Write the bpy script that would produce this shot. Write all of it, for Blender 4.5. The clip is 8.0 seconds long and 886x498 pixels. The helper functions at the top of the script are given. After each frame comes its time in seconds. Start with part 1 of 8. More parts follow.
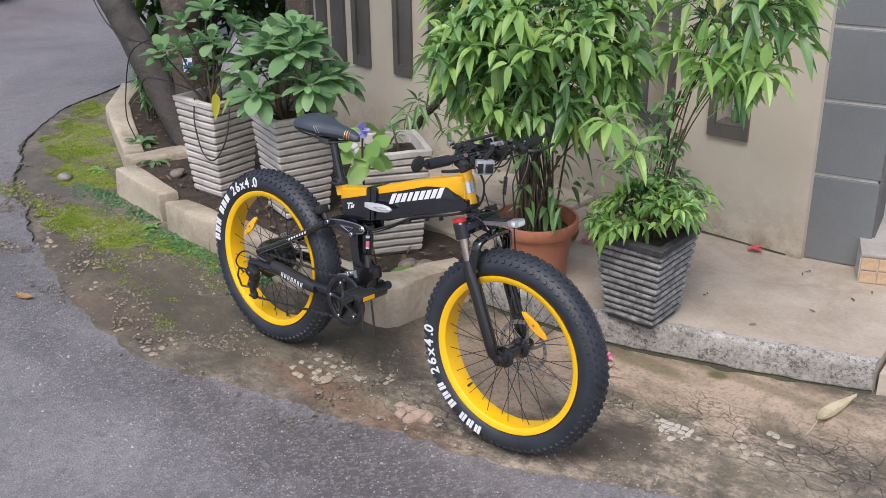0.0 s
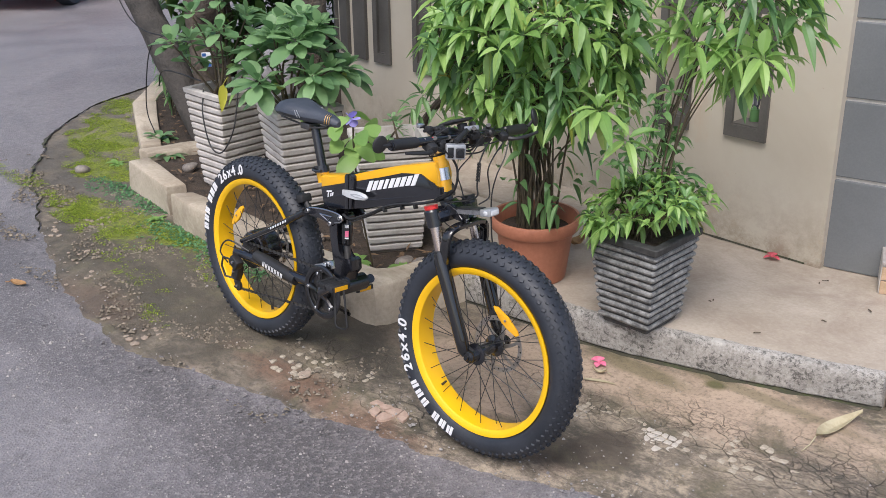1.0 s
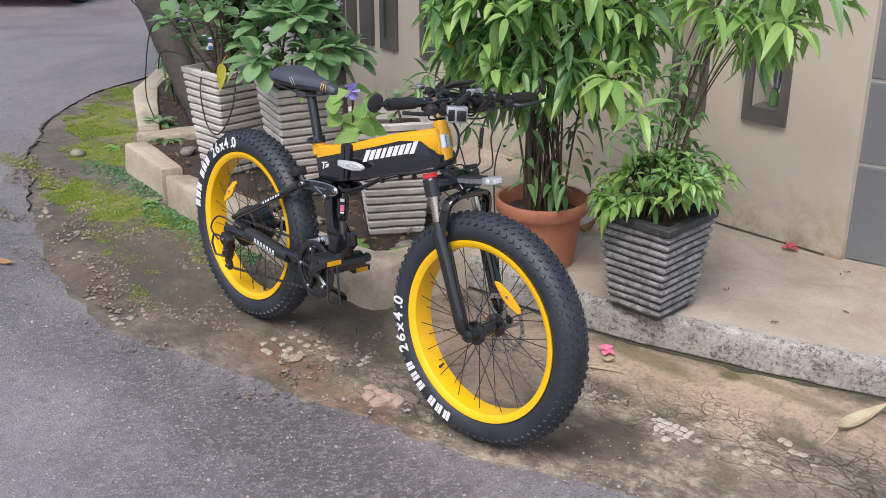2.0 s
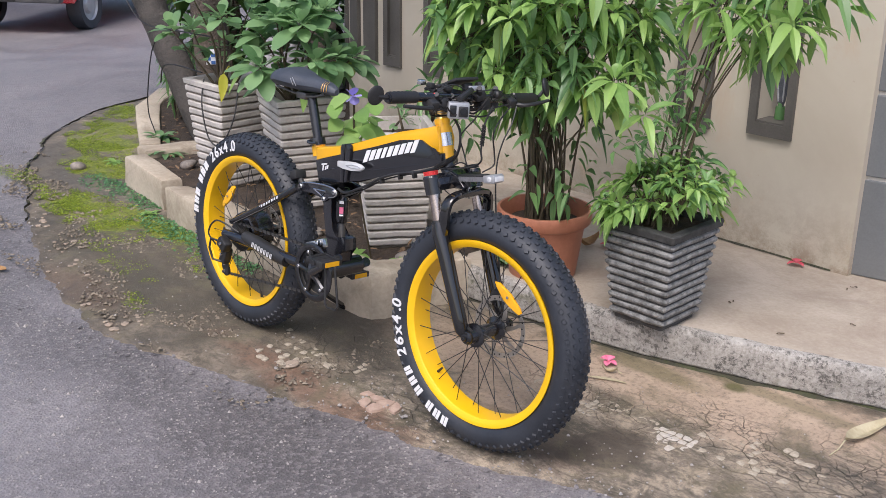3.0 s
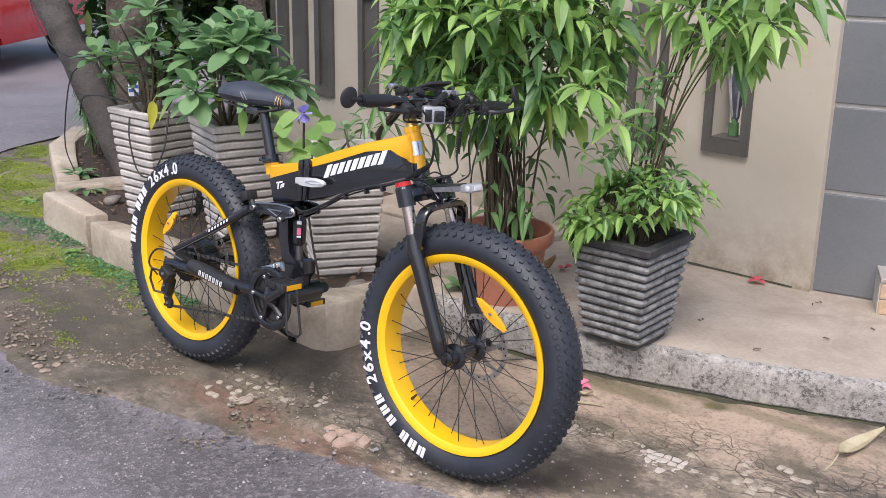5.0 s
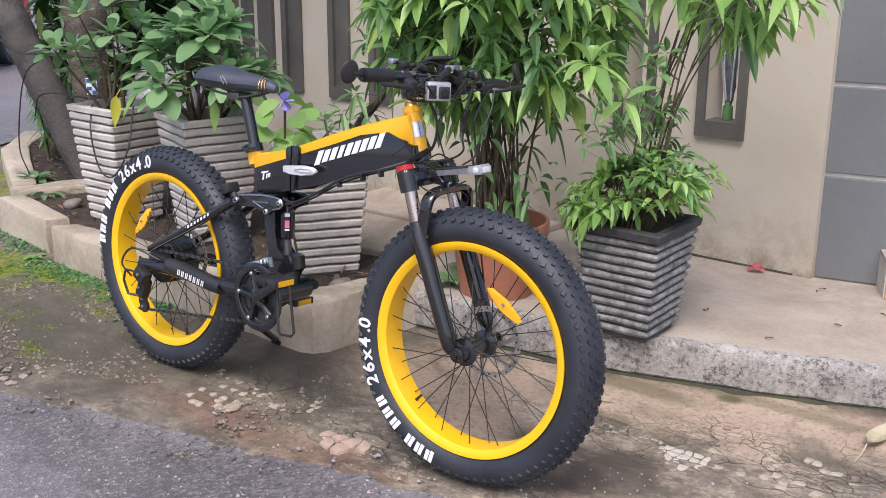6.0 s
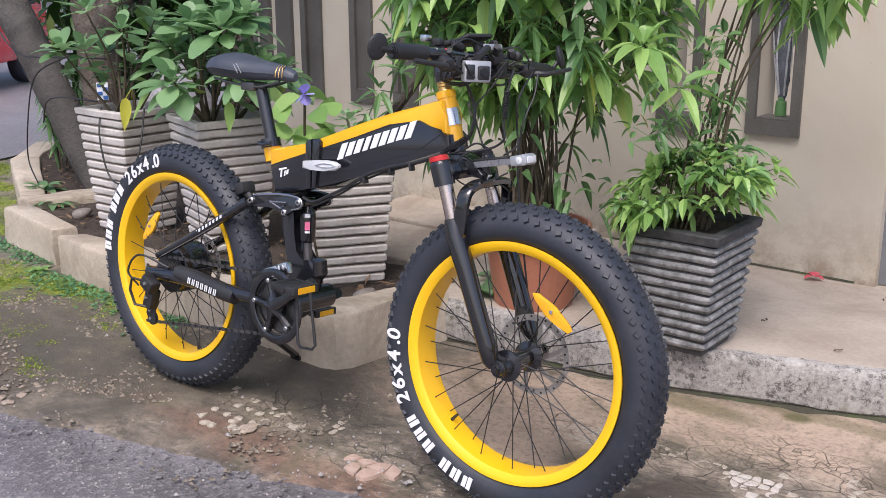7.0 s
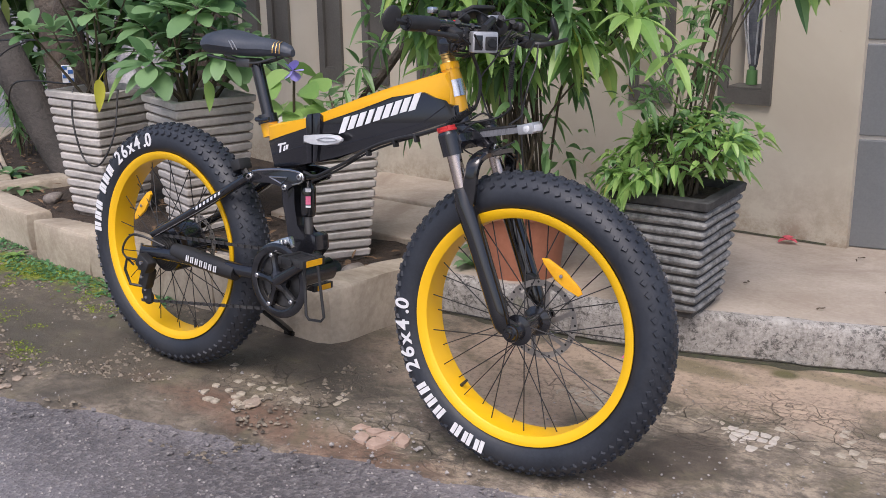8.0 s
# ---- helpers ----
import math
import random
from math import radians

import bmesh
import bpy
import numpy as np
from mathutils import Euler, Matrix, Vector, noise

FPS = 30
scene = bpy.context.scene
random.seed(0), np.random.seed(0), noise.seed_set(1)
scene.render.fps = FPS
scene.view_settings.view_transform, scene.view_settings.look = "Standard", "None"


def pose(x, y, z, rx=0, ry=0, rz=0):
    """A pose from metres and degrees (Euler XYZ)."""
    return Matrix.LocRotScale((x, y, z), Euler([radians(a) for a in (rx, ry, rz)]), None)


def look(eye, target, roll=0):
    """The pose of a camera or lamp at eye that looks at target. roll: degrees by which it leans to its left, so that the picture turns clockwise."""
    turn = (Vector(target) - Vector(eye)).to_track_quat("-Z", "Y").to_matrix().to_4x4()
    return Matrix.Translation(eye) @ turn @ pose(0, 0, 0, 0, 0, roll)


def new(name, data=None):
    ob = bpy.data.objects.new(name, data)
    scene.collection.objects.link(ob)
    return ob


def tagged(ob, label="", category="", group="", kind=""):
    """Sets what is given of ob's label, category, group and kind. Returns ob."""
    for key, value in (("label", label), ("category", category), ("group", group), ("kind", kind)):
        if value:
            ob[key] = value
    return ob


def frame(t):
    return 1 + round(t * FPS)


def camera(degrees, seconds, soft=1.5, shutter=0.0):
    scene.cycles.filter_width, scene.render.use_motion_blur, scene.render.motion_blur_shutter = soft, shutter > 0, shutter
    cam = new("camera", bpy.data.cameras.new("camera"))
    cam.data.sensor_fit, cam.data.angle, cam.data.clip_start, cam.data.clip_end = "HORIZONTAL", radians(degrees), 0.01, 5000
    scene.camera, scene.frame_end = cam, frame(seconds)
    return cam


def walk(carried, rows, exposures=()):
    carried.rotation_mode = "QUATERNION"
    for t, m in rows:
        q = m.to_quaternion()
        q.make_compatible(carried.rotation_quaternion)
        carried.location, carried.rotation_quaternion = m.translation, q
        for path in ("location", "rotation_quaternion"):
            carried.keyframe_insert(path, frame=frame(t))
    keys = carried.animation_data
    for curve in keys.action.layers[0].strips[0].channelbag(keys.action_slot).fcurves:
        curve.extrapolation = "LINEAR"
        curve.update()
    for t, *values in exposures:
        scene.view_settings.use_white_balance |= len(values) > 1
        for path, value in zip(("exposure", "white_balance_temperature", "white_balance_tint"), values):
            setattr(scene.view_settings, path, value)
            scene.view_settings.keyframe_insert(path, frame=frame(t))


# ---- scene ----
cam = camera(44.85, 8.0, soft=0.5)
PATH = [
    (0, (2.935, -2.349, 2.000), (1.703, -0.993, 1.199), -0.77),
    (0.5, (2.809, -2.127, 1.880), (1.576, -0.764, 1.090), -0.49),
    (1, (3.072, -2.063, 1.849), (1.736, -0.787, 1.084), -0.70),
    (1.5, (3.013, -1.985, 1.760), (1.659, -0.721, 1.006), -0.18),
    (3, (2.993, -1.932, 1.543), (1.613, -0.649, 0.871), 0.76),
    (3.5, (3.013, -2.035, 1.523), (1.628, -0.735, 0.898), 0.76),
    (4, (2.885, -2.021, 1.475), (1.538, -0.680, 0.852), 0.95),
    (4.5, (2.812, -1.974, 1.429), (1.496, -0.590, 0.832), 1.13),
    (6, (2.541, -1.911, 1.288), (1.333, -0.421, 0.724), 0.26),
    (6.5, (2.401, -1.765, 1.211), (1.177, -0.277, 0.675), -0.05),
    (7, (2.349, -1.739, 1.172), (1.106, -0.264, 0.643), -0.33),
    (7.5, (2.321, -1.816, 1.165), (1.163, -0.288, 0.599), -0.23),
    (8, (2.266, -1.867, 1.161), (1.113, -0.332, 0.596), -0.98),
]
walk(cam, [(t, look(eye, target, roll)) for t, eye, target, roll in PATH], exposures=[(0.0, 0.38, 6040, 12.5), (0.5, 0.45, 6060, 12), (3.0, 0.49, 6130, 15), (6.5, 0.61, 6030, 17), (7.5, 0.61, 6040, 17.5), (8.0, 0.33, 6120, 17)])

# ---- daylight under a bright overcast sky ----
world = bpy.data.worlds.new("overcast_sky")
scene.world = world
world.use_nodes = True
wn = world.node_tree.nodes
sky = wn.new("ShaderNodeTexSky")
sky.sky_type = "NISHITA"
sky.sun_disc = False
sky.sun_elevation = radians(55)
sky.sun_rotation = radians(150)
sky.air_density = 1.0
sky.dust_density = 4.0
sky.ozone_density = 0.6
wn["Background"].inputs["Strength"].default_value = 0.14
world.node_tree.links.new(sky.outputs[0], wn["Background"].inputs["Color"])
sun = new("sun", bpy.data.lights.new("sun", "SUN"))
sun.data.energy = 1.5
sun.data.angle = radians(30)
sun.data.color = (1.0, 0.96, 0.9)
sun.matrix_world = look((2.0, -5.0, 9.0), (0, 0, 0))

# ---- materials ----
def shader(name):
    m = bpy.data.materials.new(name)
    m.use_nodes = True
    t = m.node_tree
    return m, t.nodes, t.links, t.nodes["Principled BSDF"]


def ramp(nodes, links, source, stops):
    r = nodes.new("ShaderNodeValToRGB")
    els = r.color_ramp.elements
    while len(els) < len(stops):
        els.new(0.5)
    for e, (pos, col) in zip(els, stops):
        e.position = pos
        e.color = (*col, 1) if len(col) == 3 else col
    links.new(source, r.inputs[0])
    return r.outputs[0]


def noise_at(nodes, links, vec, scale, detail=6.0, rough=0.6, distortion=0.0):
    n = nodes.new("ShaderNodeTexNoise")
    n.inputs["Scale"].default_value = scale
    n.inputs["Detail"].default_value = detail
    n.inputs["Roughness"].default_value = rough
    n.inputs["Distortion"].default_value = distortion
    links.new(vec, n.inputs["Vector"])
    return n.outputs[0]


def mixc(nodes, links, fac, a, b, mode="MIX"):
    m = nodes.new("ShaderNodeMix")
    m.data_type = "RGBA"
    m.blend_type = mode
    for sock, val in ((m.inputs[0], fac), (m.inputs[6], a), (m.inputs[7], b)):
        if isinstance(val, (int, float)):
            sock.default_value = val
        elif isinstance(val, tuple):
            sock.default_value = (*val, 1)
        else:
            links.new(val, sock)
    return m.outputs[2]


def mathn(nodes, links, op, a, b=0.5):
    m = nodes.new("ShaderNodeMath")
    m.operation = op
    m.use_clamp = op in ("MULTIPLY", "ADD", "SUBTRACT")
    for sock, val in ((m.inputs[0], a), (m.inputs[1], b)):
        if isinstance(val, (int, float)):
            sock.default_value = val
        else:
            links.new(val, sock)
    return m.outputs[0]


def bump(nodes, links, bsdf, height, strength, distance):
    b = nodes.new("ShaderNodeBump")
    b.inputs["Strength"].default_value = strength
    b.inputs["Distance"].default_value = distance
    links.new(height, b.inputs["Height"])
    links.new(b.outputs[0], bsdf.inputs["Normal"])


def coords(nodes):
    return nodes.new("ShaderNodeTexCoord").outputs["Object"]


def surface(name, a, b, scale=8.0, fine=120.0, rough=0.6, metal=0.0, relief=0.15, depth=0.002, dirt=None, dirt_amount=0.4, coat=0.0):
    """Two tones at two scales, fine relief and, where given, blotches of dirt."""
    m, n, l, p = shader(name)
    v = coords(n)
    big = noise_at(n, l, v, scale)
    small = noise_at(n, l, v, fine, 4.0)
    both = mathn(n, l, "ADD", mathn(n, l, "MULTIPLY", big, 0.65), mathn(n, l, "MULTIPLY", small, 0.35))
    col = ramp(n, l, both, [(0.36, a), (0.64, b)])
    if dirt:
        blot = noise_at(n, l, v, scale * 0.45, 8.0, 0.7, 0.8)
        f = ramp(n, l, blot, [(0.5, (0, 0, 0)), (0.66, (dirt_amount,) * 3)])
        col = mixc(n, l, f, col, dirt)
    l.new(col, p.inputs["Base Color"])
    l.new(ramp(n, l, both, [(0.3, (rough * 0.8,) * 3), (0.7, (min(1, rough * 1.15),) * 3)]), p.inputs["Roughness"])
    p.inputs["Metallic"].default_value = metal
    p.inputs["Coat Weight"].default_value = coat
    bump(n, l, p, small, relief, depth)
    return m


def leaf_material(name, dark, light, yellow=(0.35, 0.36, 0.05), yellow_share=0.03):
    m, n, l, p = shader(name)
    g = n.new("ShaderNodeNewGeometry")
    v = coords(n)
    tone = ramp(n, l, g.outputs["Random Per Island"], [(0.0, dark), (0.75, light), (1 - yellow_share, light), (1.0, yellow)])
    vein = noise_at(n, l, v, 60.0, 3.0)
    col = mixc(n, l, mathn(n, l, "MULTIPLY", vein, 0.35), tone, light)
    l.new(col, p.inputs["Base Color"])
    p.inputs["Roughness"].default_value = 0.36
    bump(n, l, p, vein, 0.25, 0.002)
    tr = n.new("ShaderNodeBsdfTranslucent")
    l.new(col, tr.inputs["Color"])
    mx = n.new("ShaderNodeMixShader")
    mx.inputs[0].default_value = 0.4
    l.new(p.outputs[0], mx.inputs[1])
    l.new(tr.outputs[0], mx.inputs[2])
    l.new(mx.outputs[0], n["Material Output"].inputs["Surface"])
    return m


def stain(nodes, links, vec, cx, cy, rx, ry, wobble=0.5, soft=0.35):
    """A mask for a stain of uneven outline, centred on a place of the ground."""
    sub = nodes.new("ShaderNodeVectorMath")
    sub.operation = "SUBTRACT"
    sub.inputs[1].default_value = (cx, cy, 0)
    links.new(vec, sub.inputs[0])
    mul = nodes.new("ShaderNodeVectorMath")
    mul.operation = "MULTIPLY"
    mul.inputs[1].default_value = (1 / rx, 1 / ry, 0)
    links.new(sub.outputs[0], mul.inputs[0])
    ln = nodes.new("ShaderNodeVectorMath")
    ln.operation = "LENGTH"
    links.new(mul.outputs[0], ln.inputs[0])
    edge_n = noise_at(nodes, links, vec, 5.0, 8.0, 0.7, 0.4)
    m = nodes.new("ShaderNodeMath")
    m.operation = "MULTIPLY_ADD"
    links.new(edge_n, m.inputs[0])
    m.inputs[1].default_value = wobble * 4
    links.new(ln.outputs["Value"], m.inputs[2])
    half = wobble * 2
    return ramp(nodes, links, mathn2(nodes, links, "MULTIPLY", m.outputs[0], 0.25), [((1 + half - soft) / 4, (1, 1, 1)), ((1 + half + soft) / 4, (0, 0, 0))])


def mathn2(nodes, links, op, a, b):
    m = nodes.new("ShaderNodeMath")
    m.operation = op
    links.new(a, m.inputs[0])
    m.inputs[1].default_value = b
    return m.outputs[0]


def asphalt_material():
    m, n, l, p = shader("asphalt")
    v = coords(n)
    stones = n.new("ShaderNodeTexVoronoi")
    stones.inputs["Scale"].default_value = 110.0
    l.new(v, stones.inputs["Vector"])
    grain = noise_at(n, l, v, 260.0, 3.0)
    big = noise_at(n, l, v, 0.9, 6.0, 0.6, 0.6)
    mid = noise_at(n, l, v, 7.0, 6.0)
    base = ramp(n, l, big, [(0.36, (0.159, 0.15, 0.156)), (0.52, (0.212, 0.2, 0.208)), (0.7, (0.25, 0.236, 0.245))])
    base = mixc(n, l, mathn(n, l, "MULTIPLY", mid, 0.4), base, (0.183, 0.163, 0.155))
    worn = noise_at(n, l, v, 24.0, 9.0, 0.78, 0.3)
    base = mixc(n, l, ramp(n, l, worn, [(0.38, (0.55, 0.55, 0.55)), (0.5, (0, 0, 0))]), base, (0.11, 0.1, 0.098))
    base = mixc(n, l, ramp(n, l, worn, [(0.54, (0, 0, 0)), (0.66, (0.45, 0.45, 0.45))]), base, (0.32, 0.295, 0.285))
    for cx, cy, rx, ry, amount in ((1.5, -0.62, 1.15, 0.42, 0.8), (0.62, -0.46, 0.28, 0.16, 0.8), (0.02, -0.5, 0.3, 0.08, 0.6), (-1.6, -0.55, 0.9, 0.3, 0.5), (-2.6, 0.3, 0.6, 0.12, 0.5), (0.3, -0.5, 0.7, 0.16, 0.5), (-0.4, -0.62, 0.5, 0.15, 0.5), (0.95, -0.35, 0.4, 0.14, 0.7)):
        base = mixc(n, l, mathn(n, l, "MULTIPLY", stain(n, l, v, cx, cy, rx, ry), amount), base, (0.1, 0.092, 0.092))
    specks = ramp(n, l, stones.outputs["Color"], [(0.5, (0, 0, 0)), (0.95, (0.7, 0.7, 0.7))])
    base = mixc(n, l, specks, base, (0.33, 0.308, 0.295))
    pits = ramp(n, l, grain, [(0.3, (1, 1, 1)), (0.45, (0, 0, 0))])
    base = mixc(n, l, mathn(n, l, "MULTIPLY", pits, 0.35), base, (0.06, 0.055, 0.055))
    l.new(base, p.inputs["Base Color"])
    l.new(ramp(n, l, big, [(0.35, (0.38, 0.38, 0.38)), (0.65, (0.6, 0.6, 0.6))]), p.inputs["Roughness"])
    h = mathn(n, l, "ADD", mathn(n, l, "MULTIPLY", stones.outputs["Distance"], 0.7), mathn(n, l, "MULTIPLY", grain, 0.5))
    bump(n, l, p, h, 0.75, 0.006)
    return m


MOSS = [(-1.25, 0.24, 0.55, 0.1, 1.0), (-1.75, 0.12, 0.42, 0.14, 1.0), (-2.35, 0.5, 0.34, 0.15, 1.0), (-2.75, 0.75, 0.42, 0.17, 1.0), (-3.1, 0.98, 0.35, 0.15, 1.0), (-3.4, 1.3, 0.3, 0.2, 0.9),
        (-0.5, -0.25, 0.14, 0.05, 0.5), (-0.8, 0.14, 0.25, 0.09, 0.6), (-0.95, -0.1, 0.3, 0.08, 0.35), (-1.45, 0.1, 0.4, 0.14, 0.8), (-2.5, 0.12, 0.35, 0.07, 0.5)]
DAMP = [(-0.7, 0.02, 1.1, 0.4, 0.85, (0.085, 0.075, 0.055)), (0.25, 0.14, 0.5, 0.2, 0.75, (0.08, 0.072, 0.06)), (-2.4, 0.42, 0.8, 0.34, 0.8, (0.1, 0.093, 0.08)),
        (-0.76, -0.34, 0.3, 0.1, 0.7, (0.15, 0.11, 0.082)), (0.5, -0.17, 0.45, 0.08, 0.7, (0.22, 0.13, 0.09)), (1.05, 0.1, 0.3, 0.1, 0.8, (0.15, 0.1, 0.075)),
        (1.1, 0.38, 0.3, 0.08, 0.5, (0.36, 0.3, 0.23)), (1.8, 0.42, 0.35, 0.16, 0.5, (0.3, 0.255, 0.2)), (0.3, -0.03, 0.2, 0.07, 0.5, (0.34, 0.29, 0.22)),
        (1.86, 0.66, 0.17, 0.09, 0.7, (0.12, 0.108, 0.09)), (0.95, 0.25, 0.2, 0.05, 0.6, (0.13, 0.11, 0.09)), (2.2, 0.55, 0.25, 0.12, 0.6, (0.14, 0.12, 0.1))]
# trowelled screed that has stayed smooth, and the belts where it has crazed
SMOOTH = [(0.72, 0.42, 0.34, 0.2), (1.22, 0.62, 0.5, 0.13), (1.7, 0.8, 0.45, 0.14), (0.9, 0.2, 0.14, 0.08)]
CRAZED = [(1.2, 0.43, 0.4, 0.1), (1.62, 0.52, 0.4, 0.15), (2.0, 0.6, 0.4, 0.2), (0.72, -0.04, 0.2, 0.1), (0.3, 0.02, 0.3, 0.12)]
WET = [(1.37, 0.23, 0.105, 0.12), (1.25, 0.15, 0.12, 0.07)]
ALGAE = [(1.39, 0.825, 0.035, 0.03, 0.9), (1.12, 0.73, 0.2, 0.045, 0.6), (1.5, 0.86, 0.4, 0.03, 0.5)]


def apron_material():
    """Worn, wet-stained concrete with crazed cracks, red earth and moss."""
    m, n, l, p = shader("worn_concrete")
    v = coords(n)
    big = noise_at(n, l, v, 2.4, 9.0, 0.68, 0.6)
    mid = noise_at(n, l, v, 9.0, 8.0, 0.7, 0.5)
    fine = noise_at(n, l, v, 70.0, 5.0, 0.7)
    col = ramp(n, l, big, [(0.36, (0.1, 0.09, 0.075)), (0.47, (0.18, 0.158, 0.132)), (0.56, (0.29, 0.25, 0.205)), (0.7, (0.38, 0.33, 0.275))])
    sep = n.new("ShaderNodeSeparateXYZ")
    l.new(v, sep.inputs[0])
    dry_end = ramp(n, l, mathn(n, l, "ADD", mathn(n, l, "MULTIPLY", sep.outputs["X"], 0.5), 0.0), [(0.1, (0.12, 0.12, 0.12)), (0.45, (1, 1, 1))])
    col = mixc(n, l, ramp(n, l, mid, [(0.4, (0.85, 0.85, 0.85)), (0.52, (0, 0, 0))]), col, (0.085, 0.077, 0.06))
    col = mixc(n, l, mathn(n, l, "MULTIPLY", ramp(n, l, mid, [(0.52, (0, 0, 0)), (0.6, (0.75, 0.75, 0.75))]), dry_end), col, (0.5, 0.425, 0.33))
    for cx, cy, rx, ry, amount, tone in DAMP:
        col = mixc(n, l, mathn(n, l, "MULTIPLY", stain(n, l, v, cx, cy, rx, ry, 0.5 if rx > 0.3 else 0.2), amount), col, tone)
    # scabby top skin, drawn out along the fall of the water
    grainy = n.new("ShaderNodeMapping")
    grainy.inputs["Rotation"].default_value = (0, 0, -0.35)
    grainy.inputs["Scale"].default_value = (1.0, 2.1, 1.0)
    l.new(v, grainy.inputs["Vector"])
    scab = noise_at(n, l, grainy.outputs[0], 17.0, 10.0, 0.8, 0.6)
    col = mixc(n, l, ramp(n, l, scab, [(0.38, (0.75, 0.75, 0.75)), (0.5, (0, 0, 0))]), col, (0.085, 0.072, 0.055))
    pale = mathn(n, l, "MULTIPLY", ramp(n, l, scab, [(0.53, (0, 0, 0)), (0.62, (0.7, 0.7, 0.7))]), dry_end)
    col = mixc(n, l, pale, col, (0.42, 0.355, 0.275))
    for cx, cy, rx, ry in SMOOTH:
        wash = mixc(n, l, big, (0.43, 0.33, 0.25), (0.55, 0.44, 0.345))
        col = mixc(n, l, mathn(n, l, "MULTIPLY", stain(n, l, v, cx, cy, rx, ry, 0.45, 0.4), 0.85), col, wash)
    for cx, cy, rx, ry in WET:
        col = mixc(n, l, mathn(n, l, "MULTIPLY", stain(n, l, v, cx, cy, rx, ry, 0.15, 0.16), 0.85), col, (0.085, 0.07, 0.055))
    for cx, cy, rx, ry, amount in ALGAE:
        col = mixc(n, l, mathn(n, l, "MULTIPLY", stain(n, l, v, cx, cy, rx, ry, 0.3, 0.35), amount), col, (0.105, 0.105, 0.04))
    algae = ramp(n, l, noise_at(n, l, v, 5.0, 8.0, 0.72, 0.5), [(0.53, (0, 0, 0)), (0.64, (0.7, 0.7, 0.7))])
    col = mixc(n, l, algae, col, (0.15, 0.135, 0.085))
    warp = n.new("ShaderNodeVectorMath")
    warp.operation = "ADD"
    nz = n.new("ShaderNodeTexNoise")
    nz.inputs["Scale"].default_value = 7.0
    nz.inputs["Detail"].default_value = 6.0
    l.new(v, nz.inputs["Vector"])
    sc = n.new("ShaderNodeVectorMath")
    sc.operation = "SCALE"
    sc.inputs["Scale"].default_value = 0.09
    l.new(nz.outputs["Color"], sc.inputs[0])
    l.new(v, warp.inputs[0])
    l.new(sc.outputs[0], warp.inputs[1])
    drawn = n.new("ShaderNodeMapping")
    drawn.inputs["Rotation"].default_value = (0, 0, -0.3)
    drawn.inputs["Scale"].default_value = (1.0, 1.7, 1.0)
    l.new(warp.outputs[0], drawn.inputs["Vector"])
    belt = None
    for cx, cy, rx, ry in CRAZED:
        here = stain(n, l, v, cx, cy, rx, ry, 0.7, 0.5)
        belt = here if belt is None else mathn(n, l, "MAXIMUM", belt, here)
    lines = None
    for scale, width, amount in ((8.5, 0.018, 0.85), (27.0, 0.05, 0.75)):
        crack = n.new("ShaderNodeTexVoronoi")
        crack.feature = "DISTANCE_TO_EDGE"
        crack.inputs["Scale"].default_value = scale
        l.new(drawn.outputs[0], crack.inputs["Vector"])
        line = mathn(n, l, "MULTIPLY", ramp(n, l, crack.outputs["Distance"], [(0.0, (1, 1, 1)), (width, (0, 0, 0))]), amount)
        if scale > 10:
            line = mathn(n, l, "MULTIPLY", line, ramp(n, l, noise_at(n, l, v, 6.0, 4.0), [(0.45, (0, 0, 0)), (0.55, (1, 1, 1))]))
        lines = line if lines is None else mathn(n, l, "MAXIMUM", lines, line)
    line = mathn(n, l, "MULTIPLY", lines, belt)
    col = mixc(n, l, line, col, (0.045, 0.038, 0.03))
    grit = ramp(n, l, fine, [(0.36, (0.45, 0.45, 0.45)), (0.5, (0, 0, 0))])
    col = mixc(n, l, grit, col, (0.07, 0.063, 0.052))
    # moss cushions along the foot of the planting bed
    cover = noise_at(n, l, v, 11.0, 8.0, 0.72, 0.5)
    green = ramp(n, l, fine, [(0.34, (0.05, 0.075, 0.012)), (0.52, (0.17, 0.21, 0.022)), (0.68, (0.29, 0.33, 0.035))])
    for cx, cy, rx, ry, amount in MOSS:
        area = mathn(n, l, "MULTIPLY", stain(n, l, v, cx, cy, rx, ry, 0.6, 0.5), amount)
        patchy = ramp(n, l, mathn(n, l, "MULTIPLY", area, cover), [(0.3, (0, 0, 0)), (0.44, (0.95, 0.95, 0.95))])
        col = mixc(n, l, patchy, col, green)
    col = mixc(n, l, 1.0, col, (1.0, 0.962, 0.895), "MULTIPLY")
    l.new(col, p.inputs["Base Color"])
    l.new(ramp(n, l, big, [(0.36, (0.42, 0.42, 0.42)), (0.6, (0.8, 0.8, 0.8))]), p.inputs["Roughness"])
    h = mathn(n, l, "SUBTRACT", mathn(n, l, "ADD", mathn(n, l, "MULTIPLY", mid, 0.6), mathn(n, l, "ADD", mathn(n, l, "MULTIPLY", fine, 0.3), mathn(n, l, "MULTIPLY", scab, 0.5))), mathn(n, l, "MULTIPLY", line, 0.7))
    bump(n, l, p, h, 0.9, 0.009)
    return m


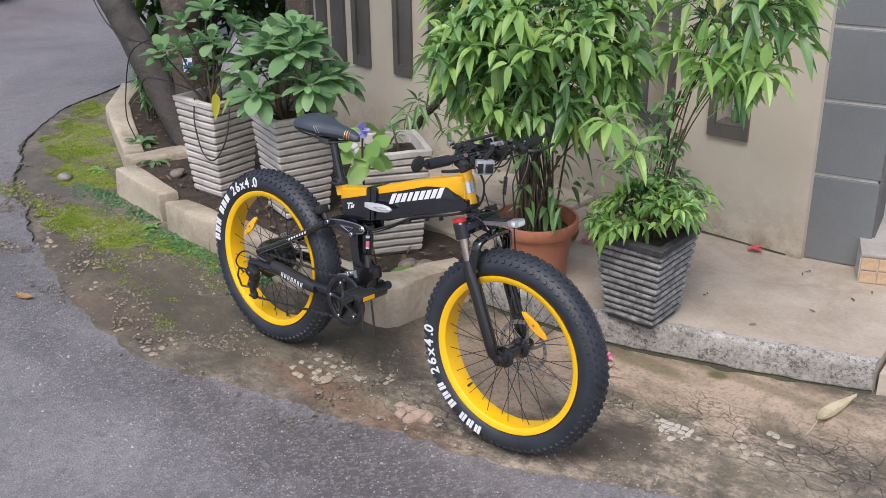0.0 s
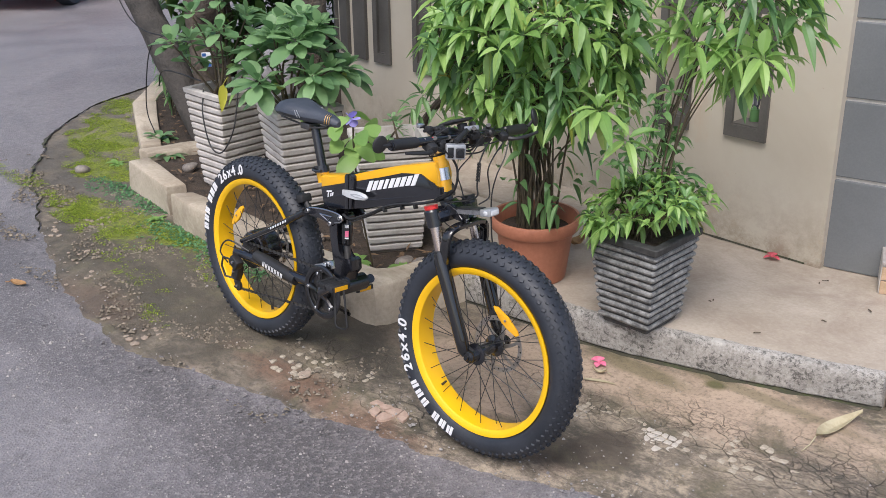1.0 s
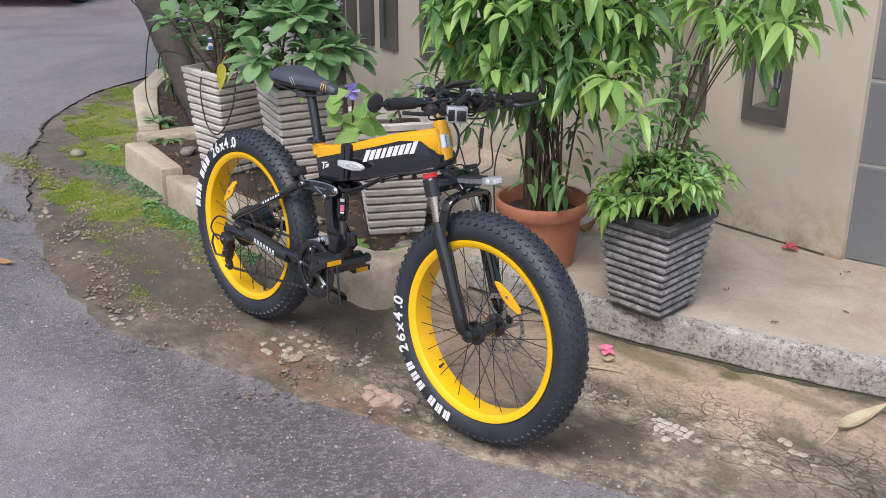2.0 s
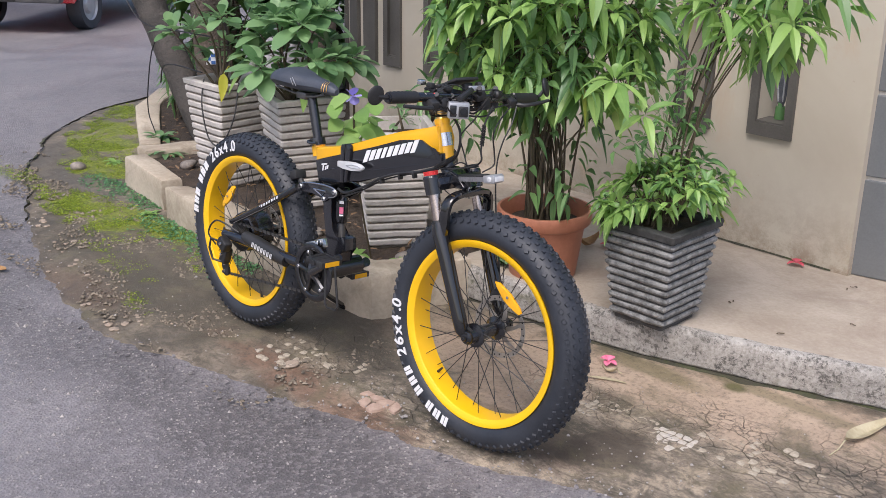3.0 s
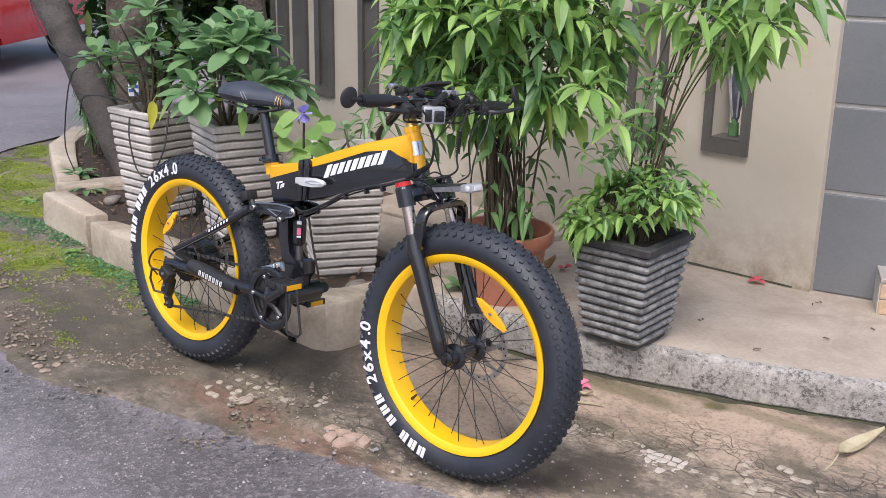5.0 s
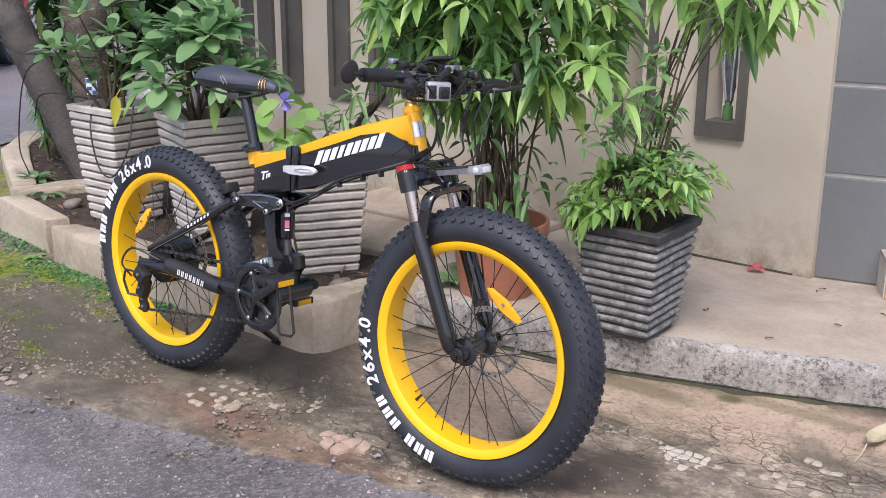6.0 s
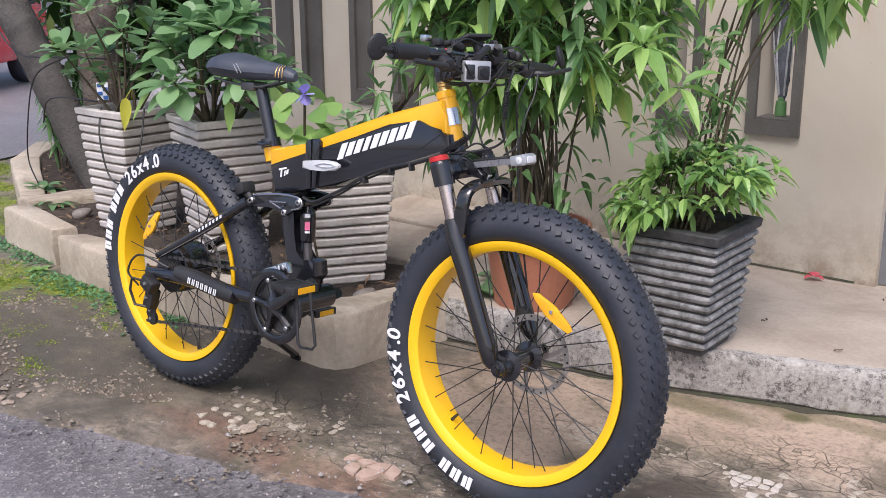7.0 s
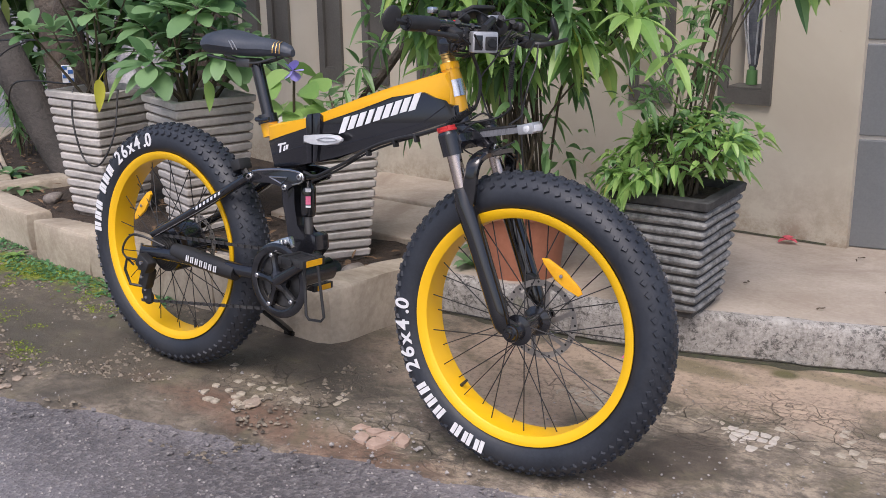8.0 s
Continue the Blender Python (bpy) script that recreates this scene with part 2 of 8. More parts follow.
def kerb_material():
    """Rough grey concrete blotched with black lichen and a little green."""
    m, n, l, p = shader("weathered_kerb")
    v = coords(n)
    fine = noise_at(n, l, v, 90.0, 5.0, 0.7)
    spots = noise_at(n, l, v, 62.0, 8.0, 0.82, 0.3)
    zones = noise_at(n, l, v, 12.0, 6.0, 0.65, 0.5)
    col = ramp(n, l, fine, [(0.35, (0.3, 0.28, 0.25)), (0.65, (0.5, 0.475, 0.435))])
    area = ramp(n, l, zones, [(0.36, (0.84, 0.84, 0.84)), (0.62, (1, 1, 1))])
    lichen = ramp(n, l, mathn(n, l, "MULTIPLY", area, spots), [(0.47, (0, 0, 0)), (0.55, (0.8, 0.8, 0.8))])
    col = mixc(n, l, lichen, col, (0.05, 0.048, 0.042))
    weather = ramp(n, l, noise_at(n, l, v, 9.0, 9.0, 0.75, 0.6), [(0.48, (0, 0, 0)), (0.62, (0.4, 0.4, 0.4))])
    col = mixc(n, l, weather, col, (0.16, 0.15, 0.13))
    pale = ramp(n, l, noise_at(n, l, v, 16.0, 6.0), [(0.56, (0, 0, 0)), (0.68, (0.45, 0.45, 0.45))])
    col = mixc(n, l, pale, col, (0.55, 0.53, 0.49))
    green = ramp(n, l, noise_at(n, l, v, 7.0, 6.0, 0.6, 0.3), [(0.6, (0, 0, 0)), (0.7, (0.5, 0.5, 0.5))])
    col = mixc(n, l, green, col, (0.13, 0.14, 0.05))
    l.new(col, p.inputs["Base Color"])
    p.inputs["Roughness"].default_value = 0.88
    bump(n, l, p, mathn(n, l, "ADD", mathn(n, l, "MULTIPLY", spots, 0.6), mathn(n, l, "MULTIPLY", fine, 0.4)), 0.9, 0.008)
    return m


def wall_material():
    """Old cream paint with faint runs and brownish damp blooms."""
    m, n, l, p = shader("cream_wall_paint")
    v = coords(n)
    st = n.new("ShaderNodeMapping")
    st.inputs["Scale"].default_value = (9.0, 9.0, 0.7)
    l.new(v, st.inputs["Vector"])
    runs = noise_at(n, l, st.outputs[0], 1.0, 6.0, 0.6)
    big = noise_at(n, l, v, 1.4, 7.0, 0.62, 0.4)
    fine = noise_at(n, l, v, 120.0, 4.0)
    col = ramp(n, l, big, [(0.36, (0.465, 0.416, 0.328)), (0.64, (0.545, 0.502, 0.41))])
    col = mixc(n, l, ramp(n, l, runs, [(0.55, (0, 0, 0)), (0.75, (0.35, 0.35, 0.35))]), col, (0.47, 0.41, 0.335))
    bloom = ramp(n, l, noise_at(n, l, v, 3.0, 9.0, 0.72, 0.8), [(0.55, (0, 0, 0)), (0.68, (0.6, 0.6, 0.6))])
    col = mixc(n, l, bloom, col, (0.5, 0.39, 0.28))
    spots = ramp(n, l, noise_at(n, l, v, 26.0, 3.0), [(0.74, (0, 0, 0)), (0.78, (0.5, 0.5, 0.5))])
    col = mixc(n, l, spots, col, (0.3, 0.2, 0.13))
    low = n.new("ShaderNodeSeparateXYZ")
    l.new(v, low.inputs[0])
    splash = ramp(n, l, low.outputs["Z"], [(0.12, (1, 1, 1)), (0.2, (0.5, 0.5, 0.5)), (0.45, (0, 0, 0))])
    grime = ramp(n, l, noise_at(n, l, v, 9.0, 10.0, 0.8, 0.2), [(0.42, (0, 0, 0)), (0.6, (0.75, 0.75, 0.75))])
    col = mixc(n, l, mathn(n, l, "MULTIPLY", splash, grime), col, (0.25, 0.18, 0.12))
    l.new(col, p.inputs["Base Color"])
    p.inputs["Roughness"].default_value = 0.75
    bump(n, l, p, mathn(n, l, "ADD", mathn(n, l, "MULTIPLY", big, 0.6), mathn(n, l, "MULTIPLY", fine, 0.2)), 0.25, 0.006)
    return m


def car_paint(name, col):
    return surface(name, col, tuple(c * 1.15 for c in col), 3.0, 60.0, 0.28, 0.0, 0.02, 0.001, coat=0.6)


asphalt = asphalt_material()
apron_mat = apron_material()
slab_mat = surface("pale_concrete", (0.35, 0.29, 0.225), (0.5, 0.435, 0.355), 5.0, 70.0, 0.8, 0, 0.5, 0.005, (0.26, 0.2, 0.15), 0.6)
kerb_mat = kerb_material()
fragment_mat = surface("crazed_screed", (0.24, 0.185, 0.14), (0.42, 0.345, 0.265), 14.0, 110.0, 0.8, 0, 0.4, 0.003, (0.13, 0.1, 0.08), 0.5)
wall_mat = wall_material()
cap_mat = surface("grey_wall_cap", (0.09, 0.09, 0.085), (0.16, 0.155, 0.145), 6.0, 80.0, 0.75, 0, 0.3, 0.003)
tile_grey = surface("grey_pillar_panel", (0.135, 0.145, 0.15), (0.18, 0.19, 0.195), 2.0, 150.0, 0.45, 0, 0.08, 0.001, (0.1, 0.105, 0.1), 0.3)
grout_mat = surface("pale_grout", (0.5, 0.48, 0.44), (0.66, 0.63, 0.58), 10.0, 90.0, 0.8)
frame_grey = surface("dark_grey_window_frame", (0.075, 0.07, 0.062), (0.12, 0.113, 0.1), 5.0, 120.0, 0.6, 0, 0.1, 0.001)
planter_wall_mat = surface("stained_bed_wall", (0.36, 0.3, 0.225), (0.55, 0.48, 0.375), 4.0, 60.0, 0.85, 0, 0.45, 0.005, (0.15, 0.115, 0.075), 0.65)
soil_mat = surface("dark_soil", (0.03, 0.022, 0.016), (0.09, 0.065, 0.045), 14.0, 80.0, 0.95, 0, 0.9, 0.02)
stone_mat = surface("garden_stone", (0.15, 0.13, 0.11), (0.34, 0.3, 0.26), 7.0, 60.0, 0.85, 0, 0.5, 0.006)
# second of each pair darkens the grooves: grime plus shade under the ribs
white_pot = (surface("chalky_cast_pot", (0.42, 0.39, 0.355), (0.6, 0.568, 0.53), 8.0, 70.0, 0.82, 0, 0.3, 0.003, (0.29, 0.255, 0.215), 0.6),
             surface("grime_and_shade_groove", (0.17, 0.145, 0.115), (0.34, 0.3, 0.25), 9.0, 70.0, 0.9, 0, 0.3, 0.003))
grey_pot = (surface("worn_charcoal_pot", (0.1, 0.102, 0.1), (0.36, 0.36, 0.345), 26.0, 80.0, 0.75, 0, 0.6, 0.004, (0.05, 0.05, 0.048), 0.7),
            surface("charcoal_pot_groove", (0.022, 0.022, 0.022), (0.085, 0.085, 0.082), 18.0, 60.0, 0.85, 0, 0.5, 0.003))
terracotta = surface("terracotta_plastic", (0.36, 0.135, 0.075), (0.48, 0.2, 0.12), 4.0, 60.0, 0.5, 0, 0.1, 0.001, (0.25, 0.11, 0.07), 0.4)
bark = surface("grey_brown_bark", (0.035, 0.026, 0.019), (0.11, 0.085, 0.064), 9.0, 60.0, 0.9, 0, 0.9, 0.015, (0.2, 0.19, 0.16), 0.4)
grey_bark = surface("smooth_grey_bark", (0.03, 0.027, 0.023), (0.085, 0.075, 0.066), 7.0, 60.0, 0.85, 0, 0.8, 0.012, (0.14, 0.13, 0.115), 0.35)
cane = surface("dark_cane", (0.045, 0.035, 0.022), (0.12, 0.095, 0.055), 20.0, 90.0, 0.7)
leaf_bush = leaf_material("lance_leaves", (0.055, 0.135, 0.05), (0.235, 0.415, 0.15), (0.42, 0.3, 0.05), 0.012)
leaf_young = leaf_material("young_leaves", (0.15, 0.31, 0.07), (0.37, 0.56, 0.165))
leaf_broad = leaf_material("broad_leaves", (0.09, 0.2, 0.08), (0.27, 0.44, 0.2), (0.42, 0.46, 0.06), 0.05)
yellow_leaf = leaf_material("yellowed_leaf", (0.5, 0.5, 0.05), (0.6, 0.58, 0.08))
# leaf greens darkened so the colour carries the shade of the canopy
leaf_shaded = leaf_material("shade_darkened_foliage", (0.015, 0.04, 0.01), (0.07, 0.14, 0.03), (0.2, 0.25, 0.05), 0.08)
moss_mat = leaf_material("moss", (0.08, 0.14, 0.016), (0.34, 0.43, 0.045), (0.4, 0.42, 0.06), 0.1)
weed_mat = leaf_material("ground_weed", (0.05, 0.15, 0.06), (0.16, 0.34, 0.14))
yellow_paint = surface("yellow_gloss_paint", (0.88, 0.44, 0.003), (0.9, 0.46, 0.004), 3.0, 80.0, 0.3, 0, 0.02, 0.0005, coat=0.4)
rim_yellow = surface("yellow_rim_lacquer", (0.88, 0.5, 0.002), (0.9, 0.52, 0.003), 3.0, 80.0, 0.38, 0, 0.03, 0.0005, coat=0.15)
black_paint = surface("satin_black_paint", (0.007, 0.0075, 0.01), (0.013, 0.0135, 0.017), 5.0, 120.0, 0.24, 0, 0.03, 0.0005, coat=0.7)
black_plastic = surface("black_plastic", (0.012, 0.012, 0.013), (0.03, 0.03, 0.03), 9.0, 160.0, 0.5, 0, 0.15, 0.001)
rubber = surface("tyre_rubber", (0.015, 0.018, 0.024), (0.034, 0.039, 0.05), 7.0, 140.0, 0.55, 0, 0.25, 0.001, (0.06, 0.06, 0.062), 0.25)
steel = surface("polished_steel", (0.55, 0.55, 0.55), (0.68, 0.68, 0.68), 8.0, 90.0, 0.25, 1.0, 0.03, 0.0005)
dark_steel = surface("dark_steel", (0.08, 0.08, 0.08), (0.16, 0.155, 0.15), 12.0, 90.0, 0.38, 0.8, 0.1, 0.0005)
gold = surface("brass_spacer", (0.7, 0.42, 0.12), (0.78, 0.5, 0.18), 8.0, 80.0, 0.3, 0.9, 0.02, 0.0005)
white_print = surface("white_print", (0.72, 0.72, 0.72), (0.82, 0.82, 0.82), 10.0, 90.0, 0.55)
red_plastic = surface("red_anodised", (0.5, 0.02, 0.02), (0.62, 0.035, 0.03), 8.0, 60.0, 0.4)
orange_plastic = surface("orange_reflector", (0.8, 0.38, 0.01), (0.88, 0.48, 0.02), 12.0, 90.0, 0.25)
vinyl = surface("saddle_vinyl", (0.036, 0.043, 0.057), (0.065, 0.074, 0.092), 9.0, 160.0, 0.5, 0, 0.2, 0.001)
silver = surface("silver_plastic", (0.36, 0.37, 0.38), (0.5, 0.51, 0.52), 8.0, 90.0, 0.35, 0.5)
dark_chrome = surface("dark_chrome", (0.05, 0.05, 0.053), (0.12, 0.12, 0.125), 14.0, 90.0, 0.16, 0.9, 0.03, 0.0004)
dark_alloy = surface("grey_alloy", (0.2, 0.2, 0.21), (0.3, 0.3, 0.31), 10.0, 90.0, 0.4, 0.6)
warm_steel = surface("bronzed_steel", (0.5, 0.42, 0.37), (0.62, 0.53, 0.47), 8.0, 90.0, 0.28, 1.0, 0.03, 0.0005)
lens_glass = surface("clear_lens", (0.6, 0.62, 0.63), (0.75, 0.76, 0.77), 30.0, 90.0, 0.08, 0.2)
cable_mat = surface("black_cable", (0.012, 0.012, 0.012), (0.025, 0.025, 0.025), 20.0, 90.0, 0.5)
red_car_mat = car_paint("red_car_paint", (0.66, 0.012, 0.018))
dark_car_mat = car_paint("black_car_paint", (0.012, 0.012, 0.014))
car_glass = surface("dark_car_glass", (0.012, 0.014, 0.016), (0.02, 0.022, 0.025), 3.0, 30.0, 0.08)
petal_pink = surface("pink_petal", (0.7, 0.13, 0.25), (0.8, 0.25, 0.36), 30.0, 90.0, 0.6)
petal_red = surface("faded_red_petal", (0.45, 0.05, 0.08), (0.6, 0.12, 0.14), 30.0, 90.0, 0.6)
petal_blue = surface("violet_petal", (0.32, 0.27, 0.7), (0.46, 0.4, 0.85), 30.0, 90.0, 0.6)
litter_mat = surface("leaf_litter", (0.09, 0.055, 0.03), (0.26, 0.165, 0.09), 20.0, 90.0, 0.8)
scrap_mat = surface("dark_leaf_scrap", (0.07, 0.05, 0.03), (0.16, 0.12, 0.08), 20.0, 90.0, 0.8)
dry_leaf_mat = surface("dry_tan_leaf", (0.36, 0.3, 0.18), (0.5, 0.45, 0.3), 20.0, 90.0, 0.7)
brown_leaf_mat = surface("brown_leaf", (0.25, 0.13, 0.05), (0.42, 0.25, 0.1), 20.0, 90.0, 0.7)
tan_tile = surface("tan_riser_tile", (0.4, 0.27, 0.16), (0.58, 0.42, 0.28), 12.0, 90.0, 0.5, 0, 0.1, 0.001)
floor_tile_mat = surface("grey_streaked_tile", (0.3, 0.27, 0.245), (0.46, 0.425, 0.39), 4.0, 60.0, 0.4, 0, 0.05, 0.001)
wood_mat = surface("dark_stained_wood", (0.09, 0.03, 0.012), (0.18, 0.07, 0.03), 6.0, 50.0, 0.45, 0, 0.15, 0.001)
umbrella_cloth = surface("wrapped_dark_cloth", (0.05, 0.055, 0.07), (0.13, 0.14, 0.165), 14.0, 60.0, 0.22, 0, 0.6, 0.008, coat=0.6)
plastic_film = surface("crumpled_plastic_film", (0.5, 0.52, 0.56), (0.72, 0.74, 0.78), 7.0, 40.0, 0.3, 0, 0.8, 0.02)
plastic_film.node_tree.nodes["Principled BSDF"].inputs["Alpha"].default_value = 0.55
grit_mat = surface("pale_grit", (0.2, 0.185, 0.175), (0.46, 0.43, 0.4), 30.0, 200.0, 0.7)
dirt_mat = surface("dark_wet_dirt", (0.03, 0.03, 0.02), (0.075, 0.07, 0.045), 12.0, 90.0, 0.9, 0, 0.8, 0.008, (0.07, 0.1, 0.02), 0.6)
lever_mat = surface("cast_alloy_lever", (0.62, 0.63, 0.63), (0.76, 0.77, 0.77), 8.0, 90.0, 0.4, 0.35, 0.05, 0.0005)
clod_mat = surface("earth_clod", (0.04, 0.032, 0.024), (0.32, 0.27, 0.2), 25.0, 90.0, 0.95, 0, 0.5, 0.004)
tag_blue = surface("blue_print", (0.03, 0.1, 0.3), (0.05, 0.14, 0.38), 20.0, 90.0, 0.5)
cloth_mat = surface("faded_cloth", (0.12, 0.16, 0.16), (0.22, 0.27, 0.26), 12.0, 90.0, 0.9, 0, 0.4, 0.003)
sack_mat = surface("pale_sack_film", (0.3, 0.29, 0.3), (0.5, 0.48, 0.49), 9.0, 60.0, 0.4, 0, 0.6, 0.01)

# ---- mesh helpers ----
def link_mesh(name, bm, material, smooth=False):
    me = bpy.data.meshes.new(name)
    bmesh.ops.recalc_face_normals(bm, faces=bm.faces)
    bm.to_mesh(me)
    bm.free()
    me.materials.append(material)
    if smooth:
        for poly in me.polygons:
            poly.use_smooth = True
        me.set_sharp_from_angle(angle=radians(38))
    return new(name, me)


def part(name, bm, material, parent, label="", smooth=True, m=None):
    ob = link_mesh(name, bm, material, smooth)
    ob.parent = parent
    if m is not None:
        ob.matrix_basis = m
    return tagged(ob, label)


def setting(name, bm, material, label, category, smooth=False):
    return tagged(link_mesh(name, bm, material, smooth), label, category, kind="structure")


def thing(name, label, category, m, group=""):
    ob = new(name)
    ob.empty_display_size = 0.1
    ob.matrix_basis = m
    return tagged(ob, label, category, group)


def box(bm, cx, cy, cz, sx, sy, sz, m=None, bev=0.0):
    r = bmesh.ops.create_cube(bm, size=1.0)
    vs = r["verts"]
    t = Matrix.Translation((cx, cy, cz)) @ (m or Matrix()) @ Matrix.Diagonal((sx, sy, sz, 1))
    bmesh.ops.transform(bm, matrix=t, verts=vs)
    if bev:
        edges = list({e for v in vs for e in v.link_edges})
        bmesh.ops.bevel(bm, geom=edges, offset=bev, segments=2, affect="EDGES", profile=0.5)
    return vs


def cyl(bm, a, b, r0, r1=None, seg=12):
    tube(bm, [a, b], [r0, r0 if r1 is None else r1], seg)


def tube(bm, pts, radii, seg=8, caps=True):
    pts = [Vector(p) for p in pts]
    if not isinstance(radii, (list, tuple)):
        radii = [radii] * len(pts)
    rings = []
    side = None
    for i, p in enumerate(pts):
        d = (pts[min(i + 1, len(pts) - 1)] - pts[max(i - 1, 0)]).normalized()
        if side is None:
            side = d.orthogonal().normalized()
        side = (side - d * side.dot(d)).normalized()
        up = d.cross(side)
        rings.append([bm.verts.new(p + (side * math.cos(a) + up * math.sin(a)) * radii[i])
                      for a in (2 * math.pi * k / seg for k in range(seg))])
    for r, s in zip(rings, rings[1:]):
        for k in range(seg):
            bm.faces.new((r[k], r[(k + 1) % seg], s[(k + 1) % seg], s[k]))
    if caps:
        bm.faces.new(rings[0][::-1])
        bm.faces.new(rings[-1])


def spline(pts, n=10):
    """Points along a smooth curve through pts."""
    p = [Vector(q) for q in pts]
    p = [2 * p[0] - p[1]] + p + [2 * p[-1] - p[-2]]
    out = []
    for i in range(1, len(p) - 2):
        for k in range(n):
            t = k / n
            a, b, c, d = p[i - 1:i + 3]
            out.append(0.5 * ((2 * b) + (c - a) * t + (2 * a - 5 * b + 4 * c - d) * t * t + (3 * b - a - 3 * c + d) * t ** 3))
    out.append(p[-2])
    return out


def lathe(bm, profile, seg=48, axis="z", closed=False):
    """profile: (radius, height) pairs turned about the axis."""
    rings = []
    for r, h in profile:
        ring = []
        for k in range(seg):
            a = 2 * math.pi * k / seg
            c, s = r * math.cos(a), r * math.sin(a)
            ring.append(bm.verts.new((c, s, h) if axis == "z" else (c, h, s)))
        rings.append(ring)
    pairs = list(zip(rings, rings[1:])) + ([(rings[-1], rings[0])] if closed else [])
    for r, s in pairs:
        for k in range(seg):
            bm.faces.new((r[k], r[(k + 1) % seg], s[(k + 1) % seg], s[k]))


def prism(bm, poly, y0, y1, bev=0.0):
    """A plate: polygon in x and z, from y0 to y1."""
    a = [bm.verts.new((x, y0, z)) for x, z in poly]
    b = [bm.verts.new((x, y1, z)) for x, z in poly]
    n = len(poly)
    faces = [bm.faces.new(a), bm.faces.new(b[::-1])]
    for i in range(n):
        faces.append(bm.faces.new((a[i], b[i], b[(i + 1) % n], a[(i + 1) % n])))
    if bev:
        edges = list({e for f in faces[:2] for e in f.edges})
        bmesh.ops.bevel(bm, geom=edges, offset=bev, segments=2, affect="EDGES", profile=0.5)


def slab(bm, poly, z0, z1, bev=0.0):
    """A flat slab: polygon in x and y, from z0 to z1."""
    a = [bm.verts.new((x, y, z0)) for x, y in poly]
    b = [bm.verts.new((x, y, z1)) for x, y in poly]
    n = len(poly)
    top = bm.faces.new(b)
    bm.faces.new(a[::-1])
    for i in range(n):
        bm.faces.new((a[i], a[(i + 1) % n], b[(i + 1) % n], b[i]))
    if bev:
        bmesh.ops.bevel(bm, geom=list(top.edges), offset=bev, segments=2, affect="EDGES", profile=0.5)


def roughen(bm, amount, scale, offset=0.0):
    for v in bm.verts:
        v.co += noise.noise_vector(v.co * scale + Vector((offset, 0, 0))) * amount


def leaf(bm, base, way, length, width, droop=0.25, fold=0.25, steps=4, tip=1.0, roll=0.0):
    """A pointed leaf with a folded midrib that droops towards its tip."""
    way = way.normalized()
    side = way.cross(Vector((0, 0, 1)))
    side = side.normalized() if side.length > 0.05 else Vector((1, 0, 0))
    up = side.cross(way).normalized()
    side, up = side * math.cos(roll) + up * math.sin(roll), up * math.cos(roll) - side * math.sin(roll)
    rows = []
    for i in range(steps + 1):
        t = i / steps
        w = width * 0.5 * ((math.sin(math.pi * t ** 0.75) ** 0.8 if tip > 0.5 else math.sin(math.pi * t ** 1.35) ** 0.6) if 0 < t < 1 else 0.02 if tip > 0.5 or t == 0 else 0.25)
        c = base + way * (length * t) - Vector((0, 0, 1)) * (droop * length * t * t)
        rows.append((bm.verts.new(c + side * w + up * fold * w), bm.verts.new(c), bm.verts.new(c - side * w + up * fold * w)))
    for a, b in zip(rows, rows[1:]):
        bm.faces.new((a[0], a[1], b[1], b[0]))
        bm.faces.new((a[1], a[2], b[2], b[1]))


def rnd(a, b):
    return random.uniform(a, b)


def ball_way():
    while True:
        v = Vector((rnd(-1, 1), rnd(-1, 1), rnd(-1, 1)))
        if 0.1 < v.length < 1:
            return v.normalized()


# ---- ground, road and apron ----
EDGE = [(-5.6, 6.4), (-4.9, 4.4), (-4.2, 2.5), (-3.86, 1.62), (-3.62, 1.07), (-3.14, 0.555), (-2.42, 0.12), (-2.05, -0.01), (-1.53, -0.225), (-0.91, -0.412), (-0.46, -0.479), (-0.19, -0.445),
        (0.13, -0.35), (0.46, -0.272), (0.75, -0.2), (1.03, -0.136), (1.33, -0.03), (1.6, 0.09), (2.3, 0.4), (3.4, 0.9), (5.5, 1.8), (8.0, 2.9)]


def lane_z(x, y):
    """The lane falls gently away beyond the corner of the garden."""
    far = math.hypot(x - 1.0, y + 0.5)
    k = min(1.0, max(0.0, (far - 5.0) / 8.0))
    return -0.012 - 0.56 * k * k * (3 - 2 * k)


bm = bmesh.new()
bmesh.ops.create_grid(bm, x_segments=60, y_segments=60, size=1)
for v in bm.verts:
    v.co.x, v.co.y = (160 * c * abs(c) ** 1.6 for c in (v.co.x, v.co.y))
    v.co.z = lane_z(v.co.x, v.co.y)
setting("road", bm, asphalt, "patched grey asphalt of the lane, worn and speckled", "road")

edge = []
for p in spline([(x, y, 0) for x, y in EDGE], 40):
    w = noise.noise(Vector((p.x * 3, p.y * 3, 1))) * 0.05 + noise.noise(Vector((p.x * 14, p.y * 14, 4))) * 0.022 + noise.noise(Vector((p.x * 45, p.y * 45, 7))) * 0.007
    w *= 0.3 if p.x < -3.0 else 1.0
    edge.append(Vector((p.x + w * 0.35, p.y + w, 0)))
bm = bmesh.new()
ACROSS = 46
cols = []
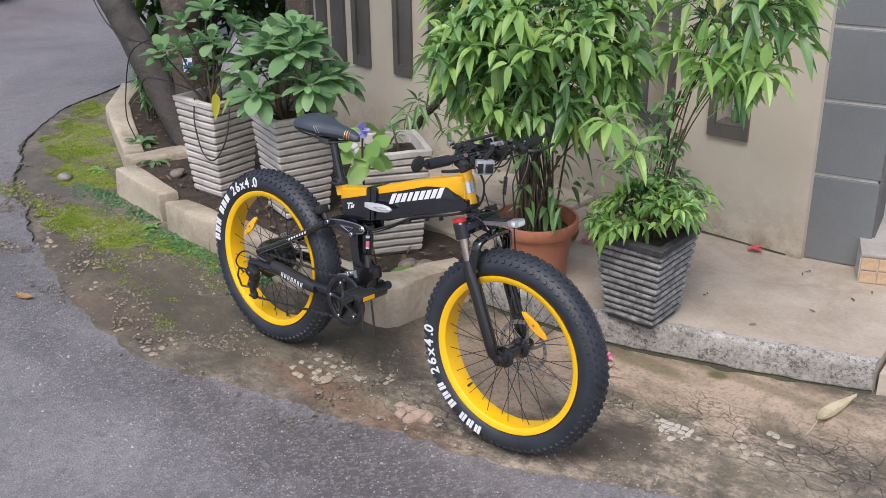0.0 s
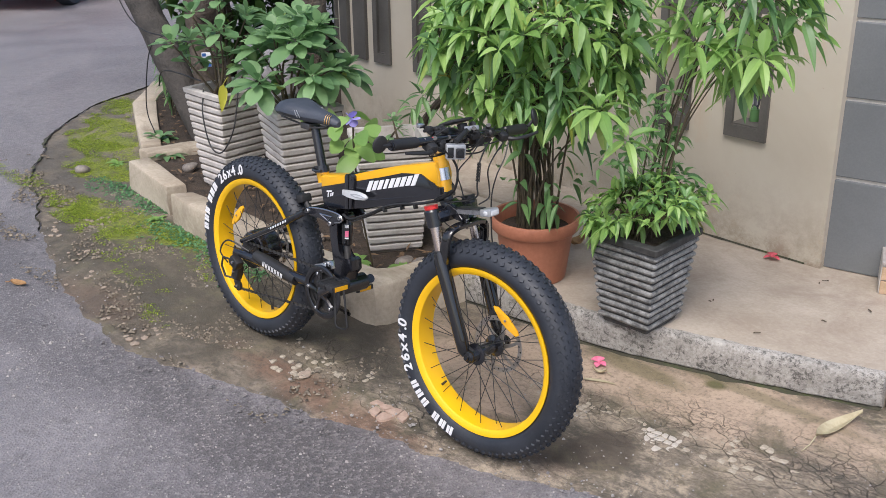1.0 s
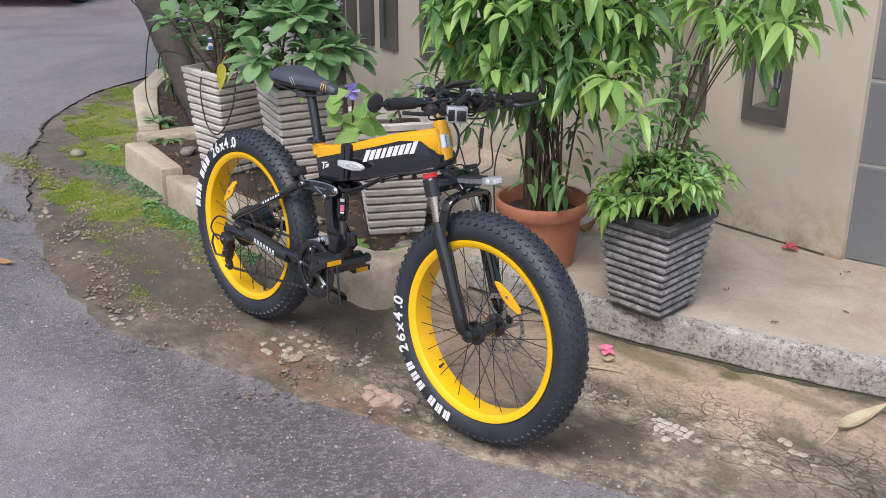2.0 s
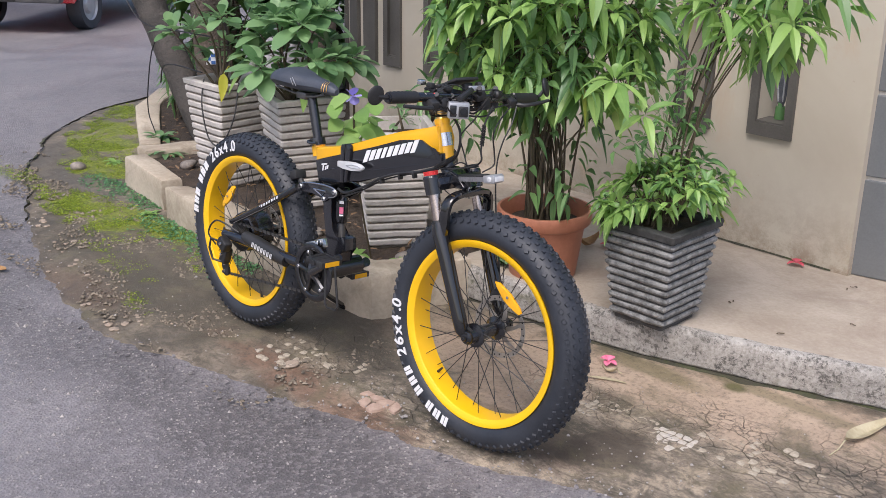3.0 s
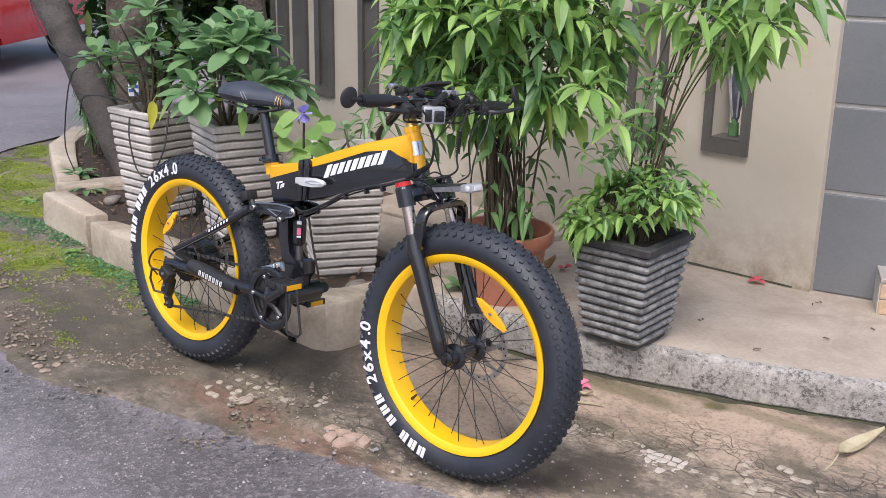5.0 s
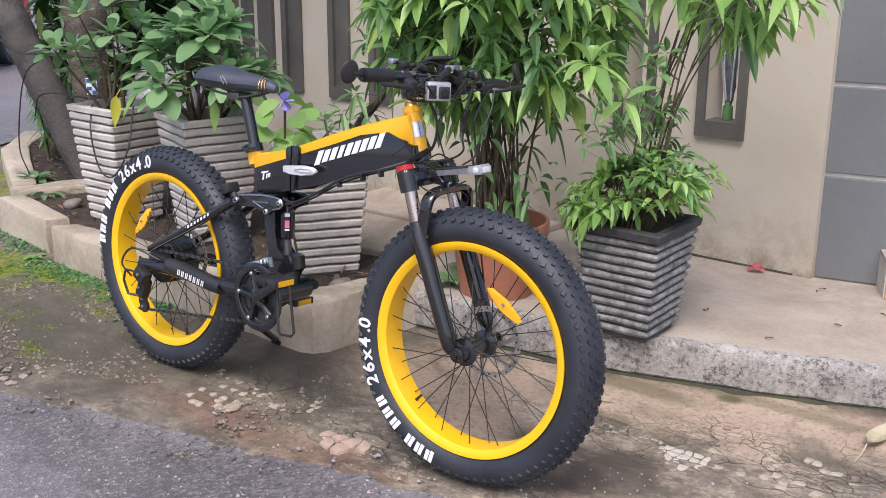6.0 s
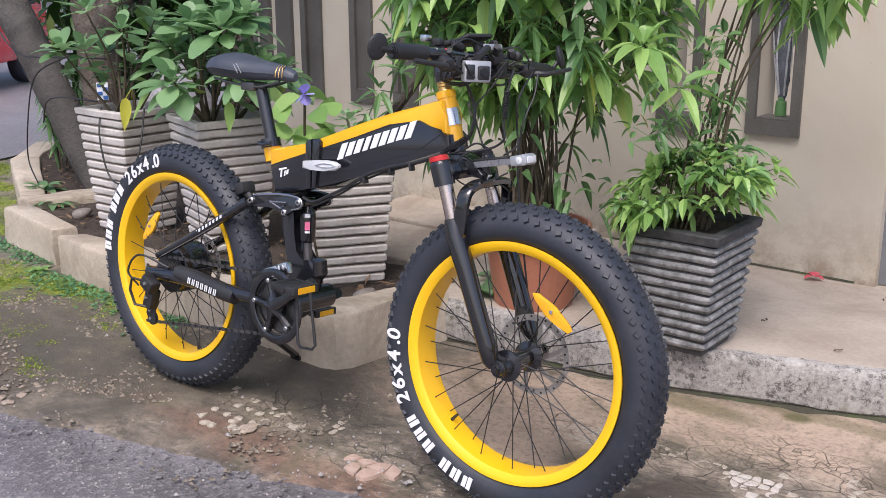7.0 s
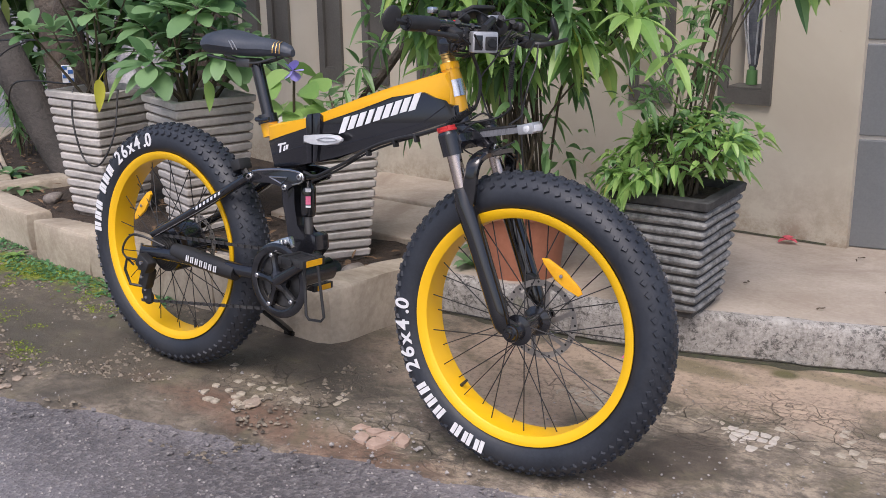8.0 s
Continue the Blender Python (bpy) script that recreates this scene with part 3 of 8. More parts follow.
for p in edge:
    inner = Vector((p.x * 0.8 + 0.1, max(2.2, p.y + 0.5), 0))
    col = []
    for j in range(ACROSS + 1):
        s = (j / ACROSS) ** 1.5
        q = p.lerp(inner, s)
        d = (q - p).length
        z = -0.011 * max(0, 1 - d / 0.3) + noise.noise(Vector((q.x * 5, q.y * 5, 2))) * 0.004 * min(1, d * 5) + noise.noise(Vector((q.x * 22, q.y * 22, 9))) * 0.0016
        col.append(bm.verts.new((q.x, q.y, z + (0.003 if j else -0.018))))
    cols.append(col)
for a, b in zip(cols, cols[1:]):
    for j in range(ACROSS):
        bm.faces.new((a[j], b[j], b[j + 1], a[j + 1]))
apron = setting("pavement", bm, apron_mat, "cracked damp concrete apron with moss and red earth stains", "pavement", smooth=True)

# dark open joint between the lane and the apron
bm = bmesh.new()
joint = []
for p in edge:
    if -5 < p.x < -1.7:
        k = 0.006 + 0.03 * max(0, noise.noise(Vector((p.x * 4, p.y * 4, 3)))) + 0.016 * noise.noise(Vector((p.x * 22, p.y * 22, 6)))
        k = max(0.0005, k) * min(1.0, max(0.0, (-1.7 - p.x) / 1.2))
        joint.append((bm.verts.new((p.x - k * 0.6, p.y - k * 0.8, -0.0095)), bm.verts.new((p.x + k * 0.3, p.y + k * 0.5, 0.0045))))
for a, b in zip(joint, joint[1:]):
    bm.faces.new((a[0], b[0], b[1], a[1]))
tagged(link_mesh("joint_dirt", bm, dirt_mat), "dark dirt in the broken joint beside the lane", "dirt", kind="stuff")

# broken asphalt lip along the apron
bm = bmesh.new()
random.seed(5)
for i in range(0, len(edge) - 1, 2):
    p = edge[i]
    if -2.6 < p.x < 3:
        for _ in range(3):
            q = p + Vector((rnd(-0.02, 0.02), random.gauss(-0.03, 0.05), 0))
            r = rnd(0.0015, 0.004) if rnd(0, 1) < 0.94 else rnd(0.004, 0.008)
            vs = bmesh.ops.create_icosphere(bm, subdivisions=1, radius=r)["verts"]
            bmesh.ops.transform(bm, matrix=Matrix.Translation((q.x, q.y, -0.008)) @ Matrix.Rotation(rnd(0, 6), 4, "Z") @ Matrix.Diagonal((1.6, 1, 0.55, 1)), verts=vs)
roughen(bm, 0.002, 60)
tagged(link_mesh("asphalt_crumbs", bm, asphalt), "crumbled dark asphalt lip along the concrete edge", "gravel", kind="stuff")

# ---- raised walk with its kerb ----
KERB = [(0.26, 0.69), (0.62, 0.715), (0.94, 0.752), (1.16, 0.812), (1.33, 0.868), (1.55, 0.937), (1.75, 1.012), (1.86, 1.06)]


def walk_z(y):
    return 0.133 - 0.028 * max(0.0, y - 0.8)


bm = bmesh.new()
front = [Vector((x, y, 0)) for x, y in KERB]
fine = spline(front, 12)
rows = []
for p in fine:
    w = noise.noise(Vector((p.x * 8, 0, 3))) * 0.012 + noise.noise(Vector((p.x * 30, 0, 8))) * 0.004
    prof = [(0.02, -0.03), (0.016, 0.006), (0.004, 0.016), (0.0, 0.045), (-0.003, 0.09), (-0.001, 0.118), (0.004, 0.128), (0.013, 0.1335), (0.034, 0.1345)]
    rows.append([bm.verts.new((p.x, p.y + a + w * (1 if b > 0.1 else 0.6), b + noise.noise(Vector((p.x * 20, b * 20, 1))) * 0.003)) for a, b in prof])
for a, b in zip(rows, rows[1:]):
    for j in range(len(prof) - 1):
        bm.faces.new((a[j], b[j], b[j + 1], a[j + 1]))
bm.faces.new(rows[-1])
setting("kerb", bm, kerb_mat, "weathered grey concrete kerb with black lichen stains", "kerb", smooth=True)
bm = bmesh.new()
slab(bm, [(p.x, p.y + 0.03) for p in fine] + [(1.78, 1.7), (1.6, 2.1), (0.2, 2.1), (0.2, 0.8)], -0.03, 0.13)
for v in bm.verts:
    if v.co.z > 0:
        v.co.z = walk_z(v.co.y)
setting("walkway", bm, slab_mat, "pale stained concrete walkway along the house wall", "pavement")
bm = bmesh.new()
slab(bm, [(1.875, 1.07), (4.5, 2.25), (4.5, 3.1), (1.79, 1.9), (1.79, 1.71)], -0.03, 0.085)
setting("driveway", bm, slab_mat, "pale concrete driveway slab with worn joints", "driveway")

bm = bmesh.new()
slab(bm, [(0.195, 0.985), (0.195, 1.4), (-0.8, 1.4), (-0.74, 1.01)], -0.03, 0.122, 0.006)
slab(bm, [(0.195, 1.405), (0.195, 1.77), (-0.8, 1.77), (-0.8, 1.405)], -0.03, 0.135, 0.006)
setting("pavement_behind_bed", bm, slab_mat, "pale stained concrete behind the planting bed", "pavement")

WALL_Y, WALL_T, WALL_TOP = 1.76, 0.14, 1.25
# dark strips in the angle under the kerb and along the wall foot
bm = bmesh.new()
for i in range(len(fine) - 1):
    p, p2 = fine[i], fine[i + 1]
    w0 = 0.003 + 0.04 * max(0, noise.noise(Vector((p.x * 9, 2, 0))))
    w1 = 0.003 + 0.04 * max(0, noise.noise(Vector((p2.x * 9, 2, 0))))
    bm.faces.new([bm.verts.new(c) for c in ((p.x, p.y - w0, 0.0025), (p2.x, p2.y - w1, 0.0025), (p2.x, p2.y + 0.02, 0.012), (p.x, p.y + 0.02, 0.012))])
for i in range(51):
    x0, x1 = 0.25 + 0.0185 * i, 0.25 + 0.0185 * (i + 1)
    w0, w1 = (0.006 + 0.008 * max(0, noise.noise(Vector((x * 12, 5, 0)))) for x in (x0, x1))
    bm.faces.new([bm.verts.new(c) for c in ((x0, WALL_Y - w0, 0.1085), (x1, WALL_Y - w1, 0.1085), (x1, WALL_Y + 0.003, 0.116), (x0, WALL_Y + 0.003, 0.116))])
bmesh.ops.remove_doubles(bm, verts=bm.verts, dist=0.0002)
tagged(link_mesh("gutter_dirt", bm, dirt_mat), "dark uneven strip along the kerb and wall foot", "dirt", kind="stuff")

# ---- house wall with its narrow windows, cap and pillar ----
NICHES = [(-1.45, -1.315, 0.535, 1.075), (-1.13, -0.995, 0.53, 1.075), (-0.87, -0.73, 0.53, 1.085), (-0.57, -0.43, 0.53, 1.09),
          (0.43, 0.60, 0.553, 1.11), (0.776, 0.966, 0.572, 1.12)]
bm = bmesh.new()
x = -1.5
for a, b, z0, z1 in NICHES:
    i0, i1, j0, j1 = a + 0.032, b - 0.032, z0 + 0.05, z1 - 0.035
    box(bm, (x + i0) / 2, WALL_Y + WALL_T / 2, WALL_TOP / 2, i0 - x, WALL_T, WALL_TOP)
    box(bm, (i0 + i1) / 2, WALL_Y + WALL_T / 2, j0 / 2, i1 - i0, WALL_T, j0)
    box(bm, (i0 + i1) / 2, WALL_Y + WALL_T / 2, (j1 + WALL_TOP) / 2, i1 - i0, WALL_T, WALL_TOP - j1)
    x = i1
box(bm, (x + 1.26) / 2, WALL_Y + WALL_T / 2, WALL_TOP / 2, 1.26 - x, WALL_T, WALL_TOP)
bmesh.ops.remove_doubles(bm, verts=bm.verts, dist=0.0005)
setting("wall_front", bm, wall_mat, "cream painted garden wall with narrow window slots, stained low down", "wall")

bm = bmesh.new()
ARC_X, ARC_R = -1.5, 0.8
arc = [(ARC_X - ARC_R * math.sin(a), WALL_Y + ARC_R * (1 - math.cos(a))) for a in [radians(8 * k) for k in range(18)]]
outer = [(ARC_X - (ARC_R - WALL_T) * math.sin(a), WALL_Y + WALL_T + (ARC_R - WALL_T) * (1 - math.cos(a))) for a in [radians(8 * k) for k in range(18)]]
slab(bm, arc + outer[::-1], 0.0, WALL_TOP)
setting("wall_curve", bm, wall_mat, "cream painted garden wall curving round the corner", "wall")
bm = bmesh.new()
slab(bm, [(1.22, WALL_Y - 0.035), (ARC_X, WALL_Y - 0.035)] + [(ARC_X - (ARC_R + 0.035) * math.sin(radians(8 * k)), WALL_Y + ARC_R - (ARC_R + 0.035) * math.cos(radians(8 * k))) for k in range(1, 18)] + [(ARC_X - (ARC_R - 0.17) * math.sin(radians(8 * k)), WALL_Y + ARC_R - (ARC_R - 0.17) * math.cos(radians(8 * k))) for k in range(17, -1, -1)] + [(1.22, WALL_Y + 0.17)], WALL_TOP + 0.002, WALL_TOP + 0.06, 0.006)
setting("wall_cap", bm, cap_mat, "dark grey coping along the top of the wall", "coping")

for k, (a, b, z0, z1) in enumerate(NICHES):
    bm = bmesh.new()
    i0, i1, j0, j1 = a + 0.034, b - 0.034, z0 + 0.052, z1 - 0.037
    y0, y1 = WALL_Y - 0.018, WALL_Y + 0.1
    for cx, cz, sx, sz in (((a + i0) / 2, (z0 + z1) / 2, i0 - a, z1 - z0), ((b + i1) / 2, (z0 + z1) / 2, b - i1, z1 - z0),
                           ((i0 + i1) / 2, (z0 + j0) / 2, i1 - i0, j0 - z0), ((i0 + i1) / 2, (z1 + j1) / 2, i1 - i0, z1 - j1)):
        box(bm, cx, WALL_Y - 0.009, cz, sx, 0.016, sz)
    box(bm, (i0 + i1) / 2, WALL_Y + 0.04, j0 + 0.004, i1 - i0, 0.1, 0.006)
    if k < 4:
        box(bm, (i0 + i1) / 2, WALL_Y + 0.006, (j0 + j1) / 2, i1 - i0 + 0.004, 0.012, j1 - j0 + 0.004)
    win = setting("window_%d" % (k + 1), bm, frame_grey, "narrow tall window slot with a dark grey raised frame", "window")
for k, ang in enumerate((5, 18, 35)):
    a = radians(ang)
    bm = bmesh.new()
    box(bm, 0, -0.004, 0, 0.115, 0.03, 0.54, bev=0.003)
    win = setting("window_%d" % (len(NICHES) + k + 1), bm, frame_grey, "narrow closed window slot on the curved wall", "window")
    win.matrix_basis = pose(ARC_X - ARC_R * math.sin(a), WALL_Y + ARC_R * (1 - math.cos(a)), 0.805, 0, 0, -ang)
bm = bmesh.new()
box(bm, -0.1, 3.1, 0.9, 2.6, 0.05, 1.8)
setting("wall_back", bm, wall_mat, "plain inner wall seen through the window slots", "wall")

# pillar clad in grey panels with pale joints
pillar = new("pillar")
tagged(pillar, "square pillar clad in grey panels with pale joints", "pillar", kind="structure")
pillar.matrix_basis = pose(1.327, 1.962, 0.1, 0, 0, 13.8)
bm = bmesh.new()
box(bm, 0, 0, 1.2, 0.282, 0.282, 2.4)
part("core", bm, grout_mat, pillar, smooth=False)
edges_z = [0.0, 0.385, 0.70, 1.0, 1.32, 1.66, 2.0, 2.4]
for z0, z1 in zip(edges_z, edges_z[1:]):
    bm = bmesh.new()
    box(bm, 0, 0, (z0 + z1) / 2, 0.302, 0.302, z1 - z0 - 0.014, bev=0.004)
    part("panel", bm, tile_grey, pillar, smooth=False)

bm = bmesh.new()
box(bm, 0.153, 0.0, 1.25, 0.014, 0.26, 2.3)
part("edge_strip", bm, cap_mat, pillar, "dark strip down the porch side", smooth=False)

# porch step, floor and house front
step = new("porch_step")
tagged(step, "raised porch floor with tan tiled riser and grey tiles", "step", kind="structure")
step.matrix_basis = pose(1.53, 1.70, 0.095, 0, 0, 25)
bm = bmesh.new()
box(bm, 1.5, 1.2, 0.065, 3.0, 2.4, 0.13)
part("core", bm, grout_mat, step, smooth=False)
me_t = None
for i in range(22):
    for j in range(2):
        if me_t is None:
            bm = bmesh.new()
            box(bm, 0, 0, 0, 0.062, 0.012, 0.052, bev=0.002)
            t0 = part("riser_tile", bm, tan_tile, step, smooth=False)
            me_t = t0.data
            t0.matrix_basis = pose(0.035, -0.003, 0.04)
        else:
            t1 = new("riser_tile", me_t)
            t1.parent = step
            t1.matrix_basis = pose(0.035 + 0.067 * i, -0.003, 0.04 + 0.057 * j)
for i in range(4):
    for j in range(3):
        bm = bmesh.new()
        box(bm, 0.3 + 0.606 * i, 0.29 + 0.606 * j, 0.137, 0.6, 0.6, 0.014, bev=0.002)
        part("floor_tile", bm, floor_tile_mat, step, smooth=False)
bm = bmesh.new()
box(bm, -0.16, 1.4, 0.06, 0.3, 1.9, 0.15)
part("inner_floor", bm, floor_tile_mat, step, "grey tiled floor behind the pillar", smooth=False)
bm = bmesh.new()
box(bm, 1.0, 2.99, 0.24, 4.4, 1.5, 0.196, bev=0.004)
part("platform", bm, floor_tile_mat, step, "raised tiled platform at the back of the porch", smooth=False)
bm = bmesh.new()
box(bm, 1.0, 2.235, 0.235, 4.4, 0.012, 0.18)
part("platform_riser", bm, wood_mat, step, "brown riser of the platform", smooth=False)
bm = bmesh.new()
box(bm, 1.9, 5.66, 1.4, 6.2, 0.12, 2.8)
setting("wall_house", bm, wall_mat, "cream painted house wall behind the porch", "wall")
shop = new("window_10")
tagged(shop, "large dark window in a red-brown wooden frame", "window", kind="structure")
shop.matrix_basis = pose(2.5, 5.58, 0.77)
for nm, x, z, sx, sz in (("window_sill", 0, 0.05, 1.5, 0.1), ("window_frame", -0.7, 0.75, 0.1, 1.3), ("window_frame", 0.7, 0.75, 0.1, 1.3), ("window_frame", 0, 1.45, 1.5, 0.1)):
    bm = bmesh.new()
    box(bm, x, 0, z, sx, 0.07, sz, bev=0.006)
    part(nm, bm, wood_mat, shop, smooth=False)
bm = bmesh.new()
box(bm, 0, 0.01, 0.75, 1.3, 0.02, 1.3)
part("pane", bm, car_glass, shop, "dark glass", smooth=False)


# ---- planting bed ----
bed = new("planting_bed")
tagged(bed, "low planting bed edged with stained concrete blocks", "planter", kind="structure")
BLOCKS = [[(0.17, 0.285), (0.215, 0.3), (0.243, 0.345), (0.255, 0.45), (0.275, 0.56), (0.315, 0.7), (0.215, 0.72), (0.17, 0.58), (0.15, 0.45), (0.1, 0.395), (-0.28, 0.395), (-0.28, 0.297), (0.0, 0.287)],
          [(-0.29, 0.297), (-0.29, 0.4), (-0.93, 0.425), (-0.94, 0.312)], [(-0.955, 0.313), (-0.94, 0.425), (-1.28, 0.445), (-1.32, 0.335)],
          [(-1.42, 0.375), (-1.41, 0.48), (-1.92, 0.57), (-1.93, 0.45)],
          [(-2.2, 0.67), (-2.16, 0.78), (-3.0, 1.23), (-3.1, 1.12)], [(-3.13, 1.14), (-3.03, 1.24), (-3.45, 1.62), (-3.55, 1.52)],
          [(-2.12, 0.62), (-2.0, 0.6), (-1.9, 0.92), (-2.02, 0.95)]]
for k, poly in enumerate(BLOCKS):
    bm = bmesh.new()
    slab(bm, poly, -0.03, (0.172, 0.165, 0.15, 0.15, 0.13, 0.12, 0.14)[k], 0.014)
    bmesh.ops.subdivide_edges(bm, edges=bm.edges, cuts=2, use_grid_fill=True)
    roughen(bm, 0.011, 9, k)
    part("edging_block", bm, planter_wall_mat, bed)
bm = bmesh.new()
slab(bm, [(0.2, 0.4), (0.25, 0.72), (0.25, 0.97), (-0.75, 1.0), (-0.8, 1.76), (-1.5, 1.76), (-2.3, 2.5), (-3.45, 2.2), (-3.5, 1.57), (-3.0, 1.18), (-2.15, 0.73), (-1.9, 0.53), (-1.3, 0.4), (-0.2, 0.35)], 0.0, 0.1)
bmesh.ops.subdivide_edges(bm, edges=bm.edges, cuts=5, use_grid_fill=True)
bmesh.ops.triangulate(bm, faces=bm.faces)
roughen(bm, 0.02, 7)
part("soil", bm, soil_mat, bed)

# ---- fat-tyre folding bicycle ----
disc_steel = surface("brushed_disc_steel", (0.3, 0.28, 0.26), (0.48, 0.455, 0.42), 12.0, 90.0, 0.38, 0.7, 0.1, 0.0005)
gloss_black = surface("gloss_black", (0.006, 0.006, 0.007), (0.012, 0.012, 0.013), 6.0, 60.0, 0.12, 0, 0.02, 0.0003, coat=0.6)
bike = thing("bicycle", "yellow and black fat-tyre folding electric bicycle on its kickstand", "bicycle", pose(0, -0.026, 0, -4.41))
RA, FA = Vector((-0.06, 0.0, 0.339)), Vector((1.0905, 0.0, 0.338))


def white_glyphs(bm, y, items):
    """Flat slanted blocks: (x, z, width, height, slant, turn)."""
    for x, z, w, h, s, t in items:
        c, sn = math.cos(t), math.sin(t)
        vs = []
        for u, v in ((-w / 2 - s, -h / 2), (w / 2 - s, -h / 2), (w / 2 + s, h / 2), (-w / 2 + s, h / 2)):
            vs.append((x + u * c - v * sn, z + u * sn + v * c))
        prism(bm, vs, y, y - 0.0012)


def glyph_mesh(text, size):
    cu = bpy.data.curves.new("print", "FONT")
    cu.body, cu.size, cu.extrude, cu.align_x, cu.offset = text, size, 0.0008, "CENTER", size * 0.022
    ob = new("print", cu)
    me = bpy.data.meshes.new_from_object(ob.evaluated_get(bpy.context.evaluated_depsgraph_get()))
    bpy.data.objects.remove(ob)
    return me


def wheel(name, centre, steer, label, text_start, valve_angle, reflector_angle, cassette):
    m = Matrix.Translation(centre) @ Matrix.Rotation(steer, 4, "Z")
    bm = bmesh.new()
    prof = [(0.263, -0.041), (0.263, -0.037), (0.251, -0.034), (0.247, 0.0), (0.251, 0.034), (0.263, 0.037), (0.263, 0.041), (0.252, 0.041),
            (0.2415, 0.033), (0.238, 0.0), (0.2415, -0.033), (0.252, -0.041)]
    lathe(bm, prof, 96, "y", True)
    w = part(name, bm, rim_yellow, bike, label, m=m)
    # tyre carcass with rows of knobs
    bm = bmesh.new()
    lathe(bm, [(0.2935 + 0.043 * math.cos(a), 0.0495 * math.sin(a)) for a in [radians(-142 + 284 * k / 22) for k in range(23)]], 96, "y")
    KN = 76
    ROWS = ((-0.0445, 0.011, 0.013, 0.5), (-0.0315, 0.009, 0.011, 0.3), (-0.0165, 0.011, 0.01, 0.15), (0.0, 0.013, 0.009, 0.0), (0.0165, 0.011, 0.01, -0.15), (0.0315, 0.009, 0.011, -0.3), (0.0445, 0.011, 0.013, -0.5))
    cube = [(x, y, z) for x in (-0.5, 0.5) for y in (-0.5, 0.5) for z in (-0.5, 0.5)]
    quads = [(0, 1, 3, 2), (4, 6, 7, 5), (0, 4, 5, 1), (2, 3, 7, 6), (0, 2, 6, 4), (1, 5, 7, 3)]
    for i in range(KN):
        for row, (off, w2, l2, tilt) in enumerate(ROWS):
            a = 2 * math.pi * (i + (0.5 if row % 2 else 0)) / KN
            r = 0.2935 + 0.043 * math.sqrt(max(0.05, 1 - (off / 0.0505) ** 2))
            lean = math.asin(max(-1, min(1, off / 0.056)))
            mm = Matrix.Rotation(-a, 4, "Y") @ Matrix.Translation((r, off, 0)) @ Matrix.Rotation(lean, 4, "Z") @ Matrix.Rotation(tilt, 4, "X")
            vs = []
            for x, y, z in cube:
                k = 0.78 if x > 0 else 1.0
                vs.append(bm.verts.new(mm @ Vector((x * 0.0075, y * w2 * k, z * l2 * k))))
            for q in quads:
                bm.faces.new([vs[e] for e in q])
    part("tyre", bm, rubber, w, "black fat tyre with a knobbly tread")
    # hub, axle and spokes
    bm = bmesh.new()
    if cassette:
        lathe(bm, [(0.001, -0.062), (0.03, -0.062), (0.064, -0.045), (0.07, -0.03), (0.07, 0.03), (0.064, 0.045), (0.03, 0.062), (0.001, 0.062)], 40, "y")
    else:
        lathe(bm, [(0.001, -0.068), (0.02, -0.068), (0.022, -0.05), (0.034, -0.047), (0.034, -0.042), (0.02, -0.036), (0.019, 0.036), (0.034, 0.042), (0.034, 0.047), (0.022, 0.05), (0.02, 0.068), (0.001, 0.068)], 28, "y")
    part("hub", bm, black_paint, w, "black motor hub" if cassette else "black axle hub")
    flange = 0.062 if cassette else 0.031
    bm = bmesh.new()
    cyl(bm, (0, 0, 0), (0, 0, 1), 0.0013, seg=6)
    base = part("spoke", bm, black_plastic, w)
    first = True
    for i in range(36):
        a = 2 * math.pi * i / 36 + 0.04
        side = -1 if i % 2 else 1
        cross = (0.5 if not cassette else 0.22) * (1 if (i // 2) % 2 else -1)
        p = Vector((flange * math.cos(a + cross), side * 0.042, flange * math.sin(a + cross)))
        q = Vector((0.241 * math.cos(a), side * 0.012, 0.241 * math.sin(a)))
        d = q - p
        mm = Matrix.Translation(p) @ d.to_track_quat("Z", "Y").to_matrix().to_4x4() @ Matrix.Diagonal((1, 1, d.length, 1))
        ob = base if first else new("spoke", base.data)
        first = False
        ob.parent, ob.matrix_basis = w, mm
    # disc rotor: ring, arms and holes between
    bm = bmesh.new()
    yy = 0.062
    rr = 0.09 if not cassette else 0.08
    lathe(bm, [(rr, yy - 0.001), (rr, yy + 0.001), (rr - 0.014, yy + 0.001), (rr - 0.014, yy - 0.001)], 60, "y", True)
    part("brake_disc", bm, disc_steel, w, "drilled steel brake disc")
    bm = bmesh.new()
    for k in range(30):
        a = 2 * math.pi * k / 30
        r2 = rr - 0.0045 - 0.005 * (k % 2)
        cyl(bm, (r2 * math.cos(a), yy - 0.0016, r2 * math.sin(a)), (r2 * math.cos(a), yy + 0.0016, r2 * math.sin(a)), 0.0028, 0.0028, 6)
    tagged(part("disc_perforation", bm, black_plastic, w, "ring of dark drilled holes"), kind="stuff")
    bm = bmesh.new()
    star = []
    for i in range(6):
        a = 2 * math.pi * i / 6
        for rad_s, da in ((0.026, -0.3), (0.05, 0.1), (rr - 0.01, 0.3), (rr - 0.01, 0.42), (0.05, 0.32), (0.026, 0.3)):
            star.append((rad_s * math.cos(a + da), rad_s * math.sin(a + da)))
    prism(bm, star, yy - 0.0012, yy + 0.0012)
    part("disc_carrier", bm, disc_steel, w, smooth=False)
    bm = bmesh.new()
    va = radians(valve_angle)
    ca, sa = math.cos(va), math.sin(va)
    cyl(bm, (0.239 * ca, 0, 0.239 * sa), (0.216 * ca, 0, 0.216 * sa), 0.0045, 0.003, 8)
    part("valve", bm, black_plastic, w)
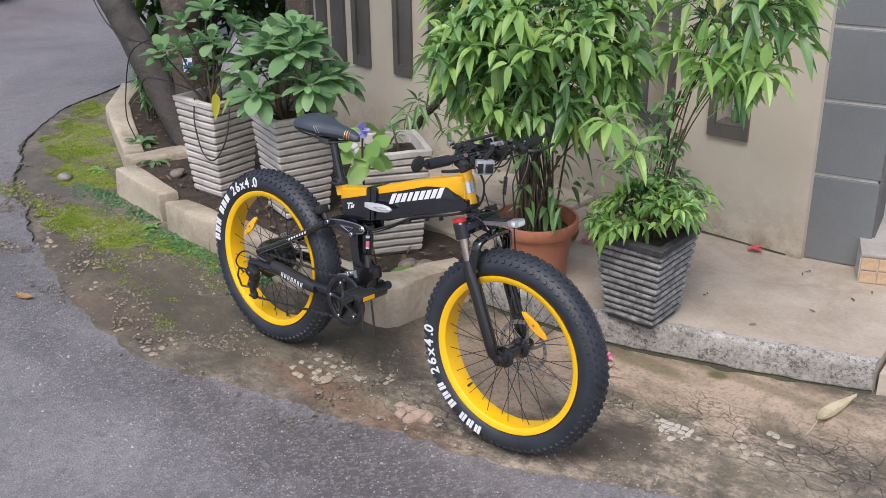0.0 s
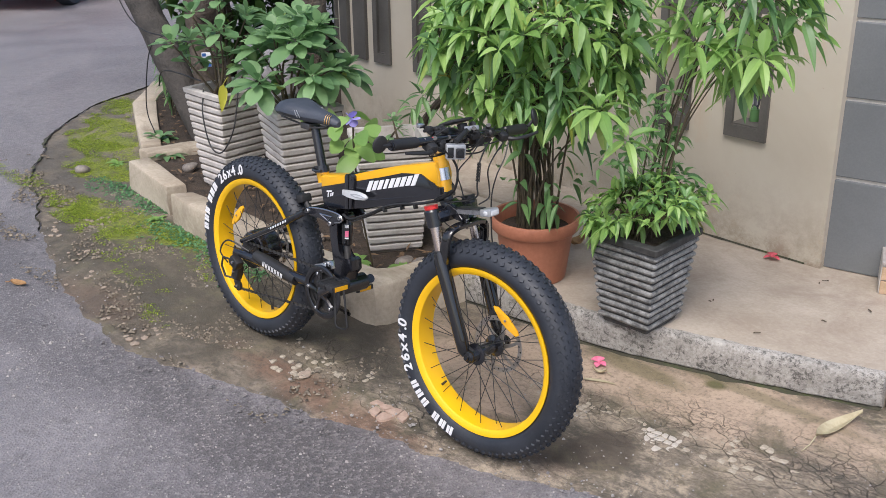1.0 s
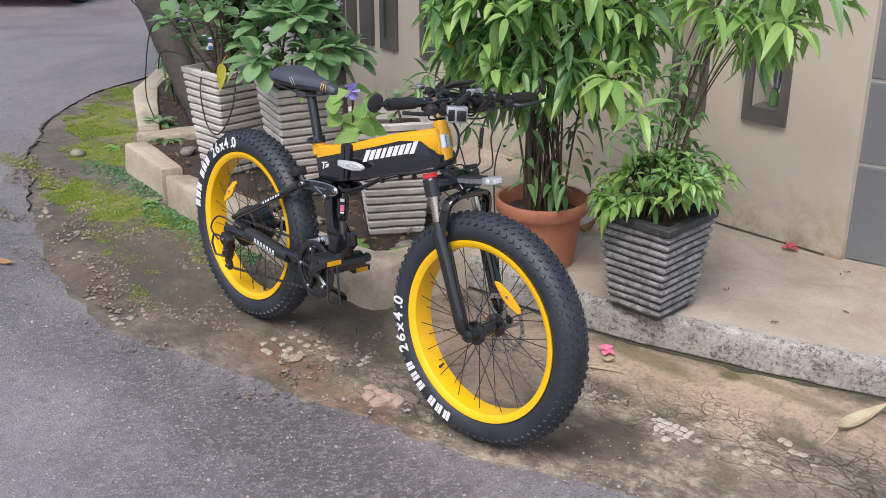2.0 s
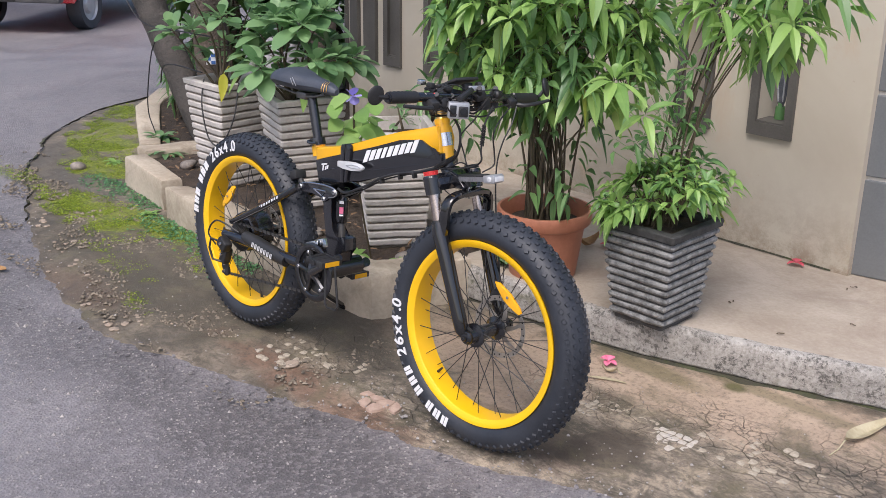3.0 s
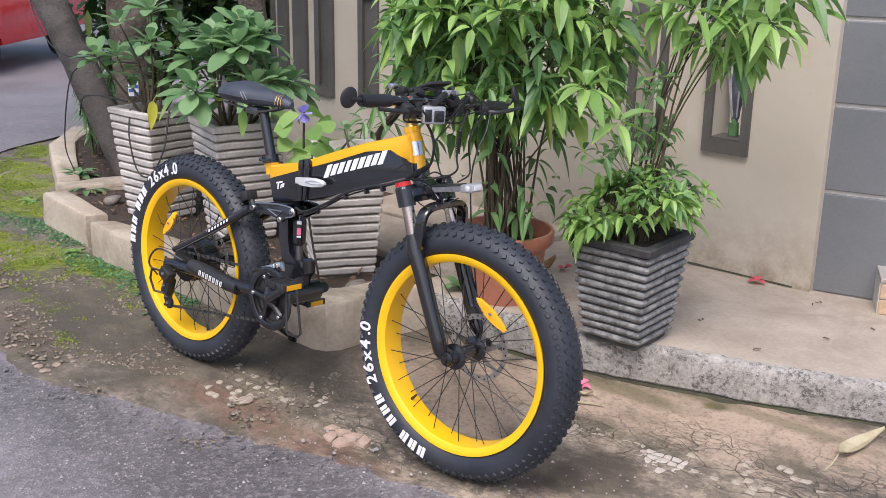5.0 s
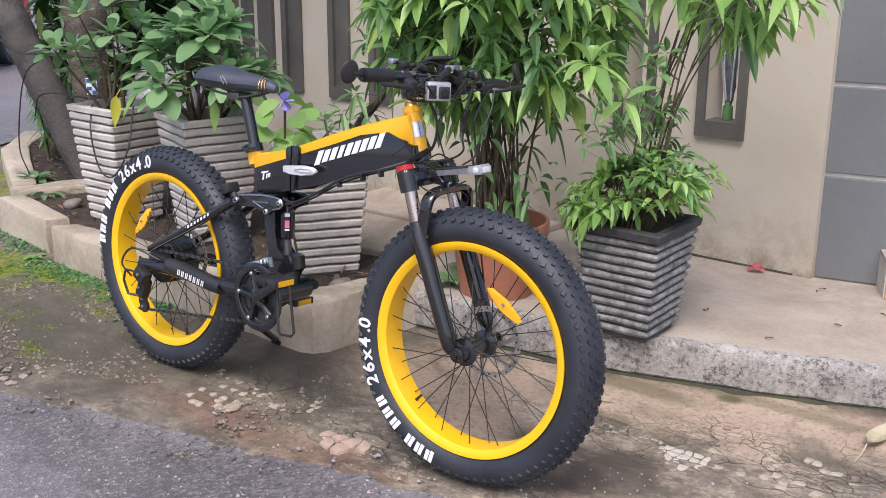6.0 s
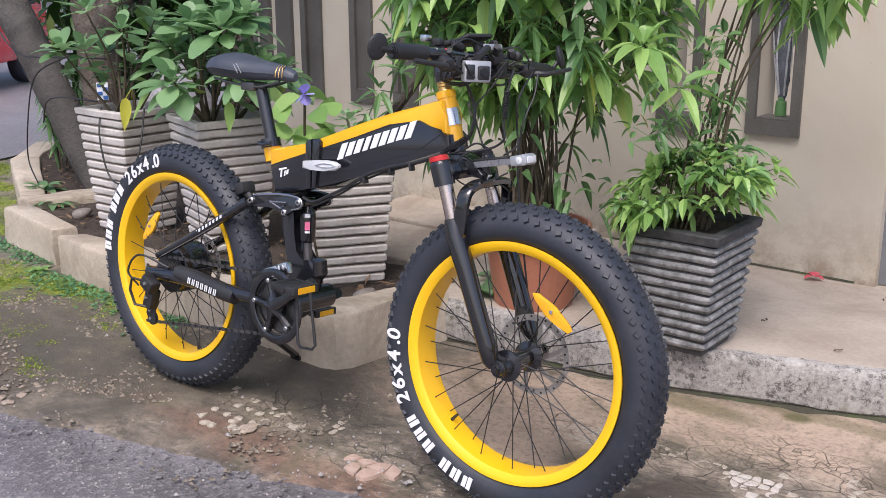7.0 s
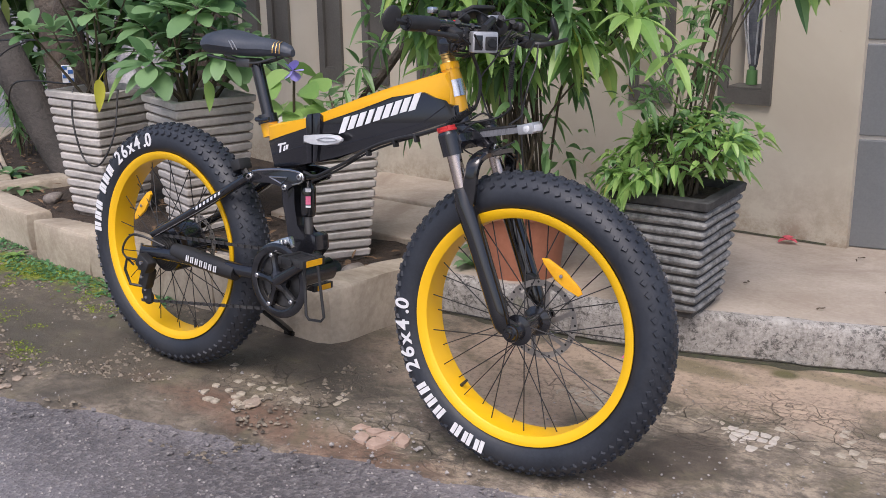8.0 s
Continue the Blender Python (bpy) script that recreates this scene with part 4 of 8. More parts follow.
    # spoke reflector
    bm = bmesh.new()
    ra = radians(reflector_angle)
    mm = Matrix.Translation((0.157 * math.cos(ra), -0.022, 0.157 * math.sin(ra))) @ Matrix.Rotation(-ra + 1.605, 4, "Y")
    poly = [(-0.057, -0.003), (-0.046, -0.009), (-0.006, -0.018), (0.02, -0.015), (0.055, -0.008), (0.058, 0.002), (0.046, 0.008), (0.0, 0.013), (-0.046, 0.006)]
    prism(bm, poly, -0.005, 0.003, 0.0015)
    bmesh.ops.transform(bm, matrix=mm, verts=bm.verts)
    refl = part("spoke_reflector", bm, orange_plastic, w, "orange-yellow spoke reflector")
    bm = bmesh.new()
    cyl(bm, (0, -0.0055, 0), (0, -0.0085, 0), 0.0045, 0.004, 10)
    bmesh.ops.transform(bm, matrix=mm, verts=bm.verts)
    part("screw", bm, steel, refl, "steel screw")
    # sidewall print: two brand words as plain blocks, then the size
    ang = radians(text_start)
    rad, h = 0.296, 0.03
    stepa = 0.0325 / rad
    bm = bmesh.new()
    for ch in "### ### 26x4.0":
        if ch == " ":
            part("brand_print", bm, white_print, w, "white blocks printed on the tyre sidewall", smooth=False)
            bm = bmesh.new()
        if ch == "#":
            u = ang
            for du, hh, dz in ((-0.0065, h, 0), (0.0065, h * 0.9, 0.0012)):
                wd = 0.0105
                mm = Matrix.Rotation(-u, 4, "Y") @ Matrix.Translation((rad + dz, -0.0503, -du))
                vs = bmesh.ops.create_cube(bm, size=1.0)["verts"]
                bmesh.ops.transform(bm, matrix=mm @ Matrix.Diagonal((hh, 0.0016, wd, 1)), verts=vs)
        ang -= stepa * (0.75 if ch in " " else 0.55 if ch == "." else 1.0)
    bm.free()
    ang = radians(text_start)
    for ch in "### ### 26x4.0":
        if ch not in "# ":
            me = glyph_mesh(ch, 0.05)
            me.materials.append(white_print)
            ob = new("size_print", me)
            ob.parent = w
            # letter x runs clockwise round the wheel, its top points outwards
            tang = Vector((math.sin(ang), 0, -math.cos(ang)))
            out = Vector((math.cos(ang), 0, math.sin(ang)))
            nrm = tang.cross(out)
            ob.matrix_basis = Matrix.Translation(out * (rad - 0.0155) + Vector((0, -0.05, 0))) @ Matrix((tang, out, nrm)).transposed().to_4x4()
        ang -= stepa * (0.75 if ch in " " else 0.55 if ch == "." else 1.0)
    return w


wheel("rear_wheel", RA, 0.0, "yellow wide rim with black spokes", 177, 285, 142, True)
wheel("front_wheel", FA, radians(4.3), "yellow wide rim with black spokes", 254, 227, 56, False)

# main beam in two halves, yellow above and black below
bm = bmesh.new()
prism(bm, [(0.327, 0.664), (0.369, 0.677), (0.455, 0.706), (0.623, 0.763), (0.726, 0.8), (0.813, 0.818), (0.843, 0.809), (0.87, 0.797), (0.893, 0.795), (0.884, 0.838), (0.872, 0.872), (0.85, 0.869), (0.825, 0.86), (0.726, 0.832), (0.623, 0.797), (0.506, 0.754), (0.455, 0.737), (0.321, 0.709)], -0.0285, 0.0285, 0.007)
part("upper_beam", bm, yellow_paint, bike, "gloss yellow upper half of the folding frame")
bm = bmesh.new()
prism(bm, [(0.347, 0.604), (0.41, 0.61), (0.458, 0.626), (0.484, 0.633), (0.557, 0.646), (0.627, 0.676), (0.731, 0.712), (0.806, 0.738), (0.879, 0.764), (0.905, 0.772), (0.898, 0.802), (0.876, 0.804), (0.843, 0.816), (0.813, 0.826), (0.726, 0.808), (0.623, 0.77), (0.455, 0.713), (0.369, 0.684), (0.327, 0.671)], -0.033, 0.033, 0.007)
beam = part("lower_beam", bm, black_paint, bike, "satin black lower half of the folding frame")
# pressed edge that runs along the black half
for path in ([(0.347, 0.638), (0.46, 0.672)], [(0.53, 0.672), (0.627, 0.7), (0.806, 0.753), (0.875, 0.8)]):
    bm = bmesh.new()
    tube(bm, [(x, -0.0322, z) for x, z in path], 0.0018, 6)
    part("beam_ridge", bm, black_paint, beam)
bm = bmesh.new()
word = []
for i in range(9):
    tall = 0.033 if i in (0, 8) else 0.0285
    word.append((0.583 + 0.026 * i, 0.7325 + 0.0087 * i, 0.0205 if i != 3 else 0.0165, tall, tall * 0.42, 0.31))
white_glyphs(bm, -0.0332, word)
part("beam_lettering", bm, white_print, bike, "white slanted blocks printed along the frame", smooth=False)
bm = bmesh.new()
white_glyphs(bm, -0.0332, [(0.373, 0.656, 0.0055, 0.02, 0.004, 0.25), (0.378, 0.667, 0.028, 0.0045, 0.001, 0.25), (0.386, 0.657, 0.005, 0.012, 0.003, 0.25), (0.395, 0.661, 0.008, 0.011, 0.003, 0.25)])
part("model_lettering", bm, white_print, bike, "small white blocks printed on the frame", smooth=False)
# folding hinge and lever
bm = bmesh.new()
prism(bm, [(0.463, 0.737), (0.468, 0.747), (0.484, 0.751), (0.484, 0.631), (0.467, 0.628)], -0.041, 0.041, 0.004)
prism(bm, [(0.487, 0.751), (0.503, 0.752), (0.511, 0.747), (0.512, 0.722), (0.5, 0.636), (0.487, 0.632)], -0.041, 0.041, 0.004)
hinge = part("hinge", bm, black_paint, bike, "black folding hinge clamp in two leaves")
bm = bmesh.new()
cyl(bm, (0.4855, 0, 0.64), (0.4855, 0, 0.748), 0.007, 0.007, 10)
part("hinge_pin", bm, dark_steel, hinge)
bm = bmesh.new()
prism(bm, [(0.474, 0.699), (0.502, 0.703), (0.55, 0.709), (0.582, 0.709), (0.596, 0.703), (0.596, 0.697), (0.582, 0.688), (0.547, 0.683), (0.502, 0.681), (0.474, 0.681)], -0.06, -0.048, 0.0045)
lever = part("hinge_lever", bm, lever_mat, bike, "polished silver hinge lever")
bm = bmesh.new()
tube(bm, [(0.52, -0.0605, 0.694), (0.545, -0.0605, 0.691), (0.575, -0.0605, 0.695), (0.585, -0.0605, 0.699), (0.573, -0.0605, 0.702), (0.545, -0.0605, 0.701), (0.52, -0.0605, 0.694)], 0.0014, 6)
part("lever_rim", bm, silver, lever, "raised rim round the lever's hollow")
# head tube, badge, spacer
bm = bmesh.new()
cyl(bm, (0.861, 0, 0.88), (0.894, 0, 0.779), 0.0195, 0.0195, 24)
cyl(bm, (0.8575, 0, 0.89), (0.862, 0, 0.876), 0.0215, 0.0215, 24)
part("head_tube", bm, yellow_paint, bike, "yellow head tube with a collar")
bm = bmesh.new()
cyl(bm, (0.87, 0, 0.8525), (0.8815, 0, 0.8175), 0.0212, 0.0212, 28)
part("head_badge", bm, steel, bike, "chrome head badge")
bm = bmesh.new()
cyl(bm, (0.893, 0, 0.782), (0.906, 0, 0.742), 0.0185, 0.0185, 20)
cyl(bm, (0.8925, 0, 0.785), (0.895, 0, 0.776), 0.0215, 0.0215, 20)
part("headset", bm, black_paint, bike)
bm = bmesh.new()
cyl(bm, (0.858, 0, 0.888), (0.8565, 0, 0.893), 0.0185, 0.016, 18)
for k in range(3):
    cyl(bm, (0.8565 - 0.002 * k, 0, 0.893 + 0.007 * k), (0.855 - 0.002 * k, 0, 0.8985 + 0.007 * k), 0.0155, 0.0155, 18)
part("headset_spacer", bm, gold, bike, "golden headset spacers")
# suspension fork
bm = bmesh.new()
prism(bm, [(0.903, 0.735), (0.913, 0.716), (0.948, 0.716), (0.955, 0.735), (0.945, 0.75), (0.908, 0.752)], -0.086, 0.086, 0.008)
prism(bm, [(0.889, 0.762), (0.92, 0.768), (0.962, 0.748), (0.992, 0.728), (0.984, 0.716), (0.957, 0.718), (0.915, 0.73)], -0.026, 0.026, 0.006)
for s in (-1, 1):
    cyl(bm, (0.9185, 0.084 * s, 0.746), (0.9325, 0.084 * s, 0.703), 0.0235, 0.0225, 20)
    cyl(bm, (0.9165, 0.084 * s, 0.7515), (0.9185, 0.084 * s, 0.7455), 0.0205, 0.0235, 20)
part("fork_crown", bm, black_paint, bike, "black fork crown")
for s in (-1, 1):
    bm = bmesh.new()
    cyl(bm, (0.931, 0.084 * s, 0.712), (0.964, 0.084 * s, 0.61), 0.0155, 0.0155, 18)
    part("stanchion", bm, warm_steel, bike, "bright steel fork stanchion")
    bm = bmesh.new()
    tube(bm, [(0.957, 0.084 * s, 0.632), (0.961, 0.0845 * s, 0.62), (0.9665, 0.085 * s, 0.6), (0.992, 0.086 * s, 0.545), (1.02, 0.086 * s, 0.475), (1.056, 0.085 * s, 0.385), (1.068, 0.084 * s, 0.352), (1.074, 0.083 * s, 0.337)], [0.0185, 0.02, 0.0225, 0.0215, 0.0205, 0.0205, 0.019, 0.011], 18)
    leg = part("fork_leg", bm, gloss_black, bike, "black lower fork leg")
    bm = bmesh.new()
    cyl(bm, (0.9555, 0.084 * s, 0.636), (0.9585, 0.0842 * s, 0.627), 0.0178, 0.0192, 18)
    part("dust_seal", bm, black_plastic, leg)
    bm = bmesh.new()
    prism(bm, [(1.058, 0.372), (1.076, 0.366), (1.098, 0.358), (1.106, 0.342), (1.102, 0.324), (1.088, 0.316), (1.066, 0.326)], 0.07 * s, 0.08 * s, 0.003)
    part("dropout", bm, black_plastic, leg, "black dropout")
    bm = bmesh.new()
    lathe(bm, [(0.001, 0.104 * s), (0.006, 0.104 * s), (0.0075, 0.101 * s), (0.0075, 0.096 * s), (0.013, 0.095 * s), (0.015, 0.091 * s), (0.018, 0.09 * s), (0.02, 0.086 * s), (0.02, 0.078 * s), (0.001, 0.078 * s)], 24, "y")
    bmesh.ops.translate(bm, vec=(1.0905, 0, 0.338), verts=bm.verts)
    part("axle_nut", bm, gloss_black, leg, "black axle nut")
    bm = bmesh.new()
    lathe(bm, [(0.001, 0.0), (0.0205, 0.0), (0.0205, 0.004), (0.0185, 0.005), (0.0185, 0.011), (0.001, 0.012)], 20)
    for k in range(3):
        box(bm, 0.017 * math.cos(2.1 * k - 0.8), 0.017 * math.sin(2.1 * k - 0.8), 0.006, 0.009, 0.006, 0.011, Matrix.Rotation(2.1 * k - 0.8, 4, "Z"))
    bmesh.ops.transform(bm, matrix=Matrix.Translation((0.9163, 0.084 * s, 0.7525)) @ Matrix.Rotation(-0.31, 4, "Y"), verts=bm.verts)
    part("fork_knob", bm, red_plastic if s < 0 else black_plastic, bike, "red lockout dial" if s < 0 else "black fork cap")
# flat-sided brace that rises from the front of the legs and bridges them over the tyre
bm = bmesh.new()
path = spline([(0.972, -0.087, 0.585), (0.978, -0.088, 0.63), (0.981, -0.088, 0.668), (0.984, -0.078, 0.695), (0.987, -0.048, 0.7075), (0.988, 0.0, 0.709), (0.987, 0.048, 0.7075), (0.984, 0.078, 0.695), (0.981, 0.088, 0.668), (0.978, 0.088, 0.63), (0.972, 0.087, 0.585)], 5)
rings = []
for k, p in enumerate(path):
    d = (Vector(path[min(k + 1, len(path) - 1)]) - Vector(path[max(k - 1, 0)])).normalized()
    nrm = d.cross(Vector((1, 0, 0))).normalized()
    deep = 0.0145 if 8 < k < len(path) - 9 else 0.0155
    rings.append([bm.verts.new(Vector(p) + Vector((1, 0, 0)) * (deep * u) + nrm * (0.0085 * v)) for u, v in ((-1, -0.6), (-0.7, -1), (0.7, -1), (1, -0.6), (1, 0.6), (0.7, 1), (-0.7, 1), (-1, 0.6))])
for a, b in zip(rings, rings[1:]):
    for k in range(8):
        bm.faces.new((a[k], a[(k + 1) % 8], b[(k + 1) % 8], b[k]))
bm.faces.new(rings[0])
bm.faces.new(rings[-1])
bmesh.ops.recalc_face_normals(bm, faces=bm.faces)
arch = part("fork_arch", bm, gloss_black, bike, "black squared fork brace arch")
bm = bmesh.new()
box(bm, 0.985, -0.006, 0.722, 0.016, 0.012, 0.016, pose(0, 0, 0, 0, 30, 0), 0.002)
box(bm, 0.994, -0.004, 0.706, 0.007, 0.02, 0.022, None, 0.002)
cyl(bm, (0.997, -0.004, 0.712), (1.002, -0.004, 0.712), 0.005, 0.005, 8)
part("cable_guide", bm, steel, arch, "bright steel cable guide")
bm = bmesh.new()
cyl(bm, (1.0905, -0.103, 0.338), (1.0905, 0.103, 0.338), 0.0055, 0.0055, 12)
part("front_axle", bm, dark_steel, bike)
bm = bmesh.new()
box(bm, 1.05, 0.07, 0.414, 0.024, 0.026, 0.04, Matrix.Rotation(0.35, 4, "Y"), 0.006)
box(bm, 1.038, 0.078, 0.432, 0.022, 0.012, 0.024, Matrix.Rotation(0.35, 4, "Y"), 0.004)
part("front_caliper", bm, black_plastic, bike, "black brake caliper")
# head lamp on the crown
bm = bmesh.new()
box(bm, 0.0, 0, 0, 0.092, 0.036, 0.012)
for k in range(8):
    box(bm, -0.035 + 0.01 * k, 0, 0.0, 0.004, 0.0385, 0.0135)
LAMP = Matrix.Translation((1.008, -0.008, 0.7535)) @ Matrix.Rotation(-0.19, 4, "Y")
bmesh.ops.transform(bm, matrix=LAMP, verts=bm.verts)
lamp = part("headlamp", bm, dark_alloy, bike, "slim grey ribbed headlamp", smooth=False)
bm = bmesh.new()
box(bm, -0.004, 0, 0.009, 0.088, 0.034, 0.005, None, 0.002)
tube(bm, [(-0.03, 0, -0.006), (-0.028, 0, -0.02), (-0.035, 0, -0.03)], 0.01, 8)
bmesh.ops.transform(bm, matrix=LAMP, verts=bm.verts)
part("lamp_bracket", bm, black_plastic, lamp, "black lamp top and bracket")
bm = bmesh.new()
prism(bm, [(0.046, -0.01), (0.08, -0.011), (0.085, -0.007), (0.085, 0.008), (0.08, 0.0125), (0.046, 0.01)], -0.021, 0.021, 0.003)
bmesh.ops.transform(bm, matrix=LAMP, verts=bm.verts)
part("lamp_head", bm, silver, lamp, "bright silver lamp head")
bm = bmesh.new()
lathe(bm, [(0.001, -0.0235), (0.006, -0.0235), (0.0075, -0.0225), (0.0075, -0.02), (0.001, -0.02)], 18, "y")
bmesh.ops.translate(bm, vec=(0.068, 0, 0), verts=bm.verts)
box(bm, 0.0855, 0, 0, 0.003, 0.034, 0.014, None, 0.001)
bmesh.ops.transform(bm, matrix=LAMP, verts=bm.verts)
part("lens", bm, lens_glass, lamp, "clear lamp lens")
# stem, bar, grips, mirror and controls
bm = bmesh.new()
cyl(bm, (0.922, 0, 0.93), (0.915, 0, 0.975), 0.02, 0.019, 16)
tube(bm, [(0.916, 0, 0.965), (0.97, 0.003, 0.968), (1.02, 0.0, 0.968)], [0.02, 0.018, 0.02], 14)
part("stem", bm, black_plastic, bike, "black handlebar stem")
bm = bmesh.new()
pts = spline([(0.935, 0.34, 0.942), (0.985, 0.17, 0.957), (1.01, 0.07, 0.966), (1.03, -0.07, 0.976), (1.045, -0.15, 0.983), (1.055, -0.29, 0.988)], 6)
tube(bm, pts, 0.0125, 12)
part("handlebar", bm, black_paint, bike, "black handlebar")
for a, b in (((1.048, -0.195, 0.985), (1.054, -0.285, 0.988)), ((0.974, 0.21, 0.953), (0.938, 0.33, 0.943))):
    bm = bmesh.new()
    a, b = Vector(a), Vector(b)
    n = 14
    tube(bm, [a.lerp(b, k / n) for k in range(n + 1)], [0.0162 if k % 2 else 0.015 for k in range(n + 1)], 14)
    part("grip", bm, black_plastic, bike, "ribbed black rubber grip")
bm = bmesh.new()
tube(bm, [(1.054, -0.28, 0.988), (1.055, -0.3, 0.99), (1.055, -0.318, 0.992)], 0.006, 8)
vs = bmesh.ops.create_uvsphere(bm, u_segments=20, v_segments=12, radius=0.0225)["verts"]
bmesh.ops.transform(bm, matrix=pose(1.052, -0.322, 0.995, 0, 10, -8) @ Matrix.Diagonal((0.25, 1.0, 1.15, 1)), verts=vs)
part("bar_mirror", bm, black_plastic, bike, "small round black bar-end mirror")
bm = bmesh.new()
tube(bm, [(0.938, 0.33, 0.943), (0.938, 0.355, 0.95), (0.942, 0.365, 0.965)], 0.005, 8)
vs = bmesh.ops.create_uvsphere(bm, u_segments=20, v_segments=12, radius=0.034)["verts"]
bmesh.ops.transform(bm, matrix=pose(0.944, 0.37, 0.975, 0, -15, 35) @ Matrix.Diagonal((0.28, 0.75, 0.85, 1)), verts=vs)
part("bar_mirror", bm, black_plastic, bike, "small round black bar-end mirror")
for s, (cx, cy, cz) in ((-1, (1.045, -0.15, 0.976)), (1, (0.98, 0.185, 0.956))):
    bm = bmesh.new()
    box(bm, cx + 0.01, cy, cz - 0.008, 0.04, 0.03, 0.026, pose(0, 0, 0, 0, 20, 0), 0.007)
    tube(bm, spline([(cx + 0.02, cy + 0.01 * s, cz - 0.015), (cx + 0.045, cy + 0.03 * s, cz - 0.014), (cx + 0.05, cy + 0.08 * s, cz - 0.008), (cx + 0.045, cy + 0.115 * s, cz - 0.004)], 5), [0.007] * 4 + [0.0055] * 6 + [0.005] * 6, 8)
    part("brake_lever", bm, black_plastic, bike, "black brake lever and clamp")
    bm = bmesh.new()
    box(bm, cx - 0.008, cy - 0.05 * s, cz - 0.012, 0.034, 0.028, 0.03, pose(0, 0, 0, 0, -15, 0), 0.007)
    cyl(bm, (cx - 0.02, cy - 0.05 * s, cz - 0.016), (cx - 0.038, cy - 0.05 * s, cz - 0.024), 0.009, 0.007, 10)
    part("gear_shifter", bm, black_plastic, bike)
bm = bmesh.new()
cyl(bm, (1.045, -0.135, 0.985), (1.052, -0.139, 0.99), 0.0055, 0.005, 12)
part("red_switch", bm, red_plastic, bike, "small red switch button")
bm = bmesh.new()
box(bm, 0.99, 0.0, 1.01, 0.06, 0.085, 0.009, pose(0, 0, 0, 0, -24, 4), 0.004)
box(bm, 1.005, 0.015, 0.994, 0.016, 0.03, 0.026, pose(0, 0, 0, 0, -22, 4), 0.004)
part("display", bm, black_plastic, bike, "flat black control display")
bm = bmesh.new()
box(bm, 0.995, -0.085, 1.0, 0.055, 0.036, 0.01, pose(0, 0, 0, 5, -18, 8), 0.004)
box(bm, 1.005, -0.112, 1.006, 0.02, 0.014, 0.014, None, 0.003)
part("phone_clamp", bm, black_plastic, bike, "black phone clamp")
bm = bmesh.new()
box(bm, 0.985, -0.125, 1.012, 0.016, 0.02, 0.014, None, 0.003)
part("clamp_screw", bm, steel, bike)
for k, (x, y, z, sx, sy, sz, rz) in enumerate(((1.02, -0.05, 0.958, 0.036, 0.034, 0.03, 10), (1.005, 0.07, 0.95, 0.036, 0.036, 0.034, 0), (1.03, 0.035, 0.976, 0.026, 0.034, 0.026, -10), (0.99, 0.13, 0.967, 0.03, 0.026, 0.026, 5), (1.035, -0.115, 0.966, 0.026, 0.024, 0.03, 0))):
    bm = bmesh.new()
    box(bm, x, y, z, sx, sy, sz, pose(0, 0, 0, 10 * k, -20 + 9 * k, rz), 0.008)
    cyl(bm, (x, y, z), (x + 0.02, y - 0.02, z + 0.025), 0.009, 0.007, 10)
    part("bar_clamp", bm, black_plastic, bike)
bm = bmesh.new()
box(bm, 1.035, 0.02, 0.998, 0.006, 0.05, 0.014, pose(0, 0, 0, 0, -25, -5), 0.002)
part("clamp_band", bm, silver, bike, "thin silver clamp band")
# stem clamp and the knot of cables round it
bm = bmesh.new()
cyl(bm, (0.852, 0, 0.91), (0.842, 0, 0.95), 0.019, 0.018, 18)
box(bm, 0.875, 0, 0.94, 0.06, 0.038, 0.032, pose(0, 0, 0, 0, -14, 0), 0.008)
box(bm, 0.93, 0, 0.955, 0.034, 0.05, 0.036, pose(0, 0, 0, 0, -14, 0), 0.007)
box(bm, 0.865, 0, 0.93, 0.05, 0.046, 0.034, pose(0, 0, 0, 0, -8, 0), 0.01)
clamp = part("stem_clamp", bm, black_paint, bike, "black stem clamp")
for y in (-0.018, 0.018):
    for z in (0.944, 0.968):
        bm = bmesh.new()
        cyl(bm, (0.944, y, z), (0.951, y, z + 0.001), 0.004, 0.004, 8)
        part("clamp_bolt", bm, dark_steel, clamp)
for x, y, z, r, ln, ax, ay in ((0.952, -0.125, 0.945, 0.012, 0.03, 20, 40), (0.945, -0.06, 0.985, 0.01, 0.034, 70, 10), (0.93, -0.1, 0.98, 0.009, 0.03, 10, -60), (0.965, -0.03, 0.93, 0.011, 0.026, 50, 30), (0.985, 0.09, 0.97, 0.011, 0.03, 80, 0), (0.935, 0.05, 0.99, 0.009, 0.03, 30, 70), (0.9, -0.05, 0.945, 0.011, 0.03, 60, 50)):
    bm = bmesh.new()
    lathe(bm, [(0.001, 0), (r * 0.8, 0), (r, ln * 0.15), (r, ln * 0.6), (r * 0.6, ln * 0.75), (r * 0.55, ln), (0.001, ln)], 12)
    bmesh.ops.transform(bm, matrix=pose(x, y, z, ax, ay, 0), verts=bm.verts)
    part("switch_pod", bm, black_plastic, bike, "small black switch or cable joint")
random.seed(77)
for k in range(14):
    y0, y1 = rnd(-0.17, 0.02), rnd(-0.05, 0.16)
    path = [(0.97 - 0.07 * y0, y0, 0.965), (0.955 + rnd(-0.05, 0.03), y0 * 0.7 + rnd(-0.02, 0.02), rnd(0.915, 0.945)), (0.92 + rnd(-0.03, 0.05), y1 * 0.5, rnd(0.905, 0.95)), (0.95 + 0.05 * rnd(-1, 1), y1, rnd(0.935, 0.975))]
    bm = bmesh.new()
    tube(bm, spline(path, 7), rnd(0.0016, 0.0028), 6)
    part("cable_loop", bm, cable_mat, bike)
